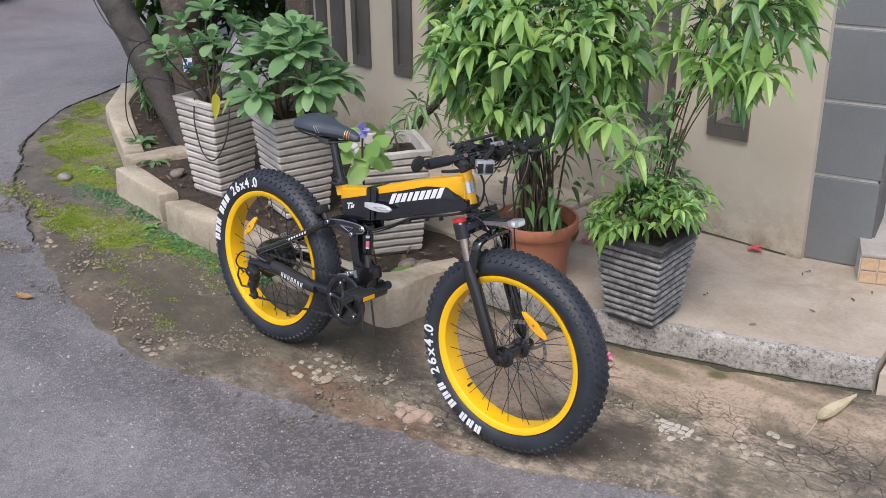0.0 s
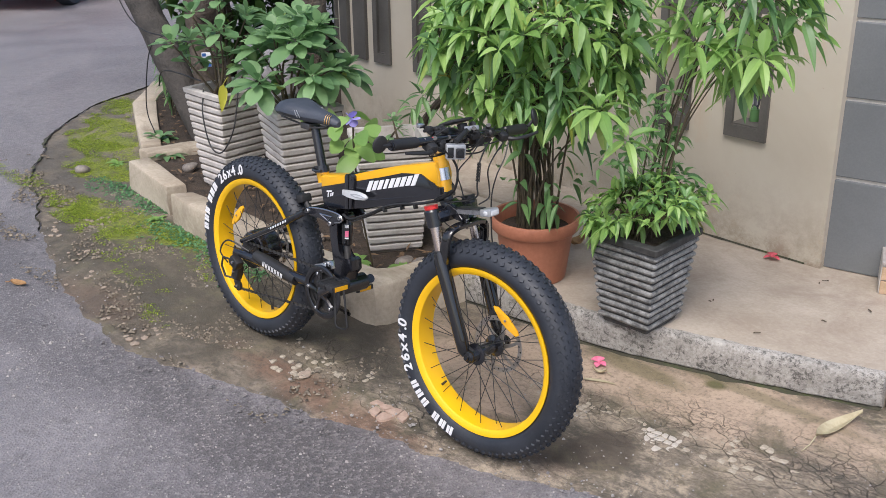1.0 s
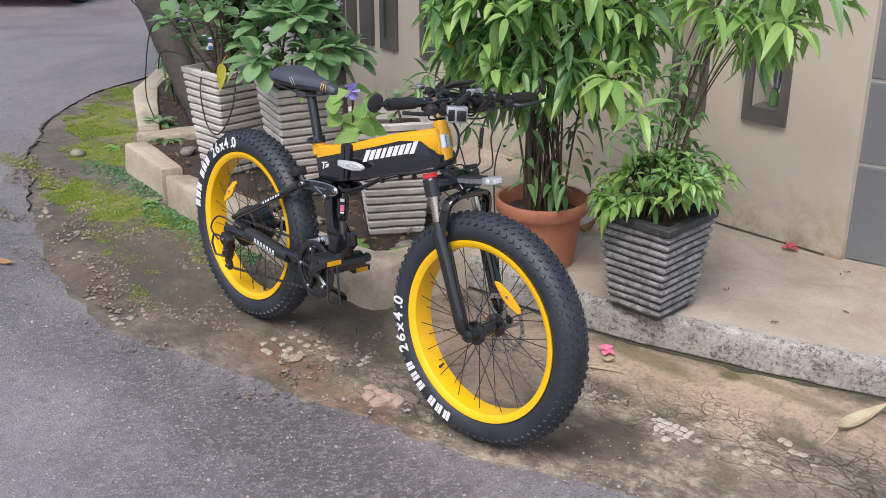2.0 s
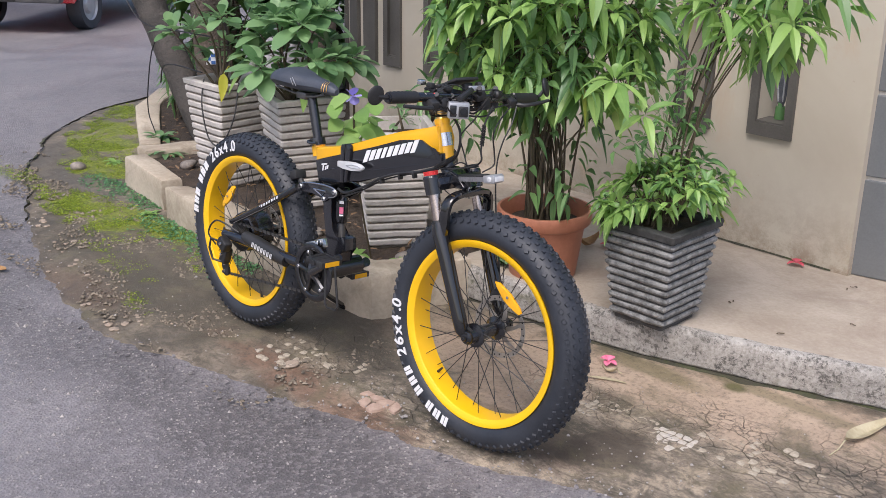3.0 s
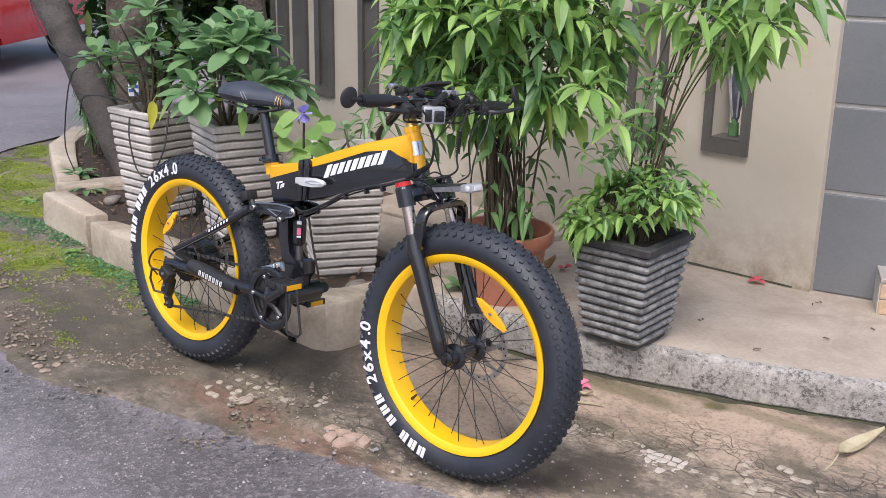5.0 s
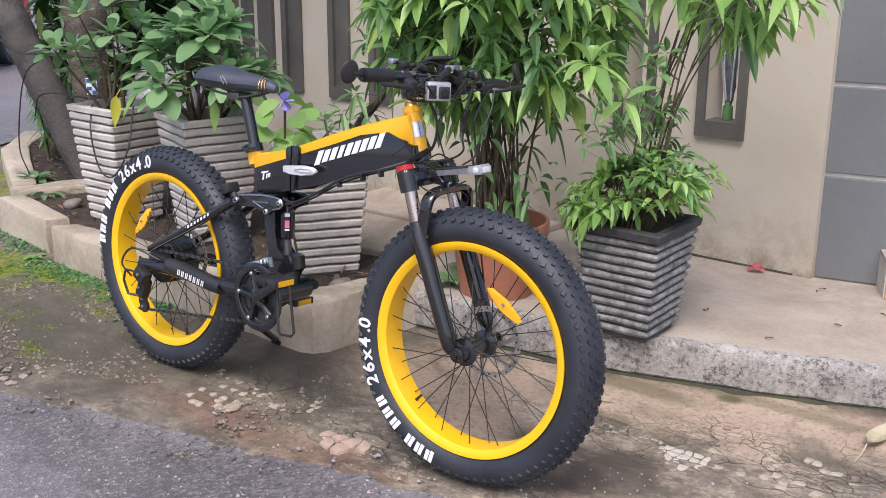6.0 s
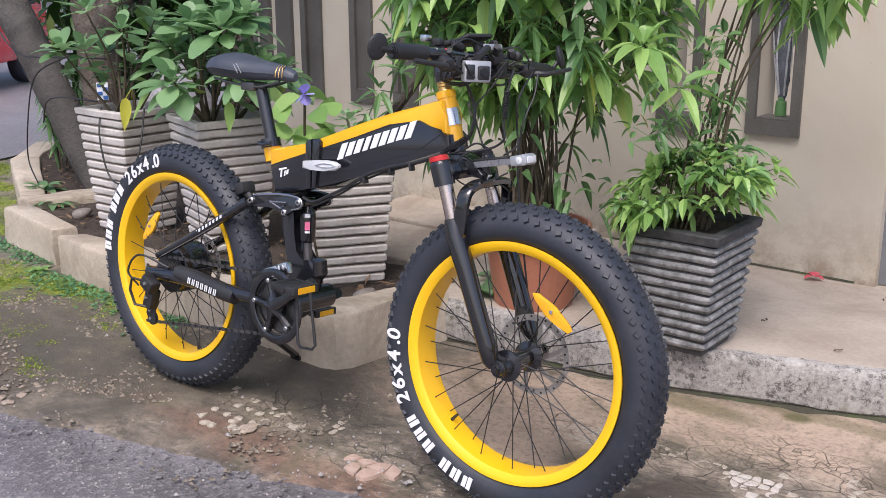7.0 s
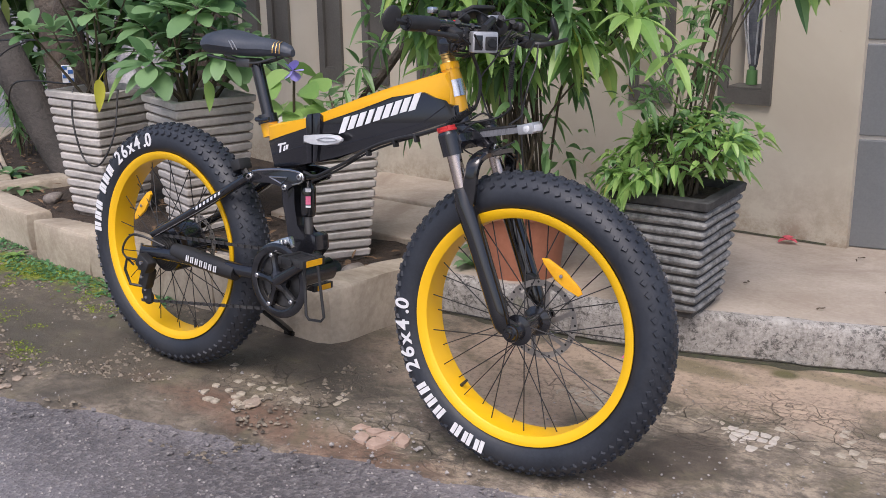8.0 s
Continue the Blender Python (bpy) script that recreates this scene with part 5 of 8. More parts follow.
# cables in front of the head tube
for path, r in (([(0.985, -0.13, 0.955), (0.958, -0.06, 0.92), (0.95, -0.022, 0.882), (0.956, -0.02, 0.856), (0.954, -0.02, 0.826), (0.942, -0.02, 0.799), (0.914, -0.028, 0.776), (0.88, -0.034, 0.762)], 0.0036),
                ([(0.975, -0.1, 0.95), (0.952, -0.05, 0.915), (0.944, -0.016, 0.88), (0.95, -0.012, 0.852), (0.948, -0.012, 0.822), (0.936, -0.014, 0.796), (0.908, -0.022, 0.775)], 0.0022),
                ([(1.0, 0.05, 0.945), (1.022, 0.0, 0.9), (1.019, 0.0, 0.866), (1.018, 0.0, 0.83), (1.022, 0.0, 0.805), (1.0, 0.0, 0.786), (0.972, -0.01, 0.776), (0.93, -0.034, 0.766)], 0.0026),
                ([(1.0, 0.12, 0.94), (1.018, 0.06, 0.905), (1.02, 0.04, 0.87), (1.01, 0.06, 0.82), (1.012, 0.06, 0.785), (1.0, 0.03, 0.765)], 0.0022),
                ([(0.985, 0.16, 0.935), (1.0, 0.13, 0.89), (1.0, 0.1, 0.84), (0.995, 0.09, 0.77), (1.005, 0.092, 0.65), (1.035, 0.098, 0.47)], 0.0022),
                ([(0.97, 0.05, 0.94), (0.965, 0.02, 0.905), (0.95, -0.012, 0.86), (0.955, 0.0, 0.81), (0.975, 0.0, 0.77)], 0.002),
                ([(0.955, -0.03, 0.772), (0.934, -0.045, 0.752), (0.93, -0.05, 0.726), (0.95, -0.05, 0.708), (0.985, -0.048, 0.704), (1.02, -0.035, 0.72), (1.05, -0.02, 0.738)], 0.0017),
                ([(0.98, 0.0, 0.78), (0.965, -0.02, 0.79), (0.94, -0.03, 0.775), (0.915, -0.034, 0.765), (0.88, -0.036, 0.758)], 0.002),
                ([(0.992, -0.005, 0.715), (1.0, 0.05, 0.69), (0.998, 0.06, 0.66), (1.002, 0.062, 0.52), (1.03, 0.08, 0.45)], 0.0018),
                ([(1.02, -0.14, 0.958), (1.015, -0.11, 0.935), (0.985, -0.05, 0.93), (0.95, 0.02, 0.935)], 0.0022),
                ([(0.96, -0.12, 0.985), (0.975, -0.08, 1.005), (0.985, -0.03, 0.985), (0.97, 0.02, 0.965)], 0.0018),
                ([(0.99, 0.0, 0.985), (1.01, 0.05, 0.99), (1.0, 0.1, 0.965), (0.98, 0.13, 0.945)], 0.0018),
                ([(0.884, -0.036, 0.759), (0.819, -0.038, 0.735), (0.736, -0.04, 0.713), (0.667, -0.04, 0.687), (0.598, -0.04, 0.648), (0.544, -0.04, 0.622), (0.49, -0.036, 0.6), (0.455, -0.036, 0.606)], 0.0042),
                ([(0.89, -0.03, 0.757), (0.8, -0.03, 0.727), (0.72, -0.034, 0.7), (0.65, -0.03, 0.672), (0.58, -0.034, 0.632), (0.52, -0.04, 0.602), (0.475, -0.03, 0.585)], 0.0026)):
    bm = bmesh.new()
    tube(bm, spline(path, 8), r, 7)
    part("control_cable", bm, cable_mat, bike)
for a, b, turns in (((0.944, -0.021, 0.802), (0.888, -0.036, 0.764), 14), ((1.022, 0.0, 0.902), (1.019, 0.0, 0.845), 13)):
    a, b = Vector(a), Vector(b)
    d = (b - a).normalized()
    e1 = d.cross(Vector((0, 1, 0))).normalized()
    e2 = d.cross(e1)
    n = turns * 9
    bm = bmesh.new()
    tube(bm, [a.lerp(b, k / n) + e1 * (0.0052 * math.cos(math.tau * k / 9)) + e2 * (0.0052 * math.sin(math.tau * k / 9)) for k in range(n + 1)], 0.0016, 5)
    part("coiled_cable", bm, cable_mat, bike, "thin black cable wound in a coil")
for x, z in ((0.8, 0.722), (0.74, 0.705), (0.66, 0.676)):
    bm = bmesh.new()
    box(bm, x, -0.036, z, 0.007, 0.016, 0.018, pose(0, 0, 0, 0, -18, 0), 0.002)
    part("cable_clip", bm, black_plastic, bike)
for x, y, z in ((1.05, -0.165, 0.99), (1.03, 0.05, 0.985), (0.99, 0.2, 0.968)):
    bm = bmesh.new()
    cyl(bm, (x, y, z), (x + 0.005, y - 0.005, z + 0.003), 0.003, 0.003, 8)
    part("bolt", bm, dark_steel, bike)
# seat post, clamp and saddle
bm = bmesh.new()
cyl(bm, (0.35, 0, 0.71), (0.338, 0, 0.748), 0.022, 0.022, 18)
part("seat_tube", bm, yellow_paint, bike, "yellow seat tube top")
bm = bmesh.new()
cyl(bm, (0.339, 0, 0.742), (0.333, 0, 0.764), 0.026, 0.025, 18)
cyl(bm, (0.325, -0.03, 0.752), (0.325, 0.03, 0.752), 0.006, 0.006, 8)
tube(bm, [(0.325, -0.03, 0.752), (0.345, -0.034, 0.752), (0.375, -0.034, 0.758)], 0.005, 8)
part("seat_clamp", bm, black_paint, bike, "black quick-release seat clamp")
bm = bmesh.new()
cyl(bm, (0.336, 0, 0.755), (0.292, 0, 0.892), 0.0155, 0.0155, 18)
part("seat_post", bm, black_paint, bike)
saddle_rows = [(0.173, 0.0, 0.938, 0.05, 0.0172), (0.184, 0, 0.942, 0.068, 0.0275), (0.22, 0, 0.946, 0.074, 0.031), (0.268, 0, 0.942, 0.064, 0.0284), (0.313, 0, 0.938, 0.045, 0.0249), (0.36, 0, 0.938, 0.03, 0.0215), (0.406, 0, 0.936, 0.024, 0.0181), (0.433, 0, 0.931, 0.018, 0.0146), (0.445, 0, 0.928, 0.008, 0.0086)]
bm = bmesh.new()
rings = []
for x, y, z, hw, hh in saddle_rows:
    ring = []
    for k in range(20):
        a = 2 * math.pi * k / 20
        c, s = math.cos(a), math.sin(a)
        zz = s * hh * (1.0 if s > 0 else 1.05)
        ring.append(bm.verts.new((x, hw * math.copysign(abs(c) ** 0.7, c), z + zz - 0.5 * hh * (abs(c) ** 3) * (0.4 if s > 0 else -0.2))))
    rings.append(ring)
for a, b in zip(rings, rings[1:]):
    for k in range(20):
        bm.faces.new((a[k], a[(k + 1) % 20], b[(k + 1) % 20], b[k]))
bm.faces.new(rings[0][::-1])
bm.faces.new(rings[-1])
bmesh.ops.subdivide_edges(bm, edges=bm.edges, cuts=1, smooth=0.6)
saddle = part("saddle", bm, vinyl, bike, "dark blue-black padded saddle")
for s in (-1, 1):
    for dx in (0, 0.009):
        bm = bmesh.new()
        tube(bm, spline([(0.235 + dx, 0.03 * s, 0.9655), (0.262 + dx, 0.046 * s, 0.957), (0.284 + dx, (0.0575 - 0.4 * dx) * s, 0.945), (0.292 + dx, (0.0545 - 0.4 * dx) * s, 0.93)], 6), 0.0014, 5)
        part("stitch_line", bm, silver, saddle, "pale piped line curving over the flank")
for k in range(3):
    bm = bmesh.new()
    tube(bm, [(0.4 + 0.01 * k, -0.0265 + 0.002 * k, 0.926), (0.4 + 0.01 * k, -0.0262 + 0.002 * k, 0.936), (0.398 + 0.01 * k, -0.018, 0.9495), (0.396 + 0.01 * k, -0.008, 0.9545)], 0.0013, 5)
    part("stripe", bm, gold, saddle, "thin gold stripe")
bm = bmesh.new()
for s in (-1, 1):
    tube(bm, spline([(0.17, 0.03 * s, 0.91), (0.25, 0.02 * s, 0.9), (0.33, 0.02 * s, 0.898), (0.4, 0.012 * s, 0.915)], 5), 0.0035, 7)
box(bm, 0.292, 0, 0.897, 0.05, 0.05, 0.022, None, 0.004)
part("rail_frame", bm, dark_steel, saddle)
# rear suspension: link plate, rocker, damper, stays
bm = bmesh.new()
prism(bm, [(0.36, 0.606), (0.406, 0.61), (0.406, 0.552), (0.412, 0.521), (0.416, 0.465), (0.439, 0.44), (0.467, 0.452), (0.482, 0.447), (0.486, 0.412), (0.458, 0.394), (0.45, 0.36), (0.448, 0.315), (0.405, 0.315), (0.402, 0.36), (0.401, 0.406), (0.385, 0.461), (0.368, 0.515)], -0.026, 0.026, 0.006)
part("seat_strut", bm, black_paint, bike, "black forged strut between beam and cranks")
for s in (-1, 1):
    bm = bmesh.new()
    prism(bm, [(0.271, 0.585), (0.308, 0.594), (0.366, 0.605), (0.423, 0.609), (0.455, 0.606), (0.466, 0.598), (0.466, 0.588), (0.451, 0.577), (0.423, 0.57), (0.415, 0.557), (0.398, 0.551), (0.387, 0.567), (0.347, 0.568), (0.289, 0.561), (0.271, 0.568)], 0.042 * s, 0.05 * s, 0.003)
    part("rocker", bm, black_paint, bike, "black rocker link with bright edge")
    bm = bmesh.new()
    tube(bm, spline([(0.29, 0.0505 * s, 0.59), (0.33, 0.0505 * s, 0.599), (0.4, 0.0505 * s, 0.607), (0.45, 0.0505 * s, 0.6065), (0.465, 0.0505 * s, 0.597), (0.46, 0.0505 * s, 0.583), (0.43, 0.0505 * s, 0.573)], 5), 0.0026, 6)
    tube(bm, [(0.35, 0.0505 * s, 0.584), (0.413, 0.0505 * s, 0.589), (0.392, 0.0505 * s, 0.571), (0.35, 0.0505 * s, 0.584)], 0.0022, 6)
    for x, z in ((0.453, 0.595), (0.402, 0.563), (0.28, 0.577)):
        lathe(bm, [(0.003, 0.054 * s), (0.0065, 0.054 * s), (0.0085, 0.052 * s), (0.0085, 0.049 * s), (0.003, 0.049 * s)], 14, "y", True)
        bmesh.ops.translate(bm, vec=(x, 0, z), verts=list(bm.verts)[-70:])
    part("rocker_trim", bm, steel, bike, "bright pivot bolts and edge")
    bm = bmesh.new()
    tube(bm, spline([(-0.045, 0.085 * s, 0.37), (0.06, 0.082 * s, 0.43), (0.18, 0.072 * s, 0.505), (0.31, 0.058 * s, 0.592)], 5), [0.0125 + 0.003 * k / 15 for k in range(16)], 10)
    part("seat_stay", bm, black_paint, bike, "black seat stay")
    bm = bmesh.new()
    tube(bm, spline([(-0.03, 0.094 * s, 0.366), (0.06, 0.09 * s, 0.419), (0.18, 0.08 * s, 0.492), (0.3, 0.066 * s, 0.575)], 5), 0.0022, 6)
    part("stay_edge", bm, steel, bike, "thin bright line along the edge of the stay")
    bm = bmesh.new()
    tube(bm, [(-0.07, 0.088 * s, 0.345), (0.05, 0.086 * s, 0.352), (0.26, 0.08 * s, 0.352), (0.445, 0.055 * s, 0.35)], [0.016, 0.019, 0.018, 0.02], 12)
    part("chain_stay", bm, black_paint, bike, "black chain stay")
bm = bmesh.new()
box(bm, 0.285, 0, 0.585, 0.03, 0.13, 0.025, pose(0, 0, 0, 0, -30, 0), 0.006)
part("stay_bridge", bm, black_paint, bike)
bm = bmesh.new()
white_glyphs(bm, -0.0885, [(0.13 + 0.015 * i, 0.4735 + 0.0093 * i, 0.0085, 0.009, 0.002, 0.53) for i in range(8)])
part("stay_lettering", bm, white_print, bike, "small white blocks printed on the stay", smooth=False)
bm = bmesh.new()
tube(bm, [(0.06, -0.087, 0.366), (0.12, -0.087, 0.361), (0.24, -0.083, 0.348), (0.29, -0.08, 0.342)], [0.02, 0.0235, 0.0235, 0.021], 12)
part("stay_guard", bm, black_plastic, bike, "black neoprene chain stay guard")
bm = bmesh.new()
white_glyphs(bm, -0.1105, [(0.135 + 0.0175 * i + (0.004 if j else -0.003), 0.3605 - 0.0019 * i, 0.0035, 0.017, 0.001, -0.11) for i in range(7) for j in (0, 1)])
part("guard_lettering", bm, white_print, bike, "white blocks printed on the guard", smooth=False)
bm = bmesh.new()
lathe(bm, [(0.001, 0.0), (0.017, 0.0), (0.0205, 0.006), (0.0205, 0.07), (0.018, 0.078), (0.012, 0.09), (0.001, 0.09)], 24)
bmesh.ops.translate(bm, vec=(0.434, 0, 0.489), verts=bm.verts)
cyl(bm, (0.434, -0.02, 0.588), (0.434, 0.02, 0.588), 0.012, 0.012, 12)
damper = part("damper", bm, gloss_black, bike, "black air damper body")
bm = bmesh.new()
cyl(bm, (0.434, 0, 0.492), (0.438, 0, 0.44), 0.0115, 0.0115, 16)
part("damper_shaft", bm, dark_steel, bike, "bright damper shaft")
for z, w2, h2, mat, text in ((0.5575, 0.013, 0.009, white_print, "white sticker"), (0.532, 0.012, 0.021, petal_pink, "pink sticker"), (0.5165, 0.012, 0.005, white_print, "white sticker")):
    bm = bmesh.new()
    for k in range(4):
        a = -math.pi / 4 + (k - 1.5) * w2 / 4 / 0.0208
        box(bm, 0.434 + 0.0208 * math.cos(a), 0.0208 * math.sin(a), z, 0.001, w2 / 4 + 0.0004, h2, Matrix.Rotation(a, 4, "Z"))
    part("damper_sticker", bm, mat, damper, text, smooth=False)
# cranks, chain rings, pedals
BB = Vector((0.452, 0, 0.348))
bm = bmesh.new()
cyl(bm, (0.452, -0.075, 0.348), (0.452, 0.075, 0.348), 0.03, 0.03, 20)
part("bottom_bracket", bm, black_paint, bike)
bm = bmesh.new()
for yy, rr in ((-0.098, 0.082), (-0.086, 0.07)):
    lathe(bm, [(rr, yy - 0.002), (rr, yy + 0.002), (rr - 0.014, yy + 0.002), (rr - 0.014, yy - 0.002)], 44, "y", True)
for k in range(44):
    a = k * math.tau / 44
    box(bm, 0, 0, 0, 0.007, 0.003, 0.005, Matrix.Translation((0.084 * math.cos(a), -0.098, 0.084 * math.sin(a))) @ Matrix.Rotation(-a, 4, "Y"))
lathe(bm, [(0.001, -0.0915), (0.066, -0.0915), (0.066, -0.0895), (0.001, -0.0895)], 36, "y")
bmesh.ops.translate(bm, vec=BB, verts=bm.verts)
part("chainring", bm, dark_steel, bike, "dark toothed chain rings")
bm = bmesh.new()
for k in range(5):
    a = 0.55 + k * math.tau / 5
    tip = Vector((0.066 * math.cos(a), -0.103, 0.066 * math.sin(a)))
    tube(bm, [(0, -0.106, 0), tip * 0.5 + Vector((0, -0.053, 0)), tip], [0.018, 0.009, 0.011], 8)
lathe(bm, [(0.001, -0.114), (0.02, -0.114), (0.028, -0.106), (0.03, -0.09), (0.001, -0.09)], 20, "y")
bmesh.ops.translate(bm, vec=BB, verts=bm.verts)
part("crank_spider", bm, dark_chrome, bike, "glossy black five-armed crank spider")
for k in range(5):
    a = 0.55 + k * math.tau / 5
    bm = bmesh.new()
    lathe(bm, [(0.001, -0.1165), (0.0045, -0.1165), (0.006, -0.115), (0.006, -0.1), (0.001, -0.1)], 10, "y")
    bmesh.ops.translate(bm, vec=BB + Vector((0.066 * math.cos(a), 0, 0.066 * math.sin(a))), verts=bm.verts)
    part("chainring_bolt", bm, steel, bike, "small steel bolt")
bm = bmesh.new()
lathe(bm, [(0.09, -0.108), (0.094, -0.105), (0.094, -0.1015), (0.076, -0.1015), (0.073, -0.106), (0.078, -0.109)], 48, "y", True)
bmesh.ops.translate(bm, vec=BB, verts=bm.verts)
part("chain_guard", bm, dark_chrome, bike, "glossy black chain guard ring")
for s, d in ((-1, Vector((0.148, 0, 0.09))), (1, Vector((-0.148, 0, -0.09)))):
    bm = bmesh.new()
    a = BB + Vector((0, 0.108 * s, 0))
    b = BB + d + Vector((0, 0.122 * s, 0))
    tube(bm, [a, a.lerp(b, 0.5), b], [0.016, 0.012, 0.013], 10)
    part("crank_arm", bm, black_paint, bike, "black crank arm")
    bm = bmesh.new()
    c = b + Vector((0, 0.055 * s, 0))
    for dx in (-0.034, 0.034):
        box(bm, c.x + dx, c.y, c.z, 0.012, 0.075, 0.02, None, 0.003)
    for dy in (-0.031, 0.031):
        box(bm, c.x, c.y + dy, c.z, 0.062, 0.01, 0.018, None, 0.003)
    box(bm, c.x, c.y, c.z, 0.056, 0.05, 0.014, None, 0.003)
    cyl(bm, b, c + Vector((0, 0.04 * s, 0)), 0.008, 0.008, 10)
    ped = part("pedal", bm, black_plastic, bike, "black platform pedal")
    for dx in (-0.0408, 0.0408):
        bm = bmesh.new()
        box(bm, c.x + dx, c.y, c.z, 0.003, 0.05, 0.014)
        part("pedal_reflector", bm, orange_plastic, ped, "orange reflector strip", smooth=False)
bm = bmesh.new()
tube(bm, [(0.612, -0.18, 0.43), (0.618, -0.18, 0.31), (0.625, -0.178, 0.3), (0.655, -0.17, 0.3), (0.663, -0.168, 0.31), (0.645, -0.17, 0.43)], 0.0035, 6)
part("toe_clip", bm, black_plastic, bike, "thin hanging toe clip")
# chain, derailleurs, kickstand
sprocket = Vector((-0.06, -0.078, 0.342))
jock = Vector((-0.105, -0.085, 0.215))
for a, b in ([BB + Vector((0.02, -0.092, 0.074)), sprocket + Vector((0.02, 0, 0.045))], [BB + Vector((0.0, -0.092, -0.076)), jock + Vector((0.0, 0, -0.025))],
             [sprocket + Vector((-0.04, 0, 0.01)), jock + Vector((-0.01, 0, 0.06))]):
    bm = bmesh.new()
    n = max(2, int((b - a).length / 0.0127))
    d = (b - a).normalized()
    for k in range(n):
        p = a.lerp(b, (k + 0.5) / n)
        box(bm, p.x, p.y + (0.002 if k % 2 else -0.002), p.z, 0.014, 0.0045, 0.0075, Matrix.Rotation(-math.atan2(d.z, d.x), 4, "Y"))
    part("chain_run", bm, dark_steel, bike, "dark steel chain", smooth=False)
bm = bmesh.new()
lathe(bm, [(0.001, -0.09), (0.016, -0.09), (0.018, -0.056), (0.001, -0.056)], 20, "y")
bmesh.ops.translate(bm, vec=RA, verts=bm.verts)
cassette = part("cassette", bm, dark_steel, bike, "stack of dark steel sprockets")
for k in range(7):
    rr, yy = 0.03 + 0.0045 * k, -0.088 + 0.0042 * k
    bm = bmesh.new()
    lathe(bm, [(rr, yy - 0.001), (rr, yy + 0.001), (rr - 0.012, yy + 0.001), (rr - 0.012, yy - 0.001)], 32, "y", True)
    bmesh.ops.translate(bm, vec=RA, verts=bm.verts)
    part("sprocket", bm, dark_steel, cassette)
bm = bmesh.new()
box(bm, -0.02, -0.115, 0.335, 0.05, 0.035, 0.04, pose(0, 0, 0, 0, 30, 0), 0.008)
box(bm, -0.035, -0.1, 0.29, 0.035, 0.03, 0.06, pose(0, 0, 0, 0, 20, 0), 0.006)
prism(bm, [(-0.055, 0.3), (-0.035, 0.3), (-0.03, 0.22), (-0.05, 0.21), (-0.07, 0.24)], -0.095, -0.088, 0.002)
tube(bm, spline([(0.03, -0.09, 0.385), (-0.06, -0.12, 0.41), (-0.1, -0.13, 0.36), (-0.06, -0.125, 0.325)], 6), 0.0032, 6)
tube(bm, [(-0.03, -0.12, 0.34), (-0.075, -0.135, 0.345), (-0.085, -0.135, 0.31), (-0.07, -0.13, 0.27), (-0.04, -0.11, 0.265)], 0.004, 6)
bmesh.ops.translate(bm, vec=(-0.06, 0, -0.025), verts=bm.verts)
part("rear_derailleur", bm, black_plastic, bike, "black rear derailleur with its hanger guard")
bm = bmesh.new()
for dz in (0, -0.048):
    lathe(bm, [(0.02, -0.09), (0.02, -0.083), (0.006, -0.083), (0.006, -0.09)], 20, "y", True)
    bmesh.ops.translate(bm, vec=(0, 0, 0.048 if dz == 0 else 0), verts=bm.verts)
bmesh.ops.translate(bm, vec=(-0.11, 0, 0.203), verts=bm.verts)
part("jockey_cage", bm, black_plastic, bike)
for x, y, z in ((-0.075, -0.134, 0.315), (-0.095, -0.117, 0.27), (-0.11, -0.094, 0.227), (-0.11, -0.092, 0.203)):
    bm = bmesh.new()
    cyl(bm, (x, y, z), (x, y - 0.005, z), 0.006, 0.005, 10)
    part("derailleur_bolt", bm, steel, bike)
bm = bmesh.new()
box(bm, 0.45, -0.075, 0.437, 0.045, 0.02, 0.03, pose(0, 0, 0, 0, -20, 0), 0.004)
box(bm, 0.43, -0.095, 0.432, 0.05, 0.012, 0.02, pose(0, 0, 0, 0, -20, 0), 0.003)
part("front_derailleur", bm, steel, bike, "silver front derailleur")
bm = bmesh.new()
tube(bm, [(0.165, 0.083, 0.325), (0.156, 0.086, 0.215), (0.14, 0.1, 0.186), (0.123, 0.137, 0.16), (0.066, 0.312, 0.038)], [0.014, 0.013, 0.0115, 0.011, 0.01], 10)
box(bm, 0.064, 0.318, 0.034, 0.04, 0.03, 0.014, None, 0.004)
part("kickstand", bm, black_paint, bike, "black kickstand, folded out")
bm = bmesh.new()
box(bm, 0.25, 0, 0.632, 0.035, 0.045, 0.03, pose(0, 0, 0, 0, -20, 0), 0.006)
tube(bm, [(0.285, 0, 0.592), (0.255, 0, 0.628)], 0.01, 8)
part("tail_lamp", bm, black_plastic, bike, "small black rear lamp")

# seat each group of parts: x and z take a row of (x, y, z, offset) factors
STEER = Matrix.Translation((0.96, 0, 0)) @ Matrix.Rotation(radians(4.3), 4, "Z") @ Matrix.Translation((-0.96, 0, 0))


def seat(names, row_x=(1, 0, 0, 0), row_z=(0, 0, 1, 0), turn=None):
    m = Matrix((row_x, (0, 1, 0, 0), row_z, (0, 0, 0, 1)))
    for ob in [c for c in bike.children_recursive if c.type == "MESH" and c.name.split(".")[0] in names.split()]:
        ob.data.transform((turn or Matrix()) @ m)


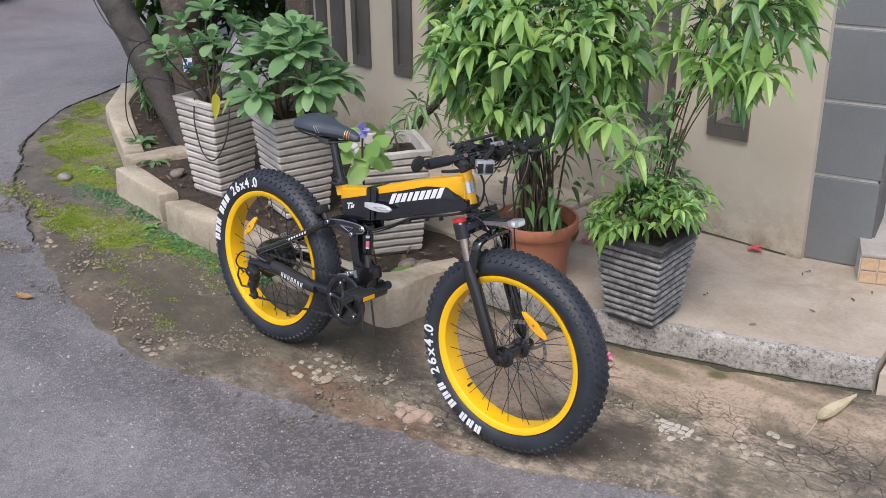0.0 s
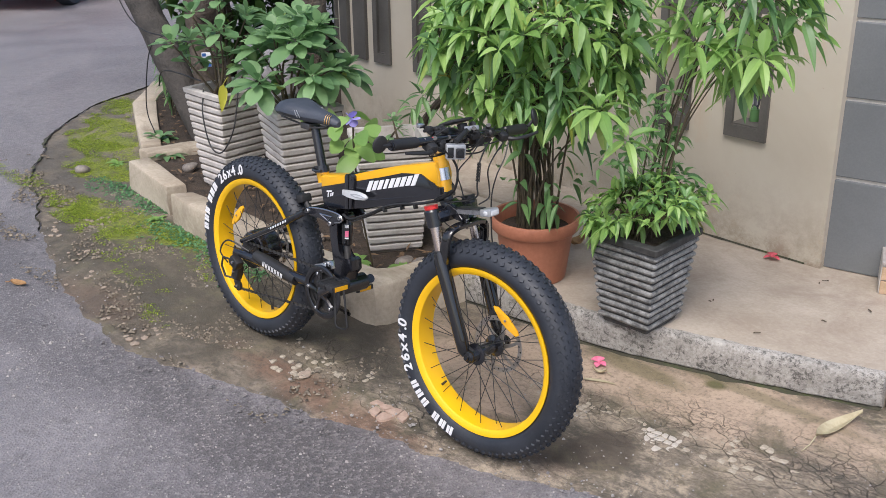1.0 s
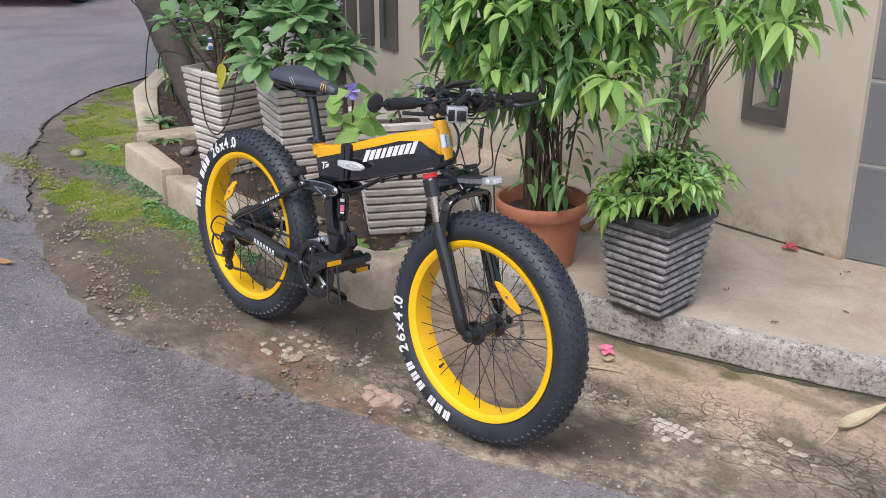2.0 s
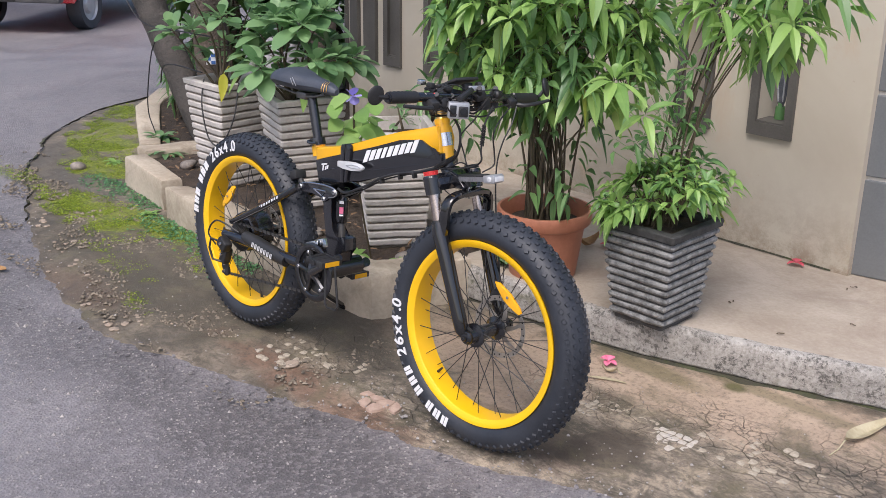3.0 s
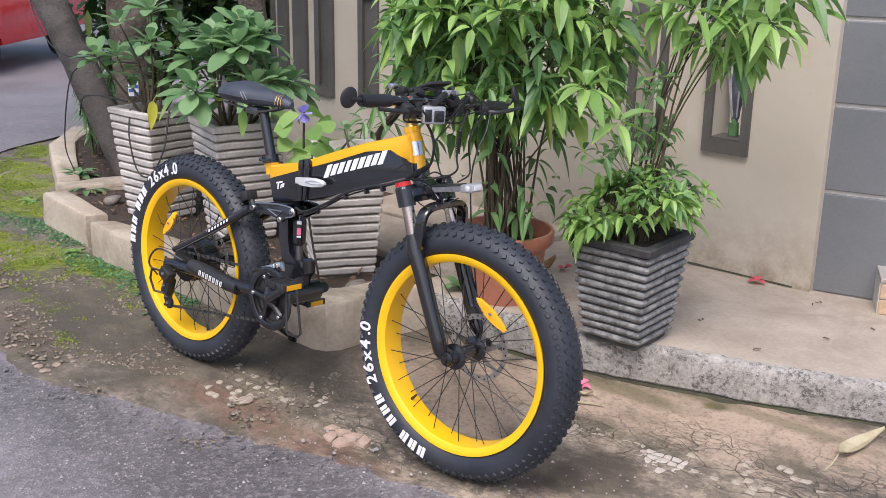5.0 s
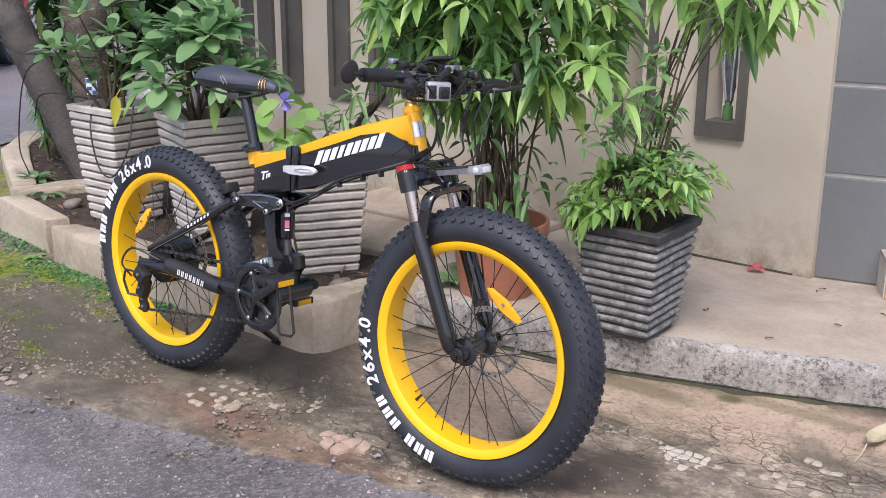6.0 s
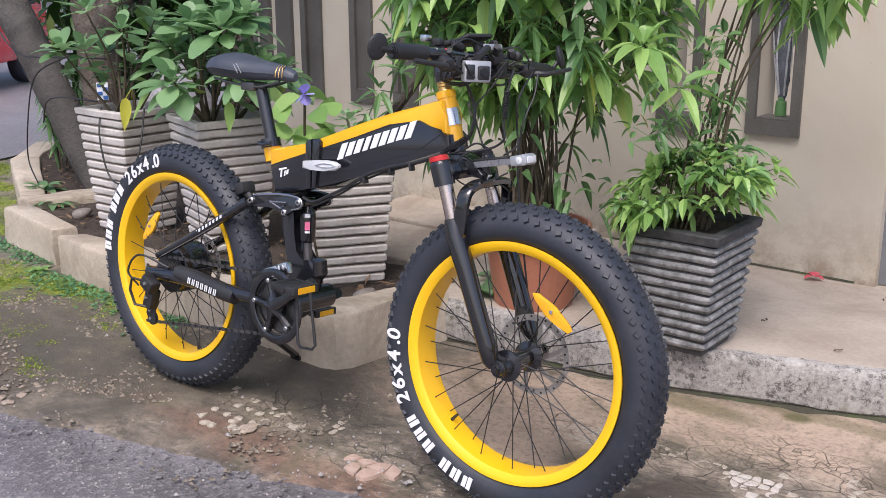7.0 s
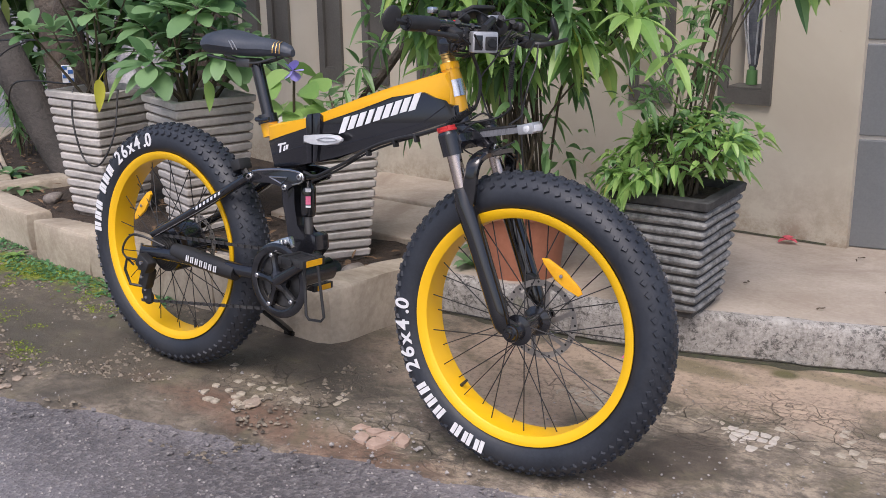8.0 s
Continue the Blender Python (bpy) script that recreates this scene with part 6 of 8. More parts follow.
seat("seat_tube seat_clamp", (1, 0, 0, -0.041), (0, 0, 1, -0.033))
seat("seat_post", (1, 0, 0, -0.037), (0, 0, 1, -0.034))
seat("saddle stitch_line stripe rail_frame", (1, 0, 0, -0.062), (0, 0, 1, -0.04))
seat("seat_stay stay_edge stay_bridge stay_lettering", (0.899, 0, 0.101, -0.058), (0.013, 0, 0.85, 0.067))
seat("chain_stay stay_guard guard_lettering", (1, 0, 0, -0.03), (0, 0, 1, -0.016))
seat("bottom_bracket chainring crank_spider chainring_bolt chain_guard chain_run front_derailleur crank_arm pedal pedal_reflector toe_clip", (1, 0, 0, -0.018), (0, 0, 1, -0.007))
seat("cassette sprocket rear_derailleur jockey_cage derailleur_bolt", (1, 0, 0, 0.02), (0, 0, 1, -0.005))
seat("tail_lamp", (1, 0, 0, -0.055), (0, 0, 1, -0.04))
seat("stem handlebar grip bar_mirror brake_lever gear_shifter red_switch display phone_clamp clamp_screw bar_clamp clamp_band bolt", (1, 0.075, 0, -0.072), (0, 0, 1, -0.009))
seat("fork_crown stanchion fork_leg dropout dust_seal axle_nut fork_knob fork_arch cable_guide front_axle front_caliper headlamp lamp_bracket lamp_head lens", turn=STEER)

# action camera clamped to the bar
cam_thing = thing("action_camera", "small silver action camera in a clear case on the handlebar", "camera", bike.matrix_basis @ pose(1.0, -0.078, 0.942, 0, 0, -35))
bm = bmesh.new()
box(bm, 0, 0, 0, 0.026, 0.056, 0.043, None, 0.004)
body = part("case", bm, silver, cam_thing, "silver front of the case")
bm = bmesh.new()
box(bm, 0.0145, 0.0115, -0.002, 0.006, 0.025, 0.028, None, 0.003)
part("lens_housing", bm, black_plastic, cam_thing, "black square lens housing")
bm = bmesh.new()
cyl(bm, (0.017, 0.0115, -0.001), (0.0215, 0.0115, -0.001), 0.0095, 0.0085, 20)
part("lens", bm, car_glass, cam_thing, "dark round lens")
bm = bmesh.new()
box(bm, 0.0135, -0.0155, -0.001, 0.003, 0.017, 0.03, None, 0.001)
part("screen", bm, car_glass, cam_thing, "small dark status screen")
bm = bmesh.new()
tube(bm, [(0, 0.0, 0.028), (-0.03, 0.03, 0.045), (-0.06, 0.04, 0.045)], 0.008, 8)
part("clamp", bm, black_plastic, cam_thing)

# ---- pots and plants ----
def square_pot(owner, top, foot, height, ribs, material, lip=0.03, soft=(), sunk=0.06):
    """A tapered square pot with stacked overlapping ribs and a rim."""
    bm = bmesh.new()

    def ring(half, z):
        c = half * 0.045
        h = half
        return [bm.verts.new((x, y, z)) for x, y in ((-h + c, -h), (h - c, -h), (h, -h + c), (h, h - c), (h - c, h), (-h + c, h), (-h, h - c), (-h, -h + c))]

    # rows given the darker groove tone, which holds rib shade in its colour
    rows, dark_rows = [ring(foot / 2 * 0.9, 0.0), ring(foot / 2 * 0.92, 0.012)], {0, 1}
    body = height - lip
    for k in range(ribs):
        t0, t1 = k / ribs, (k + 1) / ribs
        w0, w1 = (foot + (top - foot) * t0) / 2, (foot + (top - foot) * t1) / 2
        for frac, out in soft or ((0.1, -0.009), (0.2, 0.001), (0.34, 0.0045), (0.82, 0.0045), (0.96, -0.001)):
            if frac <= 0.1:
                dark_rows.update((len(rows) - 1, len(rows)))
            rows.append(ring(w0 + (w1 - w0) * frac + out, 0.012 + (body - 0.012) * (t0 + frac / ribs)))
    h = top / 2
    dark_rows.update(range(len(rows) - 1, len(rows) + (5 if soft else 1)))
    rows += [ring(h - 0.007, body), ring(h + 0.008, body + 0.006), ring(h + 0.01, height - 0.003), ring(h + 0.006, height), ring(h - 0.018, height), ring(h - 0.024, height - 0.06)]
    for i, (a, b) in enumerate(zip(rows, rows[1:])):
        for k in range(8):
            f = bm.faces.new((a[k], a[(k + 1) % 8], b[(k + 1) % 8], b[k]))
            f.material_index = 1 if i in dark_rows else 0
    bm.faces.new(rows[0][::-1])
    bmesh.ops.subdivide_edges(bm, edges=[e for e in bm.edges if abs(e.verts[0].co.z - e.verts[1].co.z) < 1e-4 and e.calc_length() > 0.1], cuts=3)
    roughen(bm, 0.003, 30, owner.location.x * 7)
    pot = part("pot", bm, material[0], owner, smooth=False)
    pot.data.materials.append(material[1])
    bm = bmesh.new()
    box(bm, 0, 0, height - sunk, top - 0.04, top - 0.04, 0.02)
    bmesh.ops.subdivide_edges(bm, edges=bm.edges, cuts=5, use_grid_fill=True)
    roughen(bm, 0.01, 20)
    part("soil", bm, soil_mat, owner)
    return pot


def whorl(bm, p, way, count, length, width, droop=0.35, spread=1.0):
    way = way.normalized()
    side = way.orthogonal().normalized()
    up = way.cross(side)
    a0 = rnd(0, 6.3)
    for k in range(count):
        a = a0 + 2 * math.pi * k / count + rnd(-0.25, 0.25)
        d = way * rnd(0.2, 0.9) + (side * math.cos(a) + up * math.sin(a)) * spread
        leaf(bm, p + d * 0.008, d, length * rnd(0.75, 1.15), width * rnd(0.8, 1.15), droop * rnd(0.5, 1.5), 0.42, 5, 1.0, rnd(-0.5, 0.5))


def cane_plant(owner, seed, stems, base_r, zlow, centre, radii, whorls, leaf_len, leaf_w, young, stem_r=0.005):
    """A clump of canes that carry whorls of lance-shaped leaves within an uneven crown."""
    random.seed(seed)
    old, new_l, twigs = bmesh.new(), bmesh.new(), bmesh.new()
    paths = []
    cen = Vector(centre)
    for s in range(stems):
        a = rnd(0, 2 * math.pi)
        p0 = Vector((base_r * math.cos(a) * rnd(0.2, 1), base_r * math.sin(a) * rnd(0.2, 1), zlow - 0.05))
        d = ball_way() * rnd(0.3, 0.95)
        tip = cen + Vector((d.x * radii[0], d.y * radii[1], d.z * radii[2]))
        mid = p0.lerp(tip, 0.5) + Vector((-(tip.x - p0.x) * 0.2, -(tip.y - p0.y) * 0.2, 0.04))
        path = spline([p0, mid, tip], 8)
        paths.append(path)
        bs = bmesh.new()
        tube(bs, path, [stem_r * (1 - 0.6 * k / (len(path) - 1)) for k in range(len(path))], 6)
        part("cane", bs, cane, owner)
    joints = [q for path in paths for q in path[5:]]
    for k in range(whorls):
        d = ball_way() * (rnd(0.25, 1.0) ** 0.45)
        q = cen + Vector((d.x * radii[0], d.y * radii[1], d.z * radii[2]))
        q += noise.noise_vector(q * 3.0) * 0.12
        j = min(joints, key=lambda e: (e - q).length)
        if (j - q).length > 0.3:
            q = j + (q - j).normalized() * 0.3
        tube(twigs, [j, j.lerp(q, 0.5) + Vector((0, 0, 0.02)), q], [0.0022, 0.0018, 0.0012], 4, False)
        out = ((q - cen).normalized() * 0.7 + Vector((0, 0, 0.35)) + ball_way() * 0.3)
        size = rnd(0.75, 1.2)
        fresh = rnd(0, 1) < young * (0.4 + d.length * 0.7)
        if fresh:
            size *= rnd(0.95, 1.15)
        whorl(new_l if fresh else old, q, out, random.choice((4, 5, 6, 7)), leaf_len * size, leaf_w * size, rnd(0.2, 0.6))
    tagged(part("foliage", old, leaf_bush, owner, "dark green lance-shaped leaves"), kind="stuff")
    tagged(part("young_foliage", new_l, leaf_young, owner, "fresh light green leaf whorls"), kind="stuff")
    tagged(part("branching", twigs, cane, owner), kind="stuff")


def broad_plant(owner, seed, stems, zlow, ztop, reach, size, lean=(0, 0), sparse=False):
    """Bare upright stems that end in rosettes of broad, blunt leaves."""
    random.seed(seed)
    fo = bmesh.new()
    for s in range(stems):
        a = 2.4 * s + rnd(-0.4, 0.4)
        p0 = Vector((rnd(-0.06, 0.06), rnd(-0.06, 0.06), zlow - 0.05))
        r = reach * math.sqrt((s + 0.5) / stems)
        tip = Vector((r * math.cos(a) + lean[0], r * math.sin(a) + lean[1], zlow + (ztop - zlow) * (1.05 - 0.75 * (r / reach) * rnd(0.5, 1.1))))
        path = spline([p0, p0.lerp(tip, 0.5) + Vector((rnd(-0.04, 0.04), rnd(-0.04, 0.04), 0.02)), tip], 7)
        bs = bmesh.new()
        tube(bs, path, [0.007 * (1 - 0.6 * k / (len(path) - 1)) for k in range(len(path))], 6)
        part("stem", bs, cane, owner)
        axis = (path[-1] - path[-3]).normalized()
        side = axis.orthogonal().normalized()
        other = axis.cross(side)
        for tier, (count, out, length) in enumerate(((4, 0.55, 0.62), (6, 1.5, 0.95), (0 if sparse else 6, 3.2, 1.1))):
            for k in range(count):
                b = 2 * math.pi * (k + 0.5 * tier) / count + rnd(-0.25, 0.25)
                d = axis + (side * math.cos(b) + other * math.sin(b)) * out * rnd(0.85, 1.2)
                ln = size * length * rnd(0.75, 1.15)
                leaf(fo, path[-1] - axis * (0.012 * tier) + d.normalized() * 0.012, d, ln, ln * rnd(0.5, 0.62), rnd(0.1, 0.4), 0.16, 7, 0.0, rnd(-0.3, 0.3))
        for q in path[6:-2:2]:
            d = ball_way()
            d.z = rnd(-0.15, 0.5)
            leaf(fo, q + d * 0.02, d, size * rnd(0.6, 1.05), size * rnd(0.35, 0.5), rnd(0.15, 0.5), 0.16, 7, 0.0, rnd(-0.5, 0.5))
    tagged(part("foliage", fo, leaf_broad, owner, "broad blunt green leaves in rosettes"), kind="stuff")


# x, y, foot height, top, foot, height, ribs, turn
PALE = [(-1.34, 0.71, 0.095, 0.28, 0.205, 0.505, 13, 2), (-0.83, 0.765, 0.095, 0.3, 0.215, 0.51, 13, -17), (-0.19, 0.75, 0.095, 0.3, 0.215, 0.485, 13, -33)]
pots = []
labels = ["pale ribbed square pot of broad-leaved shrub with looped cable", "pale ribbed square pot with a dense broad-leaved shrub", "pale ribbed square pot with a few leaves and dry twigs"]
for (x, y, z, top, foot, h, ribs, u), lab in zip(PALE, labels):
    t = thing("potted_plant", lab, "potted plant", pose(x, y, z, 0, 0, u), "pots in the planting bed")
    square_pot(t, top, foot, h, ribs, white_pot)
    pots.append(t)
broad_plant(pots[0], 21, 10, 0.48, 0.98, 0.25, 0.115, (0.03, -0.04), True)
broad_plant(pots[1], 22, 15, 0.49, 0.96, 0.26, 0.118, (0.06, -0.02))
broad_plant(pots[2], 23, 2, 0.46, 0.58, 0.08, 0.05, (0, 0), True)

# larger pale leaves that hang over the rims, one of them yellowed
for owner, base, tip, wide, mat, text in ((pots[0], (-1.02, 0.6, 0.7), (-1.08, 0.55, 0.61), 0.04, leaf_young, "pale green leaf hanging over the rim"),
                                          (pots[0], (-1.17, 0.59, 0.66), (-1.13, 0.545, 0.57), 0.045, yellow_leaf, "yellowed leaf hanging over the rim"),
                                          (pots[1], (-0.6, 0.62, 0.69), (-0.56, 0.58, 0.61), 0.042, leaf_young, "pale green leaf hanging over the rim")):
    inv = owner.matrix_basis.inverted()
    a, b = inv @ Vector(base), inv @ Vector(tip)
    bm = bmesh.new()
    leaf(bm, a, b - a, (b - a).length, wide, 0.25, 0.3, 7, 0.6, 0.6)
    tube(bm, spline([a, a + Vector((0, 0.03, 0.03)), Vector((a.x * 0.4, a.y * 0.4 + 0.02, a.z - 0.02))], 5), 0.002, 5)
    part("hanging_leaf", bm, mat, owner, text)

# flowering stem that leans out of the bed, with one violet bloom
fl = thing("flowering_plant", "trailing green plant with one open violet flower", "plant", pose(0.0, 0.41, 0.08))
bm = bmesh.new()
tube(bm, spline([(-0.03, 0.1, 0), (0.0, 0.02, 0.3), (0.06, -0.05, 0.55), (0.1, -0.08, 0.72)], 6), 0.004, 6)
part("stem", bm, cane, fl)
bm = bmesh.new()
random.seed(31)
for k in range(22):
    d = ball_way()
    d.z = rnd(-0.3, 0.3)
    p = Vector((0.06, -0.05, 0.58)) + Vector((rnd(-0.06, 0.08), rnd(-0.05, 0.05), rnd(-0.06, 0.14)))
    leaf(bm, p, d, rnd(0.07, 0.12), rnd(0.05, 0.075), 0.35, 0.2, 5, 0.0, rnd(-1, 1))
tagged(part("foliage", bm, leaf_young, fl, "light green leaves"), kind="stuff")
bm = bmesh.new()
c = Vector((0.1, -0.085, 0.715))
for k in range(5):
    a = 2 * math.pi * k / 5
    d = Vector((0.75, -0.65, 0.1)) * 0.25 + Vector((0.6 * math.cos(a), 0.6 * math.cos(a) * 0.8, math.sin(a)))
    leaf(bm, c, d, 0.032, 0.042, 0.0, 0.1, 5, 0.0)
part("corolla", bm, petal_blue, fl, "violet petals")

# charcoal pot on the walk
gp = thing("potted_plant", "charcoal ribbed square pot with a bushy light green plant", "potted plant", pose(1.05, 0.84, 0.135, 0, 0, 2))
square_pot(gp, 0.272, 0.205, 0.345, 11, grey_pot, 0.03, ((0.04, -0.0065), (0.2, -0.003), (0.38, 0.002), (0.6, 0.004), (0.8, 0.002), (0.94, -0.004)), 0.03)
cane_plant(gp, 41, 14, 0.08, 0.32, (0.015, 0.0, 0.405), (0.2, 0.19, 0.075), 130, 0.058, 0.0215, 0.85, 0.003)
random.seed(45)
bm = bmesh.new()
for k in range(44):
    q = Vector((rnd(-0.15, 0.1), rnd(-0.1, 0.12), rnd(0.48, 0.84)))
    whorl(bm, q, Vector((rnd(-1, 1), rnd(-1, 1), 0.5)), random.choice((2, 3, 4, 5)), rnd(0.045, 0.075), rnd(0.016, 0.024), 0.4)
    tube(bm, [q, q.lerp(Vector((0, 0, q.z - 0.1)), 0.7)], 0.001, 4, False)
tagged(part("upper_foliage", bm, leaf_bush, gp, "sparser green leaves above the low bush"), kind="stuff")
tall = thing("potted_canes", "tall thin canes with leafy tops rising from the charcoal pot", "plant", pose(1.05, 0.84, 0.135, 0, 0, 2))
cane_plant(tall, 43, 11, 0.06, 0.31, (0.2, 0.14, 1.16), (0.3, 0.22, 0.24), 95, 0.095, 0.031, 0.6, 0.004)

# large fresh whorls that lean out over the handlebar side
random.seed(47)
back = pose(1.05, 0.84, 0.135, 0, 0, 2).inverted()
for x, y, z, n, ln in ((1.04, 0.56, 0.955, 9, 0.13), (1.27, 0.72, 1.18, 8, 0.135), (1.47, 0.77, 1.15, 8, 0.125), (1.11, 0.62, 0.86, 6, 0.11), (1.36, 0.78, 1.165, 6, 0.115)):
    q = back @ Vector((x, y, z))
    bm = bmesh.new()
    whorl(bm, q, Vector((0.5, -0.5, 0.55)), n, ln, ln * 0.29, 0.45)
    tube(bm, spline([q, q + Vector((-0.05, 0.06, -0.04)), Vector((q.x * 0.4 + 0.02, q.y * 0.4 + 0.05, q.z - 0.22))], 5), 0.002, 5)
    tagged(part("leaf_whorl", bm, leaf_young, tall, "large fresh yellow-green leaf whorl"), kind="stuff")

# terracotta pot with the tall clump
tp = thing("potted_plant", "round terracotta pot with a tall clump of lance-leaved canes", "potted plant", pose(0.51, 0.88, 0.125))
bm = bmesh.new()
lathe(bm, [(0.001, 0.0), (0.118, 0.0), (0.123, 0.009), (0.146, 0.178), (0.151, 0.198), (0.165, 0.204), (0.171, 0.211), (0.175, 0.248), (0.172, 0.256), (0.162, 0.256), (0.151, 0.226), (0.146, 0.19)], 64)
part("pot", bm, terracotta, tp, "terracotta coloured pot with a thick rolled rim")
bm = bmesh.new()
lathe(bm, [(0.001, 0.205), (0.06, 0.21), (0.14, 0.202), (0.136, 0.185)], 30)
roughen(bm, 0.008, 30)
part("soil", bm, soil_mat, tp)
cane_plant(tp, 51, 40, 0.1, 0.22, (-0.03, 0.0, 1.0), (0.46, 0.36, 0.42), 500, 0.086, 0.033, 0.55, 0.005)
random.seed(53)
bm = bmesh.new()
for k in range(42):
    a = rnd(0, 6.3)
    q = Vector((0.17 * math.cos(a) * rnd(0.6, 1.3), 0.17 * math.sin(a) * rnd(0.6, 1.3), rnd(0.3, 0.7)))
    whorl(bm, q, Vector((math.cos(a), math.sin(a), -0.1)), random.choice((1, 2, 3)), rnd(0.05, 0.085), rnd(0.02, 0.03), 0.7)
tagged(part("lower_foliage", bm, leaf_bush, tp, "scattered leaves low on the canes"), kind="stuff")

# shrub limb that leans past the pots
sh = thing("leaning_shrub", "slanting brown branch with sparse narrow leaves", "shrub", pose(-0.66, 1.1, 0.08))
bm = bmesh.new()
path = spline([(0.0, 0, 0), (0.17, 0.02, 0.3), (0.354, 0, 0.51), (0.455, -0.02, 0.6), (0.624, 0, 0.8), (0.75, 0.02, 0.94), (0.95, 0.05, 1.25)], 8)
tube(bm, path, [0.023 * (1 - 0.45 * k / (len(path) - 1)) for k in range(len(path))], 8)
part("trunk", bm, bark, sh)
bm = bmesh.new()
random.seed(61)
for k in range(44):
    p = path[int(rnd(0.35, 0.99) * len(path))]
    d = ball_way()
    q = p + d * rnd(0.05, 0.26)
    whorl(bm, q, d, 5, 0.085, 0.024)
    tube(bm, [p, q], 0.0015, 4, False)
tagged(part("foliage", bm, leaf_bush, sh, "narrow green leaves"), kind="stuff")

# trees at the lane end of the bed
tr = thing("tree", "old brown tree with forking trunk beside the lane", "tree", pose(-2.08, 1.08, 0.05))
bm = bmesh.new()
tube(bm, spline([(0.02, 0, 0), (-0.03, 0.02, 0.4), (-0.12, 0.05, 0.9), (-0.3, 0.1, 1.5), (-0.5, 0.1, 2.6)], 6), [0.105 - 0.0012 * k for k in range(25)], 14)
roughen(bm, 0.016, 9)
part("trunk", bm, bark, tr, "rough brown trunk")
bm = bmesh.new()
tube(bm, spline([(0.08, -0.08, 0.03), (-0.12, -0.09, 0.3), (-0.42, -0.1, 0.7), (-0.76, -0.1, 1.1), (-1.08, -0.1, 1.5), (-1.9, -0.1, 2.5)], 6), [0.078 + 0.0006 * k for k in range(31)], 14)
roughen(bm, 0.01, 10)
part("limb", bm, grey_bark, tr, "smooth grey leaning limb")
bm = bmesh.new()
tube(bm, spline([(-0.02, 0.02, 0.75), (0.2, 0.1, 1.2), (0.3, 0.15, 1.9), (0.4, 0.2, 2.8)], 6), [0.07 - 0.0015 * k for k in range(19)], 10)
part("limb", bm, bark, tr)
bm = bmesh.new()
random.seed(71)
for k in range(700):
    p = Vector((rnd(-1.4, 1.0), rnd(-0.5, 1.0), rnd(2.2, 3.6)))
    leaf(bm, p, ball_way(), rnd(0.1, 0.18), rnd(0.04, 0.07), 0.3, 0.2, 3)
tagged(part("crown", bm, leaf_bush, tr), kind="stuff")
pt_ = thing("palm_tree", "slender palm trunk with ringed bark in the bed", "tree", pose(-1.2, 1.15, 0.05))
bm = bmesh.new()
n = 40
tube(bm, [(0.02 * math.sin(k * 0.2), 0, 0.07 * k) for k in range(n)], [0.062 + (0.004 if k % 2 else -0.002) for k in range(n)], 12)
part("trunk", bm, bark, pt_)
bm = bmesh.new()
random.seed(73)
for k in range(16):
    a = k * 2.4
    d = Vector((math.cos(a), math.sin(a), 0.5))
    q = [Vector((0, 0, 2.65)) + d * (0.12 * j) - Vector((0, 0, 0.035 * j * j * 0.3)) for j in range(10)]
    for j in range(1, 9):
        for s in (-1, 1):
            leaf(bm, q[j], d.cross(Vector((0, 0, 1))) * s + d * 0.6, 0.35, 0.03, 0.4, 0.2, 3)
tagged(part("crown", bm, leaf_bush, pt_), kind="stuff")

# knotted cloth round the palm, and a pale sack behind the pots
bm = bmesh.new()
for z in (1.5, 1.53, 1.555):
    tube(bm, [(0.07 * math.cos(a), 0.07 * math.sin(a), z + 0.006 * math.sin(3 * a)) for a in [radians(15 * k) for k in range(25)]], 0.012, 6)
roughen(bm, 0.004, 30)
part("knotted_cloth", bm, cloth_mat, pt_, "faded grey-green cloth tied round the trunk")
bm = bmesh.new()
bmesh.ops.create_icosphere(bm, subdivisions=4, radius=0.17)
for v in bm.verts:
    v.co.z = max(0.0, (v.co.z + 0.16) * 1.8)
    v.co += noise.noise_vector(v.co * 7) * 0.05 * min(1, v.co.z * 4)
sack = link_mesh("plastic_sack", bm, sack_mat, True)
sack.matrix_basis = pose(-2.05, 1.45, 0.105)
tagged(sack, "crumpled pale plastic sack standing behind the pots", "sack")

# shrubs behind the pots and the curved wall, shade put into their leaf colour
for i, (x, y, w, h, cnt, sd) in enumerate(((-3.3, 2.0, 0.5, 1.6, 900, 81), (-3.2, 2.9, 1.0, 2.9, 2600, 82), (-4.6, 3.6, 1.3, 3.2, 2600, 83), (-2.6, 3.6, 1.0, 3.2, 2400, 84))):
    s = thing("garden_shrub", "dense garden shrub behind the bed, green darkened for shade", "shrub", pose(x, y, 0.0))
    bm = bmesh.new()
    random.seed(sd)
    for k in range(6):
        tube(bm, spline([(rnd(-0.1, 0.1), rnd(-0.1, 0.1), 0), (rnd(-w, w) * 0.4, rnd(-w, w) * 0.4, h * 0.5), (rnd(-w, w) * 0.7, rnd(-w, w) * 0.7, h * 0.9)], 5), [0.025 - 0.002 * q for q in range(11)], 6)
    part("stem", bm, bark, s)
    bm = bmesh.new()
    for k in range(cnt):
        d = ball_way() * (rnd(0.3, 1) ** 0.5)
        leaf(bm, Vector((d.x * w, d.y * w, h * 0.55 + d.z * h * 0.48)), ball_way(), rnd(0.1, 0.2), rnd(0.04, 0.09), 0.4, 0.2, 3)
    tagged(part("foliage", bm, leaf_shaded, s), kind="stuff")

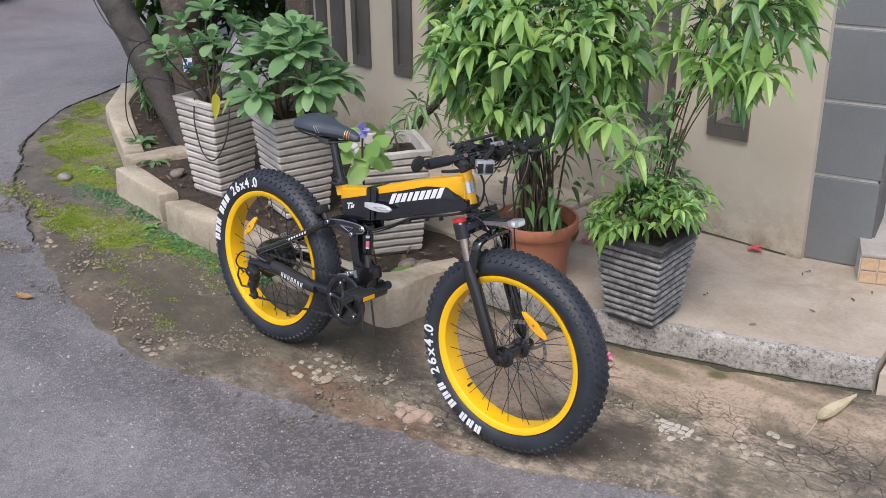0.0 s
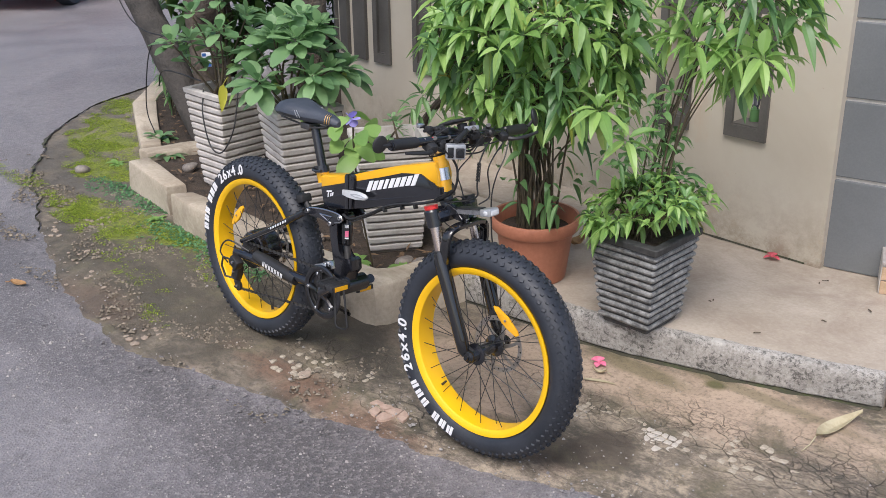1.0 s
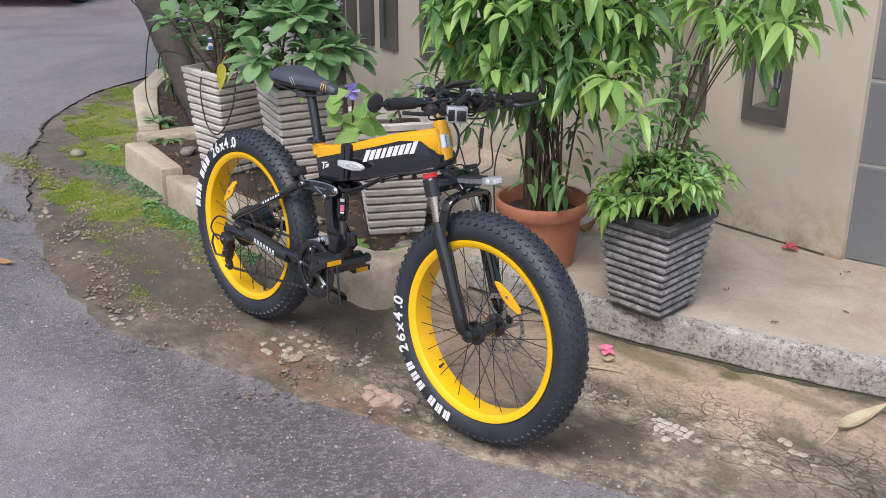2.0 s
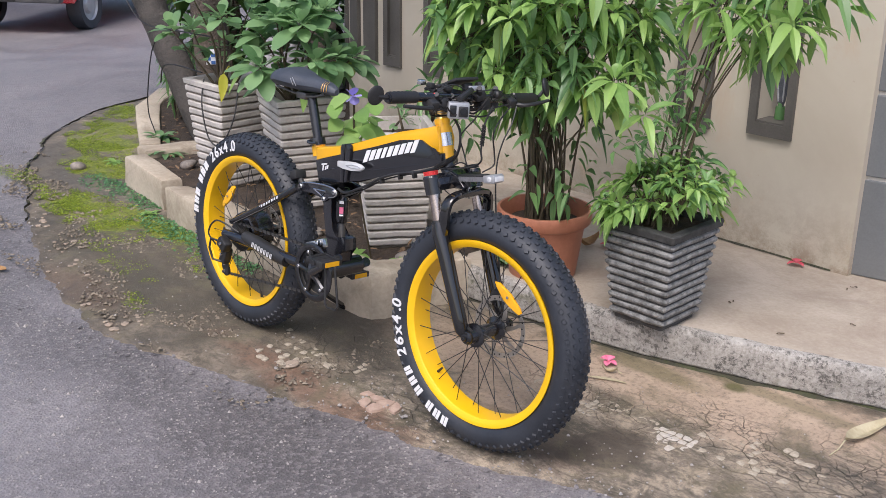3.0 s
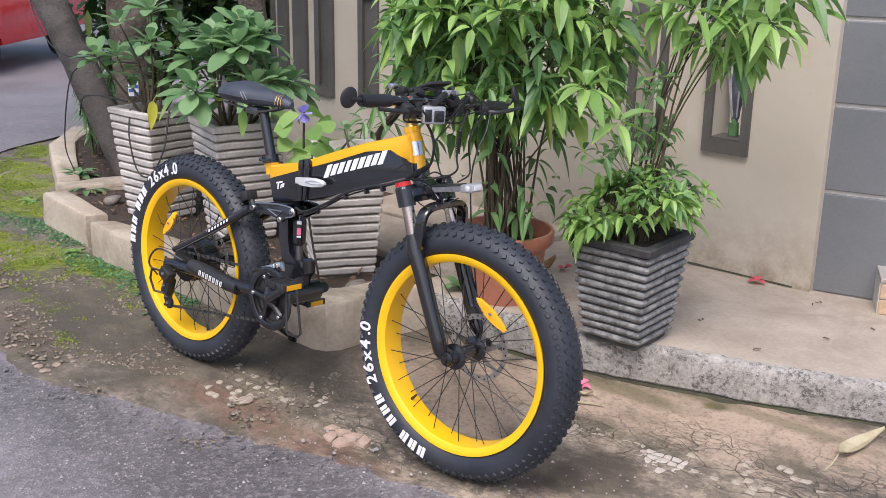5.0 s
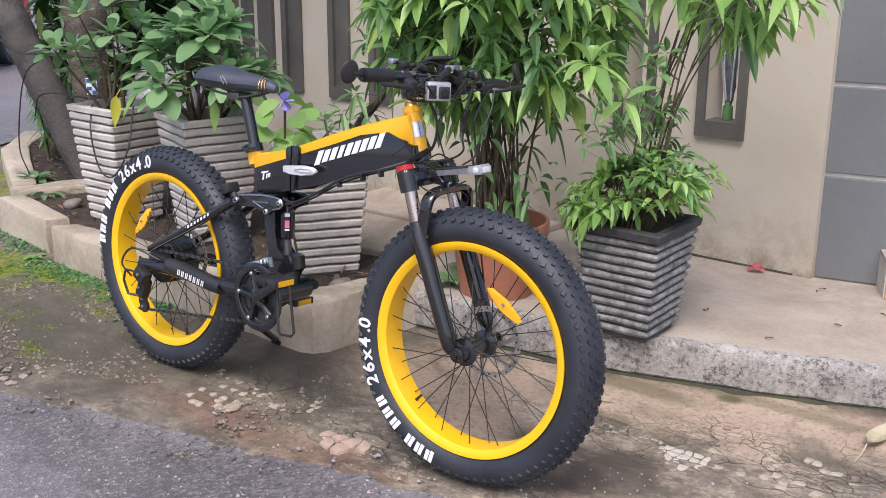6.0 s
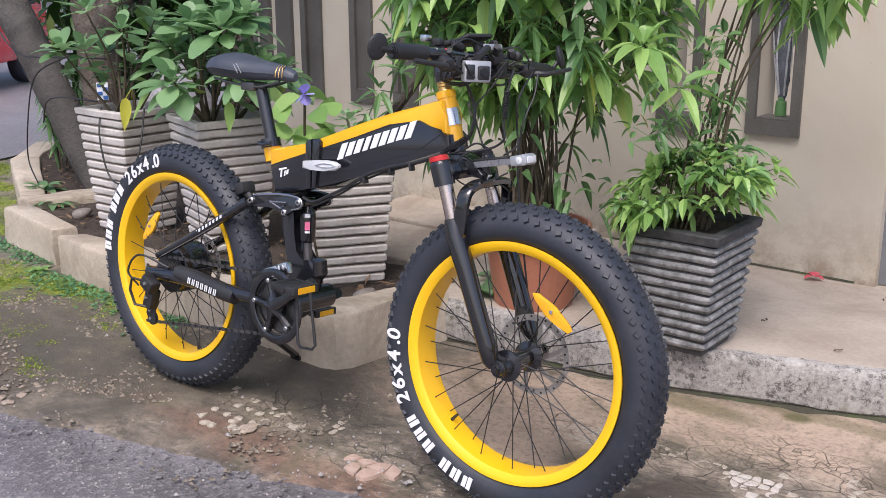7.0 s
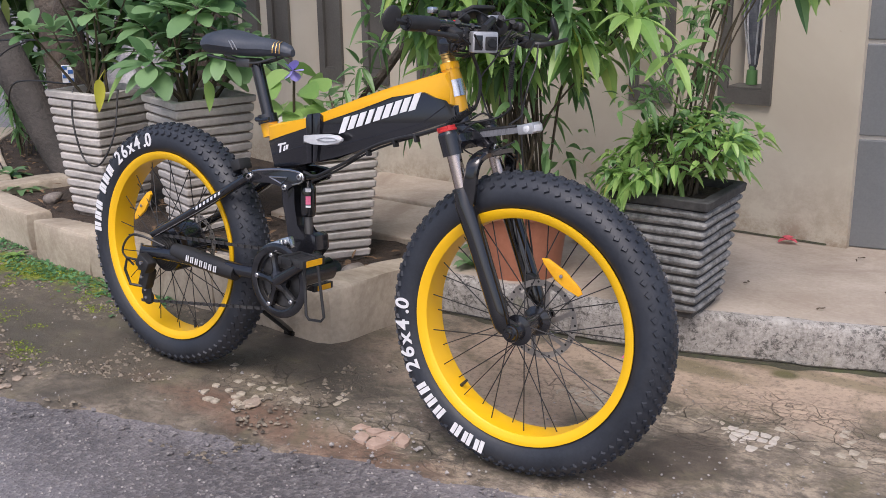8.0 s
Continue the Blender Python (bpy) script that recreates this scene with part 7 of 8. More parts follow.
# loose black cables hung round the trunk and the pots
for path in ([(-2.75, 0.83, 1.3), (-2.5, 0.8, 0.9), (-2.3, 0.8, 0.75), (-1.9, 0.74, 0.76), (-1.45, 0.7, 0.78)],
             [(-2.12, 0.95, 0.74), (-2.25, 0.88, 0.68), (-2.31, 0.85, 0.6), (-2.37, 0.84, 0.4), (-2.41, 0.85, 0.24), (-2.33, 0.84, 0.14)],
             [(-1.33, 0.58, 0.612), (-1.3, 0.545, 0.5), (-1.25, 0.54, 0.36), (-1.17, 0.55, 0.34), (-1.13, 0.6, 0.45), (-1.16, 0.66, 0.612)],
             [(-2.15, 0.8, 0.45), (-2.0, 0.74, 0.56), (-1.8, 0.7, 0.6), (-1.48, 0.66, 0.612)]):
    bm = bmesh.new()
    tube(bm, spline(path, 8), 0.0036, 6)
    ob = link_mesh("loose_cable", bm, cable_mat, True)
    tagged(ob, "thin black cable hanging in loose loops by the pots", "cable")

# short capped pipe stuck in the soil of a pot, checked tag on the trunk
pipe = thing("plant_stake", "short grey pipe with a pale cap, leaning in the pot soil", "stake", pose(-0.93, 0.71, 0.545))
bm = bmesh.new()
cyl(bm, (0, 0, 0), (-0.13, -0.01, 0.13), 0.009, 0.009, 12)
part("pipe", bm, dark_steel, pipe)
bm = bmesh.new()
cyl(bm, (-0.13, -0.01, 0.13), (-0.175, -0.013, 0.175), 0.0125, 0.0125, 14)
part("cap", bm, grout_mat, pipe, "pale plastic cap")
tag = thing("checked_tag", "small blue and white checked tag on the tree trunk", "tag", pose(-2.0, 1.02, 0.54, 0, 0, 58))
bm = bmesh.new()
box(bm, 0, 0, 0.04, 0.05, 0.004, 0.08, None, 0.001)
part("plate", bm, white_print, tag)
for k in range(4):
    bm = bmesh.new()
    box(bm, -0.012 if k % 2 else 0.012, -0.003, 0.011 + 0.019 * k, 0.022, 0.003, 0.017)
    part("check", bm, tag_blue, tag, "blue square", smooth=False)

# leaf litter and a straggling young shrub on the soil of the bed
random.seed(85)
bm = bmesh.new()
for k in range(230):
    t = rnd(0, 1)
    x = 0.15 - 3.3 * t
    y = rnd(0.45, 0.98) + max(0, -1.5 - x) * 0.5
    d = ball_way()
    d.z = rnd(-0.1, 0.25)
    leaf(bm, Vector((x, y, 0.118)), d, rnd(0.02, 0.06), rnd(0.01, 0.025), 0.1, 0.4, 3)
tagged(link_mesh("leaf_litter", bm, litter_mat), "dry brown leaf litter on the soil of the bed", "leaf litter", kind="stuff")
ys = thing("young_shrub", "straggling young shrub with narrow leaves beside the trunk", "shrub", pose(-2.72, 1.2, 0.1))
bm = bmesh.new()
fo = bmesh.new()
for k in range(9):
    a = rnd(0, 6.3)
    tip = Vector((0.22 * math.cos(a), 0.22 * math.sin(a), rnd(0.3, 0.62)))
    path = spline([(0.03 * math.cos(a), 0.03 * math.sin(a), 0), tip * 0.5 + Vector((0, 0, 0.06)), tip], 6)
    tube(bm, path, 0.004, 5)
    for q in path[3:]:
        for _ in range(4):
            leaf(fo, q, ball_way(), rnd(0.05, 0.1), rnd(0.012, 0.022), 0.5, 0.25, 3)
part("stem", bm, cane, ys)
tagged(part("foliage", fo, leaf_bush, ys, "narrow dark green leaves"), kind="stuff")

# ground cover
random.seed(91)
bm = bmesh.new()
for cx, cy, rx, ry, amount in MOSS:
    for k in range(int(42000 * rx * ry * amount)):
        a, r = rnd(0, 6.3), rnd(0, 1.15) ** 0.6
        x, y = cx + rx * r * math.cos(a), cy + ry * r * math.sin(a)
        if noise.noise(Vector((x * 9, y * 9, 5))) + 0.45 - 0.45 * r < 0 or (x < -0.4 and y > 0.31 - 0.5 * min(0, x + 1.5)):
            continue
        for _ in range(3):
            d = ball_way()
            d.z = rnd(0.05, 0.6)
            leaf(bm, Vector((x + rnd(-0.008, 0.008), y + rnd(-0.008, 0.008), 0.001)), d, rnd(0.006, 0.014), rnd(0.004, 0.008), 0.2, 0.2, 2)
tagged(link_mesh("moss", bm, moss_mat), "yellow-green moss cushions on the damp concrete", "moss", kind="stuff")
bm = bmesh.new()
for k in range(1500):
    t = rnd(0, 1)
    x = -0.45 - 1.75 * t
    y = 0.295 + 0.05 * t - abs(random.gauss(0, 0.07)) + (0.1 if x < -1.45 else 0)
    d = ball_way()
    d.z = rnd(0.1, 0.7)
    leaf(bm, Vector((x, y, 0.002)), d, rnd(0.015, 0.04), rnd(0.008, 0.018), 0.4, 0.2, 2)
tagged(link_mesh("ground_weeds", bm, weed_mat), "small creeping weeds along the foot of the bed", "weeds", kind="stuff")
for x, y, z, s, n in ((0.08, 0.57, 0.1, 0.1, 13), (-0.12, 0.5, 0.1, 0.09, 10), (-1.4, 0.3, 0.0, 0.07, 8), (-2.35, 0.6, 0.0, 0.08, 8), (0.36, 0.82, 0.134, 0.12, 9), (-2.0, 0.72, 0.1, 0.12, 12), (-2.3, 0.85, 0.1, 0.14, 12), (0.3, 1.0, 0.128, 0.13, 9)):
    w = thing("weed", "small leafy green weed growing from the soil", "weed", pose(x, y, z))
    for k in range(n):
        bm = bmesh.new()
        a = 2.4 * k
        leaf(bm, Vector((0, 0, 0)), Vector((math.cos(a), math.sin(a), rnd(0.3, 1.2))), s * rnd(0.7, 1.2), s * 0.36, 0.5, 0.25)
        part("leaf_blade", bm, leaf_young if s <= 0.1 else leaf_broad, w)
for x, y, z, s in ((0.1, 0.66, 0.1, 0.045), (0.13, 0.57, 0.1, 0.033), (0.02, 0.63, 0.1, 0.04), (-0.45, 0.53, 0.1, 0.04), (-2.37, 0.4, 0.0, 0.04), (-1.7, 0.68, 0.1, 0.04)):
    bm = bmesh.new()
    bmesh.ops.create_icosphere(bm, subdivisions=3, radius=s)
    for v in bm.verts:
        v.co.z *= 0.6
    roughen(bm, s * 0.35, 1.2 / s * 0.5, x * 10)
    ob = link_mesh("stone", bm, stone_mat, True)
    ob.matrix_basis = pose(x, y, z + s * 0.3, 0, 0, x * 300)
    tagged(ob, "rough grey-brown stone lying in the bed", "stone")

# ---- red car, parked across the lane ----
def car(name, label, m, paint, red):
    c = thing(name, label, "car", m)
    W, L = 1.6, 3.9
    bm = bmesh.new()
    prof = [(-0.02, 0.42), (0.0, 0.62), (0.03, 0.88), (-0.12, 0.93), (-1.1, 1.0), (-1.2, 1.02), (-3.85, 1.0), (-3.9, 0.75), (-3.9, 0.42), (-3.55, 0.4)]
    wheel_cut = lambda cx: [(cx - 0.36 * math.cos(a), 0.34 + 0.36 * math.sin(a)) for a in [radians(12 + 156 * k / 10) for k in range(11)]]
    poly = prof + wheel_cut(-3.1) + [(-2.7, 0.35), (-1.1, 0.35)] + wheel_cut(-0.72) + [(-0.3, 0.38)]
    prism(bm, poly, -W / 2, W / 2, 0.03)
    body = part("body", bm, paint, c)
    bm = bmesh.new()
    cab = [(-1.15, 1.0), (-1.75, 1.66), (-1.95, 1.72), (-3.6, 1.72), (-3.8, 1.55), (-3.86, 0.99)]
    prism(bm, cab, -W / 2 + 0.06, W / 2 - 0.06, 0.04)
    part("cabin", bm, paint, c)
    bm = bmesh.new()
    v = [bm.verts.new(p) for p in ((-1.2, -0.66, 1.05), (-1.2, 0.66, 1.05), (-1.735, 0.6, 1.62), (-1.735, -0.6, 1.62))]
    f = bm.faces.new(v)
    r = bmesh.ops.extrude_face_region(bm, geom=[f])
    bmesh.ops.translate(bm, vec=(0.035, 0, 0.03), verts=[g for g in r["geom"] if isinstance(g, bmesh.types.BMVert)])
    part("windscreen", bm, car_glass, c, "dark windscreen", smooth=False)
    for s in (-1, 1):
        for a, b, d, e in ((-1.45, -2.35, -1.85, -2.35), (-2.45, -3.6, -2.45, -3.5)):
            bm = bmesh.new()
            prism(bm, [(a, 1.08), (b, 1.08), (e, 1.6), (d, 1.6)], s * (W / 2 - 0.066), s * (W / 2 - 0.05))
            part("side_window", bm, car_glass, c, "dark side window", smooth=False)
    bm = bmesh.new()
    box(bm, 0.03, 0, 0.77, 0.04, 1.5, 0.19, None, 0.01)
    grille = part("grille", bm, black_plastic, c, "black slatted grille")
    for k in range(4):
        bm = bmesh.new()
        box(bm, 0.053, 0, 0.71 + 0.042 * k, 0.014, 0.98, 0.016)
        part("slat", bm, black_plastic, grille, smooth=False)
    for y in (-0.63, 0.63):
        bm = bmesh.new()
        box(bm, 0.05, y, 0.78, 0.05, 0.22, 0.16, None, 0.015)
        part("headlight", bm, lens_glass, c, "clear rectangular headlight")
    for y in (-0.17, 0.17):
        bm = bmesh.new()
        cyl(bm, (0.05, y, 0.79), (0.11, y, 0.79), 0.06, 0.075, 20)
        part("fog_lamp", bm, orange_plastic if not red else yellow_lens, c, "round yellow fog lamp")
    bm = bmesh.new()
    box(bm, 0.06, 0, 0.5, 0.14, 1.64, 0.14, None, 0.03)
    part("bumper", bm, dark_bumper, c, "dark grey front bumper")
    bm = bmesh.new()
    box(bm, 0.136, 0.0, 0.5, 0.012, 0.44, 0.13, None, 0.003)
    plate = part("number_plate", bm, black_plastic, c, "black plate with pale bars")
    bm = bmesh.new()
    for k, (y, w) in enumerate(((-0.16, 0.045), (-0.03, 0.14), (0.13, 0.08))):
        box(bm, 0.1435, y, 0.51, 0.004, w, 0.06)
    part("plate_bars", bm, white_print, plate, smooth=False)
    for x in (-0.72, -3.1):
        for s in (-1, 1):
            bm = bmesh.new()
            lathe(bm, [(0.2, -0.09), (0.3, -0.1), (0.325, -0.06), (0.325, 0.06), (0.3, 0.1), (0.2, 0.09)], 32, "y")
            w = part("wheel", bm, rubber, c, "black road tyre with a steel rim", m=pose(x, s * (W / 2 - 0.1), 0.325))
            bm = bmesh.new()
            lathe(bm, [(0.205, s * 0.085), (0.19, s * 0.06), (0.12, s * 0.05), (0.09, s * 0.085), (0.03, s * 0.09), (0.001, s * 0.085)], 28, "y")
            part("rim", bm, silver, w, "silver steel rim")
    for s in (-1, 1):
        bm = bmesh.new()
        box(bm, -1.5, s * (W / 2 + 0.08), 1.12, 0.06, 0.16, 0.11, None, 0.02)
        part("door_mirror", bm, black_plastic, c)
    return c


yellow_lens = surface("yellow_lamp_lens", (0.75, 0.6, 0.03), (0.85, 0.72, 0.06), 20.0, 90.0, 0.15)
dark_bumper = surface("dark_bumper", (0.05, 0.05, 0.055), (0.12, 0.12, 0.12), 6.0, 60.0, 0.5)
car("parked_car", "red older estate car with yellow fog lamps, parked", pose(-10.97, 3.4, -0.565, 0, 0, -53), red_car_mat, True)
car("parked_car", "black car parked under the trees across the lane", pose(-17.5, 3.4, -0.57, 0, 0, -80), dark_car_mat, False)

# far verge with its kerb blocks and trees
bm = bmesh.new()
pts = [(-15.5, 5.0), (-12.3, 3.1), (-11.5, 2.2), (-11.9, 1.2), (-13.5, -4.0), (-17.0, -12.0), (-40, -12), (-40, 5.0)]
slab(bm, pts, -0.66, -0.36, 0.02)
roughen(bm, 0.02, 3)
setting("verge", bm, planter_wall_mat, "raised earth verge with low concrete kerbs across the lane", "verge")
for k, (x, y, r) in enumerate(((-12.9, 1.9, 0.16), (-13.4, 3.3, 0.15), (-15.0, -1.0, 0.18), (-22.0, 1.0, 0.2), (-27.0, 12.0, 0.3), (-24.0, 17.0, 0.3), (-33.0, 6.0, 0.3), (-18.0, 14.0, 0.25), (-30.0, -6.0, 0.3))):
    t = thing("street_tree", "leafy roadside tree with a grey trunk", "tree", pose(x, y, -0.4), "trees along the lane")
    random.seed(200 + k)
    bm = bmesh.new()
    h = rnd(6.0, 8.0)
    tube(bm, spline([(0, 0, -0.1), (rnd(-0.1, 0.1), rnd(-0.1, 0.1), 1.5), (rnd(-0.3, 0.3), rnd(-0.3, 0.3), 3.2), (rnd(-0.6, 0.6), rnd(-0.6, 0.6), h * 0.8)], 5), [r * (1 - 0.045 * q) for q in range(16)], 10)
    roughen(bm, 0.02, 5)
    part("trunk", bm, bark, t)
    for q in range(5):
        bm = bmesh.new()
        a = rnd(0, 6.3)
        tube(bm, spline([(0, 0, 2.0 + 0.4 * q), (0.9 * math.cos(a), 0.9 * math.sin(a), 3.0 + 0.4 * q), (2.0 * math.cos(a), 2.0 * math.sin(a), 3.8 + 0.4 * q)], 4), [r * 0.4 * (1 - 0.08 * e) for e in range(9)], 7)
        part("limb", bm, bark, t)
    bm = bmesh.new()
    for q in range(22):
        c = ball_way() * (rnd(0.2, 1) ** 0.5)
        cc = Vector((c.x * 2.9, c.y * 2.9, h * 0.68 + c.z * h * 0.36))
        for e in range(34):
            leaf(bm, cc + ball_way() * rnd(0, 0.75), ball_way(), rnd(0.16, 0.32), rnd(0.09, 0.16), 0.3, 0.2, 2)
    tagged(part("crown", bm, leaf_shaded, t), kind="stuff")
# far hedge belt and houses that close the view down the lane
bm = bmesh.new()
random.seed(300)
for k in range(5200):
    a = radians(rnd(105, 205))
    d = rnd(36, 46)
    leaf(bm, Vector((d * math.cos(a), d * math.sin(a), rnd(0, 1) ** 1.4 * 7)), ball_way(), rnd(0.5, 1.0), rnd(0.3, 0.6), 0.3, 0.2, 2)
tagged(link_mesh("far_woods", bm, leaf_shaded), "distant belt of trees at the end of the lane", "woods", kind="stuff")

# ---- porch things ----
chair = thing("wooden_chair", "dark wooden chair standing on the porch", "chair", pose(2.1, 4.85, 0.43, 0, 0, 20))
for x in (-0.19, 0.19):
    for y in (-0.19, 0.19):
        bm = bmesh.new()
        box(bm, x, y, 0.22 if y < 0 else 0.45, 0.035, 0.035, 0.44 if y < 0 else 0.9, None, 0.004)
        part("leg", bm, wood_mat, chair)
bm = bmesh.new()
box(bm, 0, 0, 0.45, 0.44, 0.44, 0.03, None, 0.008)
part("seat", bm, wood_mat, chair)
for z in (0.6, 0.72, 0.85):
    bm = bmesh.new()
    box(bm, 0, 0.19, z, 0.36, 0.018, 0.06, None, 0.004)
    part("back_slat", bm, wood_mat, chair)
parcel = thing("plastic_parcel", "tall red thing wrapped in crumpled clear plastic on the porch", "parcel", pose(1.8, 3.4, 0.236))
bm = bmesh.new()
bmesh.ops.create_icosphere(bm, subdivisions=4, radius=0.3)
for v in bm.verts:
    v.co.z = (v.co.z + 0.3) * 1.05 if v.co.z > -0.28 else 0.0
    k = 0.6 - 0.15 * max(0, v.co.z - 0.3)
    v.co.x *= k
    v.co.y *= k
    f = noise.noise_vector(v.co * 5) * 0.06 + noise.noise_vector(v.co * 14) * 0.025
    v.co += Vector((f.x, f.y, f.z if v.co.z > 0.05 else abs(f.z)))
part("film", bm, plastic_film, parcel, "crumpled clear plastic film", smooth=False)
bm = bmesh.new()
box(bm, -0.02, 0, 0.36, 0.2, 0.05, 0.06, Matrix.Rotation(-0.3, 4, "Y"), 0.01)
box(bm, 0.0, 0, 0.2, 0.08, 0.08, 0.4, None, 0.01)
part("wrapped_core", bm, red_plastic, parcel, "red plastic seen through the film")

# folded umbrella in a clear sleeve, standing in the window slot
um = thing("wrapped_umbrella", "dark folded umbrella in clear plastic standing in the window slot", "umbrella", pose(0.868, 1.82, 0.6325))
bm = bmesh.new()
tube(bm, spline([(0.0, 0, 0.05), (0.002, 0, 0.1), (-0.006, 0.004, 0.2), (-0.014, 0.008, 0.3), (-0.02, 0.012, 0.38), (-0.022, 0.014, 0.42)], 4), [0.012 + 0.022 * min(1.0, k / 12) for k in range(21)], 14)
roughen(bm, 0.006, 45)
bmesh.ops.transform(bm, matrix=Matrix.Diagonal((1, 0.6, 1, 1)), verts=bm.verts)
cloth = part("folded_cloth", bm, umbrella_cloth, um, "dark blue-grey folded cloth")
bm = bmesh.new()
for k in range(5):
    a = 0.5 + 1.25 * k
    tube(bm, spline([(0.014 * math.cos(a), 0.009 * math.sin(a), 0.07), (-0.006 + 0.031 * math.cos(a), 0.019 * math.sin(a), 0.2), (-0.016 + 0.036 * math.cos(a + 0.4), 0.008 + 0.022 * math.sin(a + 0.4), 0.34)], 5), 0.0035, 6)
part("film_fold", bm, plastic_film, cloth, "shiny creases of clear plastic film")
bm = bmesh.new()
cyl(bm, (0, 0, 0.0), (0, 0, 0.05), 0.02, 0.018, 14)
cyl(bm, (0, 0, 0.05), (0, 0, 0.065), 0.011, 0.011, 10)
part("base", bm, weed_mat, um, "green plastic base")

# ---- fallen leaves, petals and broken screed ----
def fallen(name, x, y, z, turn, length, width, curl, mat, label, cat="leaf"):
    bm = bmesh.new()
    n = 8
    rows = []
    for i in range(n + 1):
        t = i / n
        w = width / 2 * math.sin(math.pi * min(1, t ** 0.8)) + 0.001
        cx = (t - 0.5) * length
        cz = curl * (2 * t - 1) ** 2 + 0.004
        cy = 0.12 * length * math.sin(t * 2.5)
        rows.append([bm.verts.new((cx, cy + w, cz + curl * 0.7)), bm.verts.new((cx, cy, cz)), bm.verts.new((cx, cy - w, cz + curl * 0.4))])
    for a, b in zip(rows, rows[1:]):
        bm.faces.new((a[0], a[1], b[1], b[0]))
        bm.faces.new((a[1], a[2], b[2], b[1]))
    r = bmesh.ops.extrude_face_region(bm, geom=list(bm.faces))
    bmesh.ops.translate(bm, vec=(0, 0, 0.0012), verts=[g for g in r["geom"] if isinstance(g, bmesh.types.BMVert)])
    tube(bm, [(-0.5 * length, 0, curl + 0.004), (-0.62 * length, -0.015 * length, 0.006), (-0.82 * length, -0.06 * length, 0.004)], 0.0022, 5)
    ob = link_mesh(name, bm, mat, True)
    ob.matrix_basis = pose(x, y, z, 0, 0, turn)
    return tagged(ob, label, cat)


fallen("fallen_leaf", 1.835, 0.845, 0.002, 76, 0.23, 0.046, 0.022, dry_leaf_mat, "large dry tan leaf curled on the concrete")
fallen("fallen_leaf", -1.164, -0.502, -0.01, 15, 0.09, 0.035, 0.01, brown_leaf_mat, "small brown leaf lying on the asphalt")
fallen("fallen_leaf", 1.1, 0.55, 0.003, 20, 0.12, 0.012, 0.002, dry_leaf_mat, "narrow straw-coloured leaf on the concrete")
fallen("fallen_leaf", 1.06, 0.61, 0.005, 200, 0.05, 0.02, 0.012, dry_leaf_mat, "small curled tan leaf on the concrete")
fallen("fallen_leaf", 0.44, 1.24, walk_z(1.24) + 0.002, 80, 0.1, 0.05, 0.03, brown_leaf_mat, "dry brown leaf beside the terracotta pot")
random.seed(400)
for k in range(10):
    x, y = rnd(0.9, 1.7), rnd(1.0, 1.65)
    fallen("fallen_leaf", x, y, walk_z(y) + 0.001, rnd(0, 360), rnd(0.008, 0.02), 0.004, 0.002, scrap_mat, "tiny dark leaf scrap on the walkway")
for x, y, z, mat, lab in ((1.017, 0.655, 0.002, petal_pink, "fallen pink blossom on the concrete"), (1.075, 1.71, walk_z(1.71) + 0.001, petal_red, "fallen red blossom at the foot of the wall"), (0.49, 1.29, walk_z(1.29) + 0.001, petal_red, "faded red blossom beside the pot")):
    f = thing("fallen_blossom", lab, "flower", pose(x, y, z))
    for k in range(5):
        bm = bmesh.new()
        a = 1.3 * k
        leaf(bm, Vector((0, 0, 0.012)), Vector((math.cos(a), math.sin(a), rnd(-0.2, 0.9))), 0.034, 0.026, 0.3, 0.4, 4, 0.0)
        part("petal", bm, mat, f)

# loose flat stone chips at the edge of the asphalt
random.seed(410)
for k in range(46):
    i = int(rnd(300, 430))
    p = edge[i]
    s = rnd(0.006, 0.017)
    x, y = p.x + rnd(-0.03, 0.05), p.y + rnd(0.02, 0.2)
    bm = bmesh.new()
    bmesh.ops.create_icosphere(bm, subdivisions=1, radius=s)
    for v in bm.verts:
        v.co.z *= 0.35
    roughen(bm, s * 0.3, 30, k)
    ob = link_mesh("stone_chip", bm, fragment_mat)
    ob.matrix_basis = pose(x, y, -0.002, 0, 0, rnd(0, 360))
    tagged(ob, "flat pale stone chip on the damp concrete", "stone", "stone chips")
big = thing("pale_stone", "flat pale stone set in the apron by the lane", "stone", pose(0.33, -0.13, 0.0))
bm = bmesh.new()
bmesh.ops.create_icosphere(bm, subdivisions=3, radius=0.027)
for v in bm.verts:
    v.co.z *= 0.25
roughen(bm, 0.012, 28)
part("stone", bm, fragment_mat, big)

# crazed pieces of screed still lying on the apron
random.seed(420)


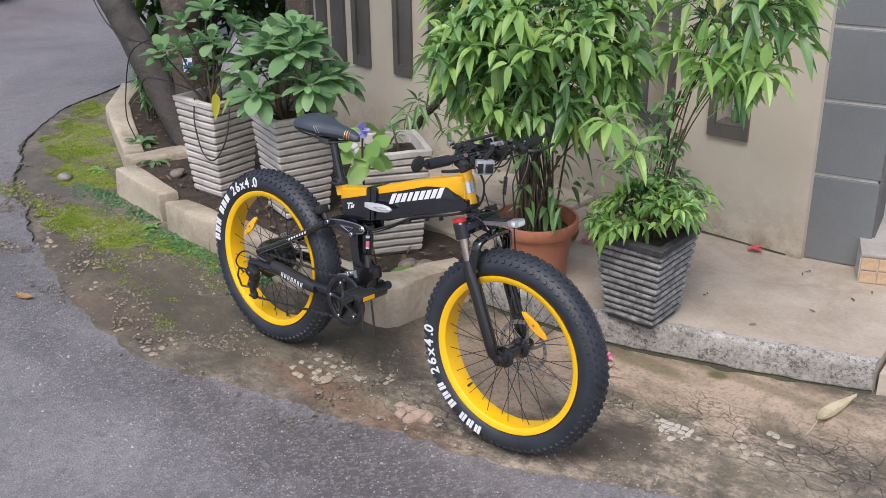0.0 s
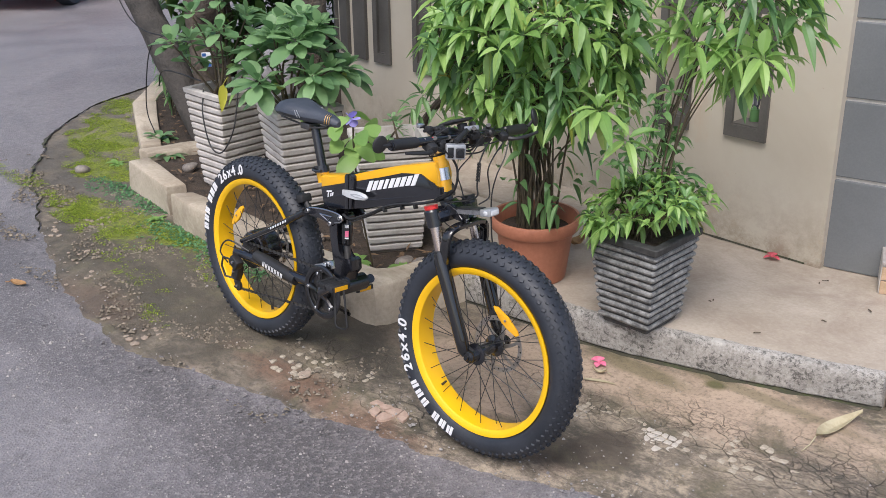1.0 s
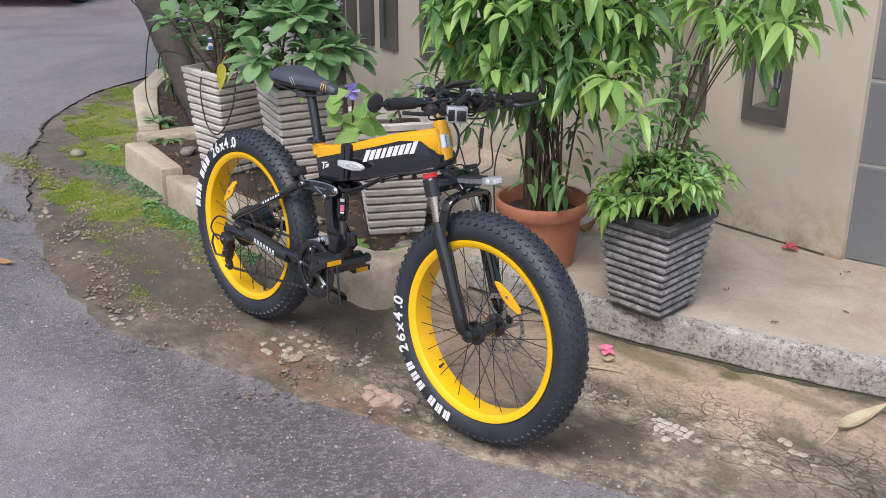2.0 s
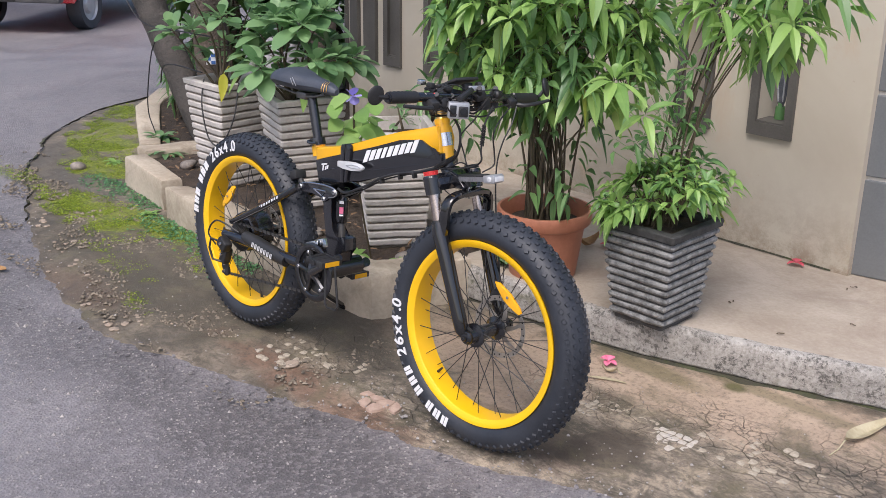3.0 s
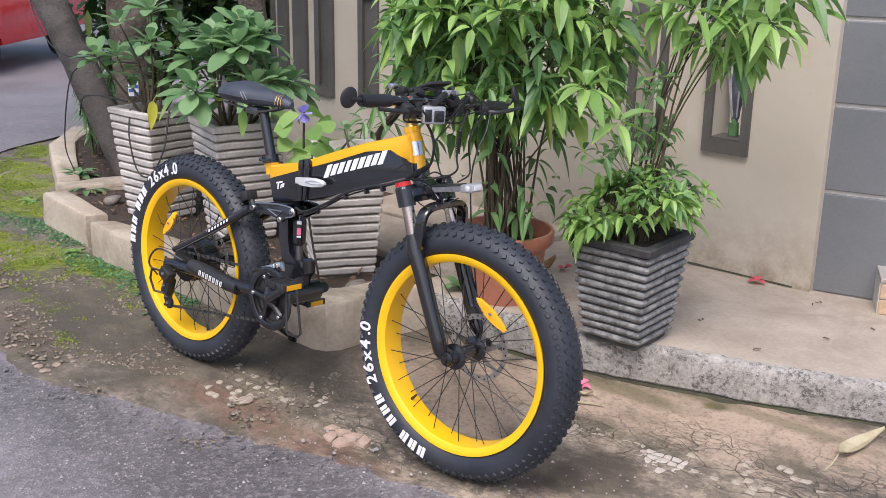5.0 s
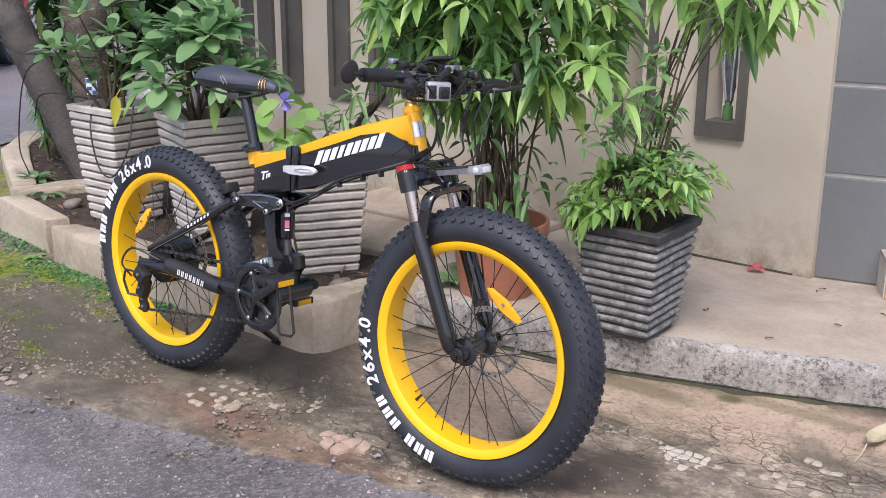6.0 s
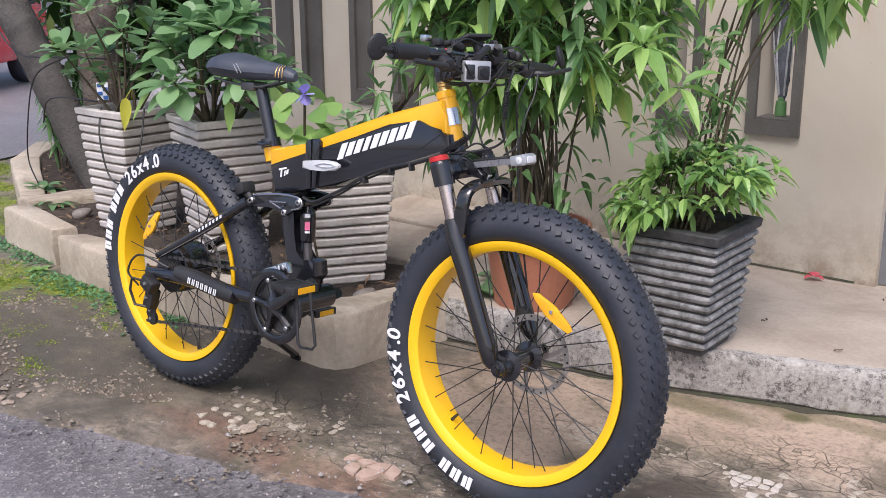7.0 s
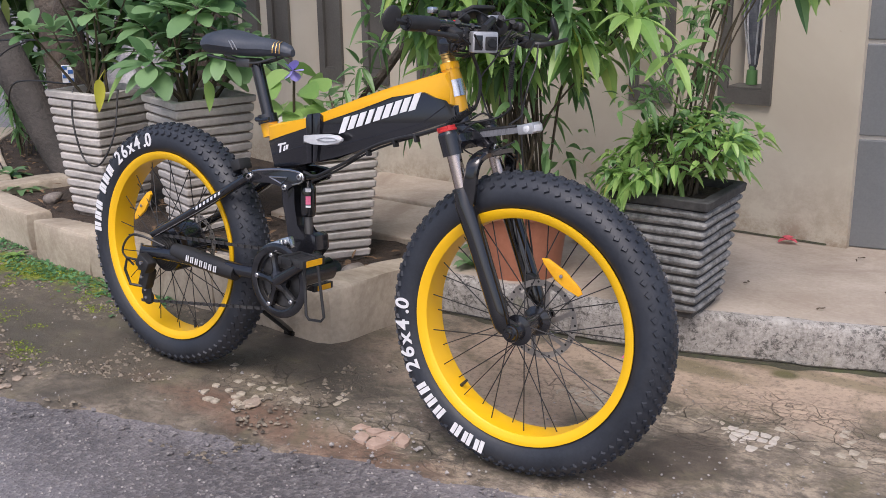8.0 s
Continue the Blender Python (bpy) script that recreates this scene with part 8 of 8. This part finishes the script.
def fragments(cx, cy, rx, ry, cell, keep, material):
    nx, ny = int(2 * rx / cell), int(2 * ry / cell)
    grid = {(i, j): Vector((cx - rx + i * cell + rnd(-0.27, 0.27) * cell, cy - ry + j * cell + rnd(-0.27, 0.27) * cell, 0)) for i in range(nx + 1) for j in range(ny + 1)}
    for i in range(nx):
        for j in range(ny):
            quad = [grid[i, j], grid[i + 1, j], grid[i + 1, j + 1], grid[i, j + 1]]
            c = sum(quad, Vector()) / 4
            e = ((c.x - cx) / rx) ** 2 + ((c.y - cy) / ry) ** 2 + noise.noise(c * 6) * 0.7
            if e > 0.85 or rnd(0, 1) > keep:
                continue
            shrink = rnd(0.8, 0.98)
            z = 0.0026 + noise.noise(c * 5) * 0.0006 + rnd(0, 0.0006)
            bm = bmesh.new()
            poly = []
            for a, b in zip(quad, quad[1:] + quad[:1]):
                poly.append(c + (a - c) * shrink * rnd(0.78, 0.92))
                mid = a.lerp(b, 0.5)
                poly.append(c + (mid - c) * shrink * rnd(0.9, 1.08))
            top = [bm.verts.new((q.x - c.x, q.y - c.y, rnd(-0.0012, 0.0012))) for q in poly]
            low = [bm.verts.new(((q.x - c.x) * 1.05, (q.y - c.y) * 1.05, -0.014)) for q in poly]
            bm.faces.new(top)
            for k in range(8):
                bm.faces.new((low[k], low[(k + 1) % 8], top[(k + 1) % 8], top[k]))
            ob = link_mesh("screed_piece", bm, material)
            ob.parent = apron
            ob.matrix_basis = Matrix.Translation((c.x, c.y, z))


flake_mat = surface("pale_screed_flake", (0.3, 0.255, 0.19), (0.5, 0.44, 0.345), 16.0, 110.0, 0.8, 0, 0.4, 0.003, (0.2, 0.165, 0.12), 0.5)
pale_flake_mat = surface("bleached_screed_flake", (0.4, 0.36, 0.3), (0.58, 0.53, 0.46), 16.0, 110.0, 0.8, 0, 0.4, 0.003, (0.3, 0.26, 0.2), 0.4)
pink_mat = surface("pinkish_screed", (0.36, 0.25, 0.19), (0.5, 0.37, 0.29), 16.0, 110.0, 0.8, 0, 0.4, 0.003, (0.24, 0.17, 0.12), 0.4)
fragments(1.18, 0.4, 0.24, 0.07, 0.021, 0.8, flake_mat)
fragments(1.46, 0.41, 0.075, 0.065, 0.027, 0.85, pale_flake_mat)
fragments(0.7, -0.07, 0.11, 0.06, 0.042, 0.95, pink_mat)
fragments(0.3, 0.02, 0.28, 0.12, 0.023, 0.3, flake_mat)
fragments(0.25, -0.13, 0.12, 0.05, 0.024, 0.35, flake_mat)
fragments(1.66, 0.5, 0.2, 0.12, 0.026, 0.25, flake_mat)

# loose grit over the asphalt and the apron
random.seed(430)
verts, faces = [], []
while len(faces) < 4600 * 8:
    x, y = rnd(-2.4, 2.6), rnd(-1.5, 0.75) if rnd(0, 1) < 0.6 else rnd(-0.9, 0.1)
    if y > 0.3 and (x < 0.9 or rnd(0, 1) < 0.5) or (y > -0.45 and x < 0.6 and rnd(0, 1) < 0.85):
        continue
    s = rnd(0.0015, 0.0045) if rnd(0, 1) < 0.93 else rnd(0.004, 0.008)
    b = len(verts)
    z = -0.011 if y < -0.1 + max(-0.35, (x - 1.1) * 0.3) else 0.003
    for dx, dy, dz in ((1, 0, 0), (0, 1, 0), (-1, 0, 0), (0, -1, 0), (0, 0, 0.8), (0, 0, -0.8)):
        verts.append((x + dx * s * rnd(0.7, 1.3), y + dy * s * rnd(0.7, 1.3), z + dz * s))
    faces += [(b, b + 1, b + 4), (b + 1, b + 2, b + 4), (b + 2, b + 3, b + 4), (b + 3, b, b + 4), (b + 1, b, b + 5), (b + 2, b + 1, b + 5), (b + 3, b + 2, b + 5), (b, b + 3, b + 5)]
me = bpy.data.meshes.new("loose_grit")
me.from_pydata(verts, [], faces)
me.materials.append(grit_mat)
tagged(new("loose_grit", me), "fine loose grit scattered over lane and apron", "grit", kind="stuff")

# clods of earth and broken screed on the damp end of the apron
random.seed(440)
verts, faces = [], []
while len(faces) < 4200 * 8:
    x, y = rnd(-2.9, 0.5), rnd(-0.45, 0.4)
    if noise.noise(Vector((x * 3, y * 5, 9))) < 0.02 or y < -0.42 + max(0, -1.2 - x) * -0.05:
        continue
    s = rnd(0.002, 0.008) if rnd(0, 1) < 0.9 else rnd(0.008, 0.014)
    b = len(verts)
    for dx, dy, dz in ((1, 0, 0), (0, 1, 0), (-1, 0, 0), (0, -1, 0), (0, 0, 0.6), (0, 0, -0.6)):
        verts.append((x + dx * s * rnd(0.6, 1.4), y + dy * s * rnd(0.6, 1.4), 0.002 + dz * s))
    faces += [(b, b + 1, b + 4), (b + 1, b + 2, b + 4), (b + 2, b + 3, b + 4), (b + 3, b, b + 4), (b + 1, b, b + 5), (b + 2, b + 1, b + 5), (b + 3, b + 2, b + 5), (b, b + 3, b + 5)]
me = bpy.data.meshes.new("earth_clods")
me.from_pydata(verts, [], faces)
me.materials.append(clod_mat)
tagged(new("earth_clods", me), "small brown earth clods and screed crumbs on the apron", "earth", kind="stuff")
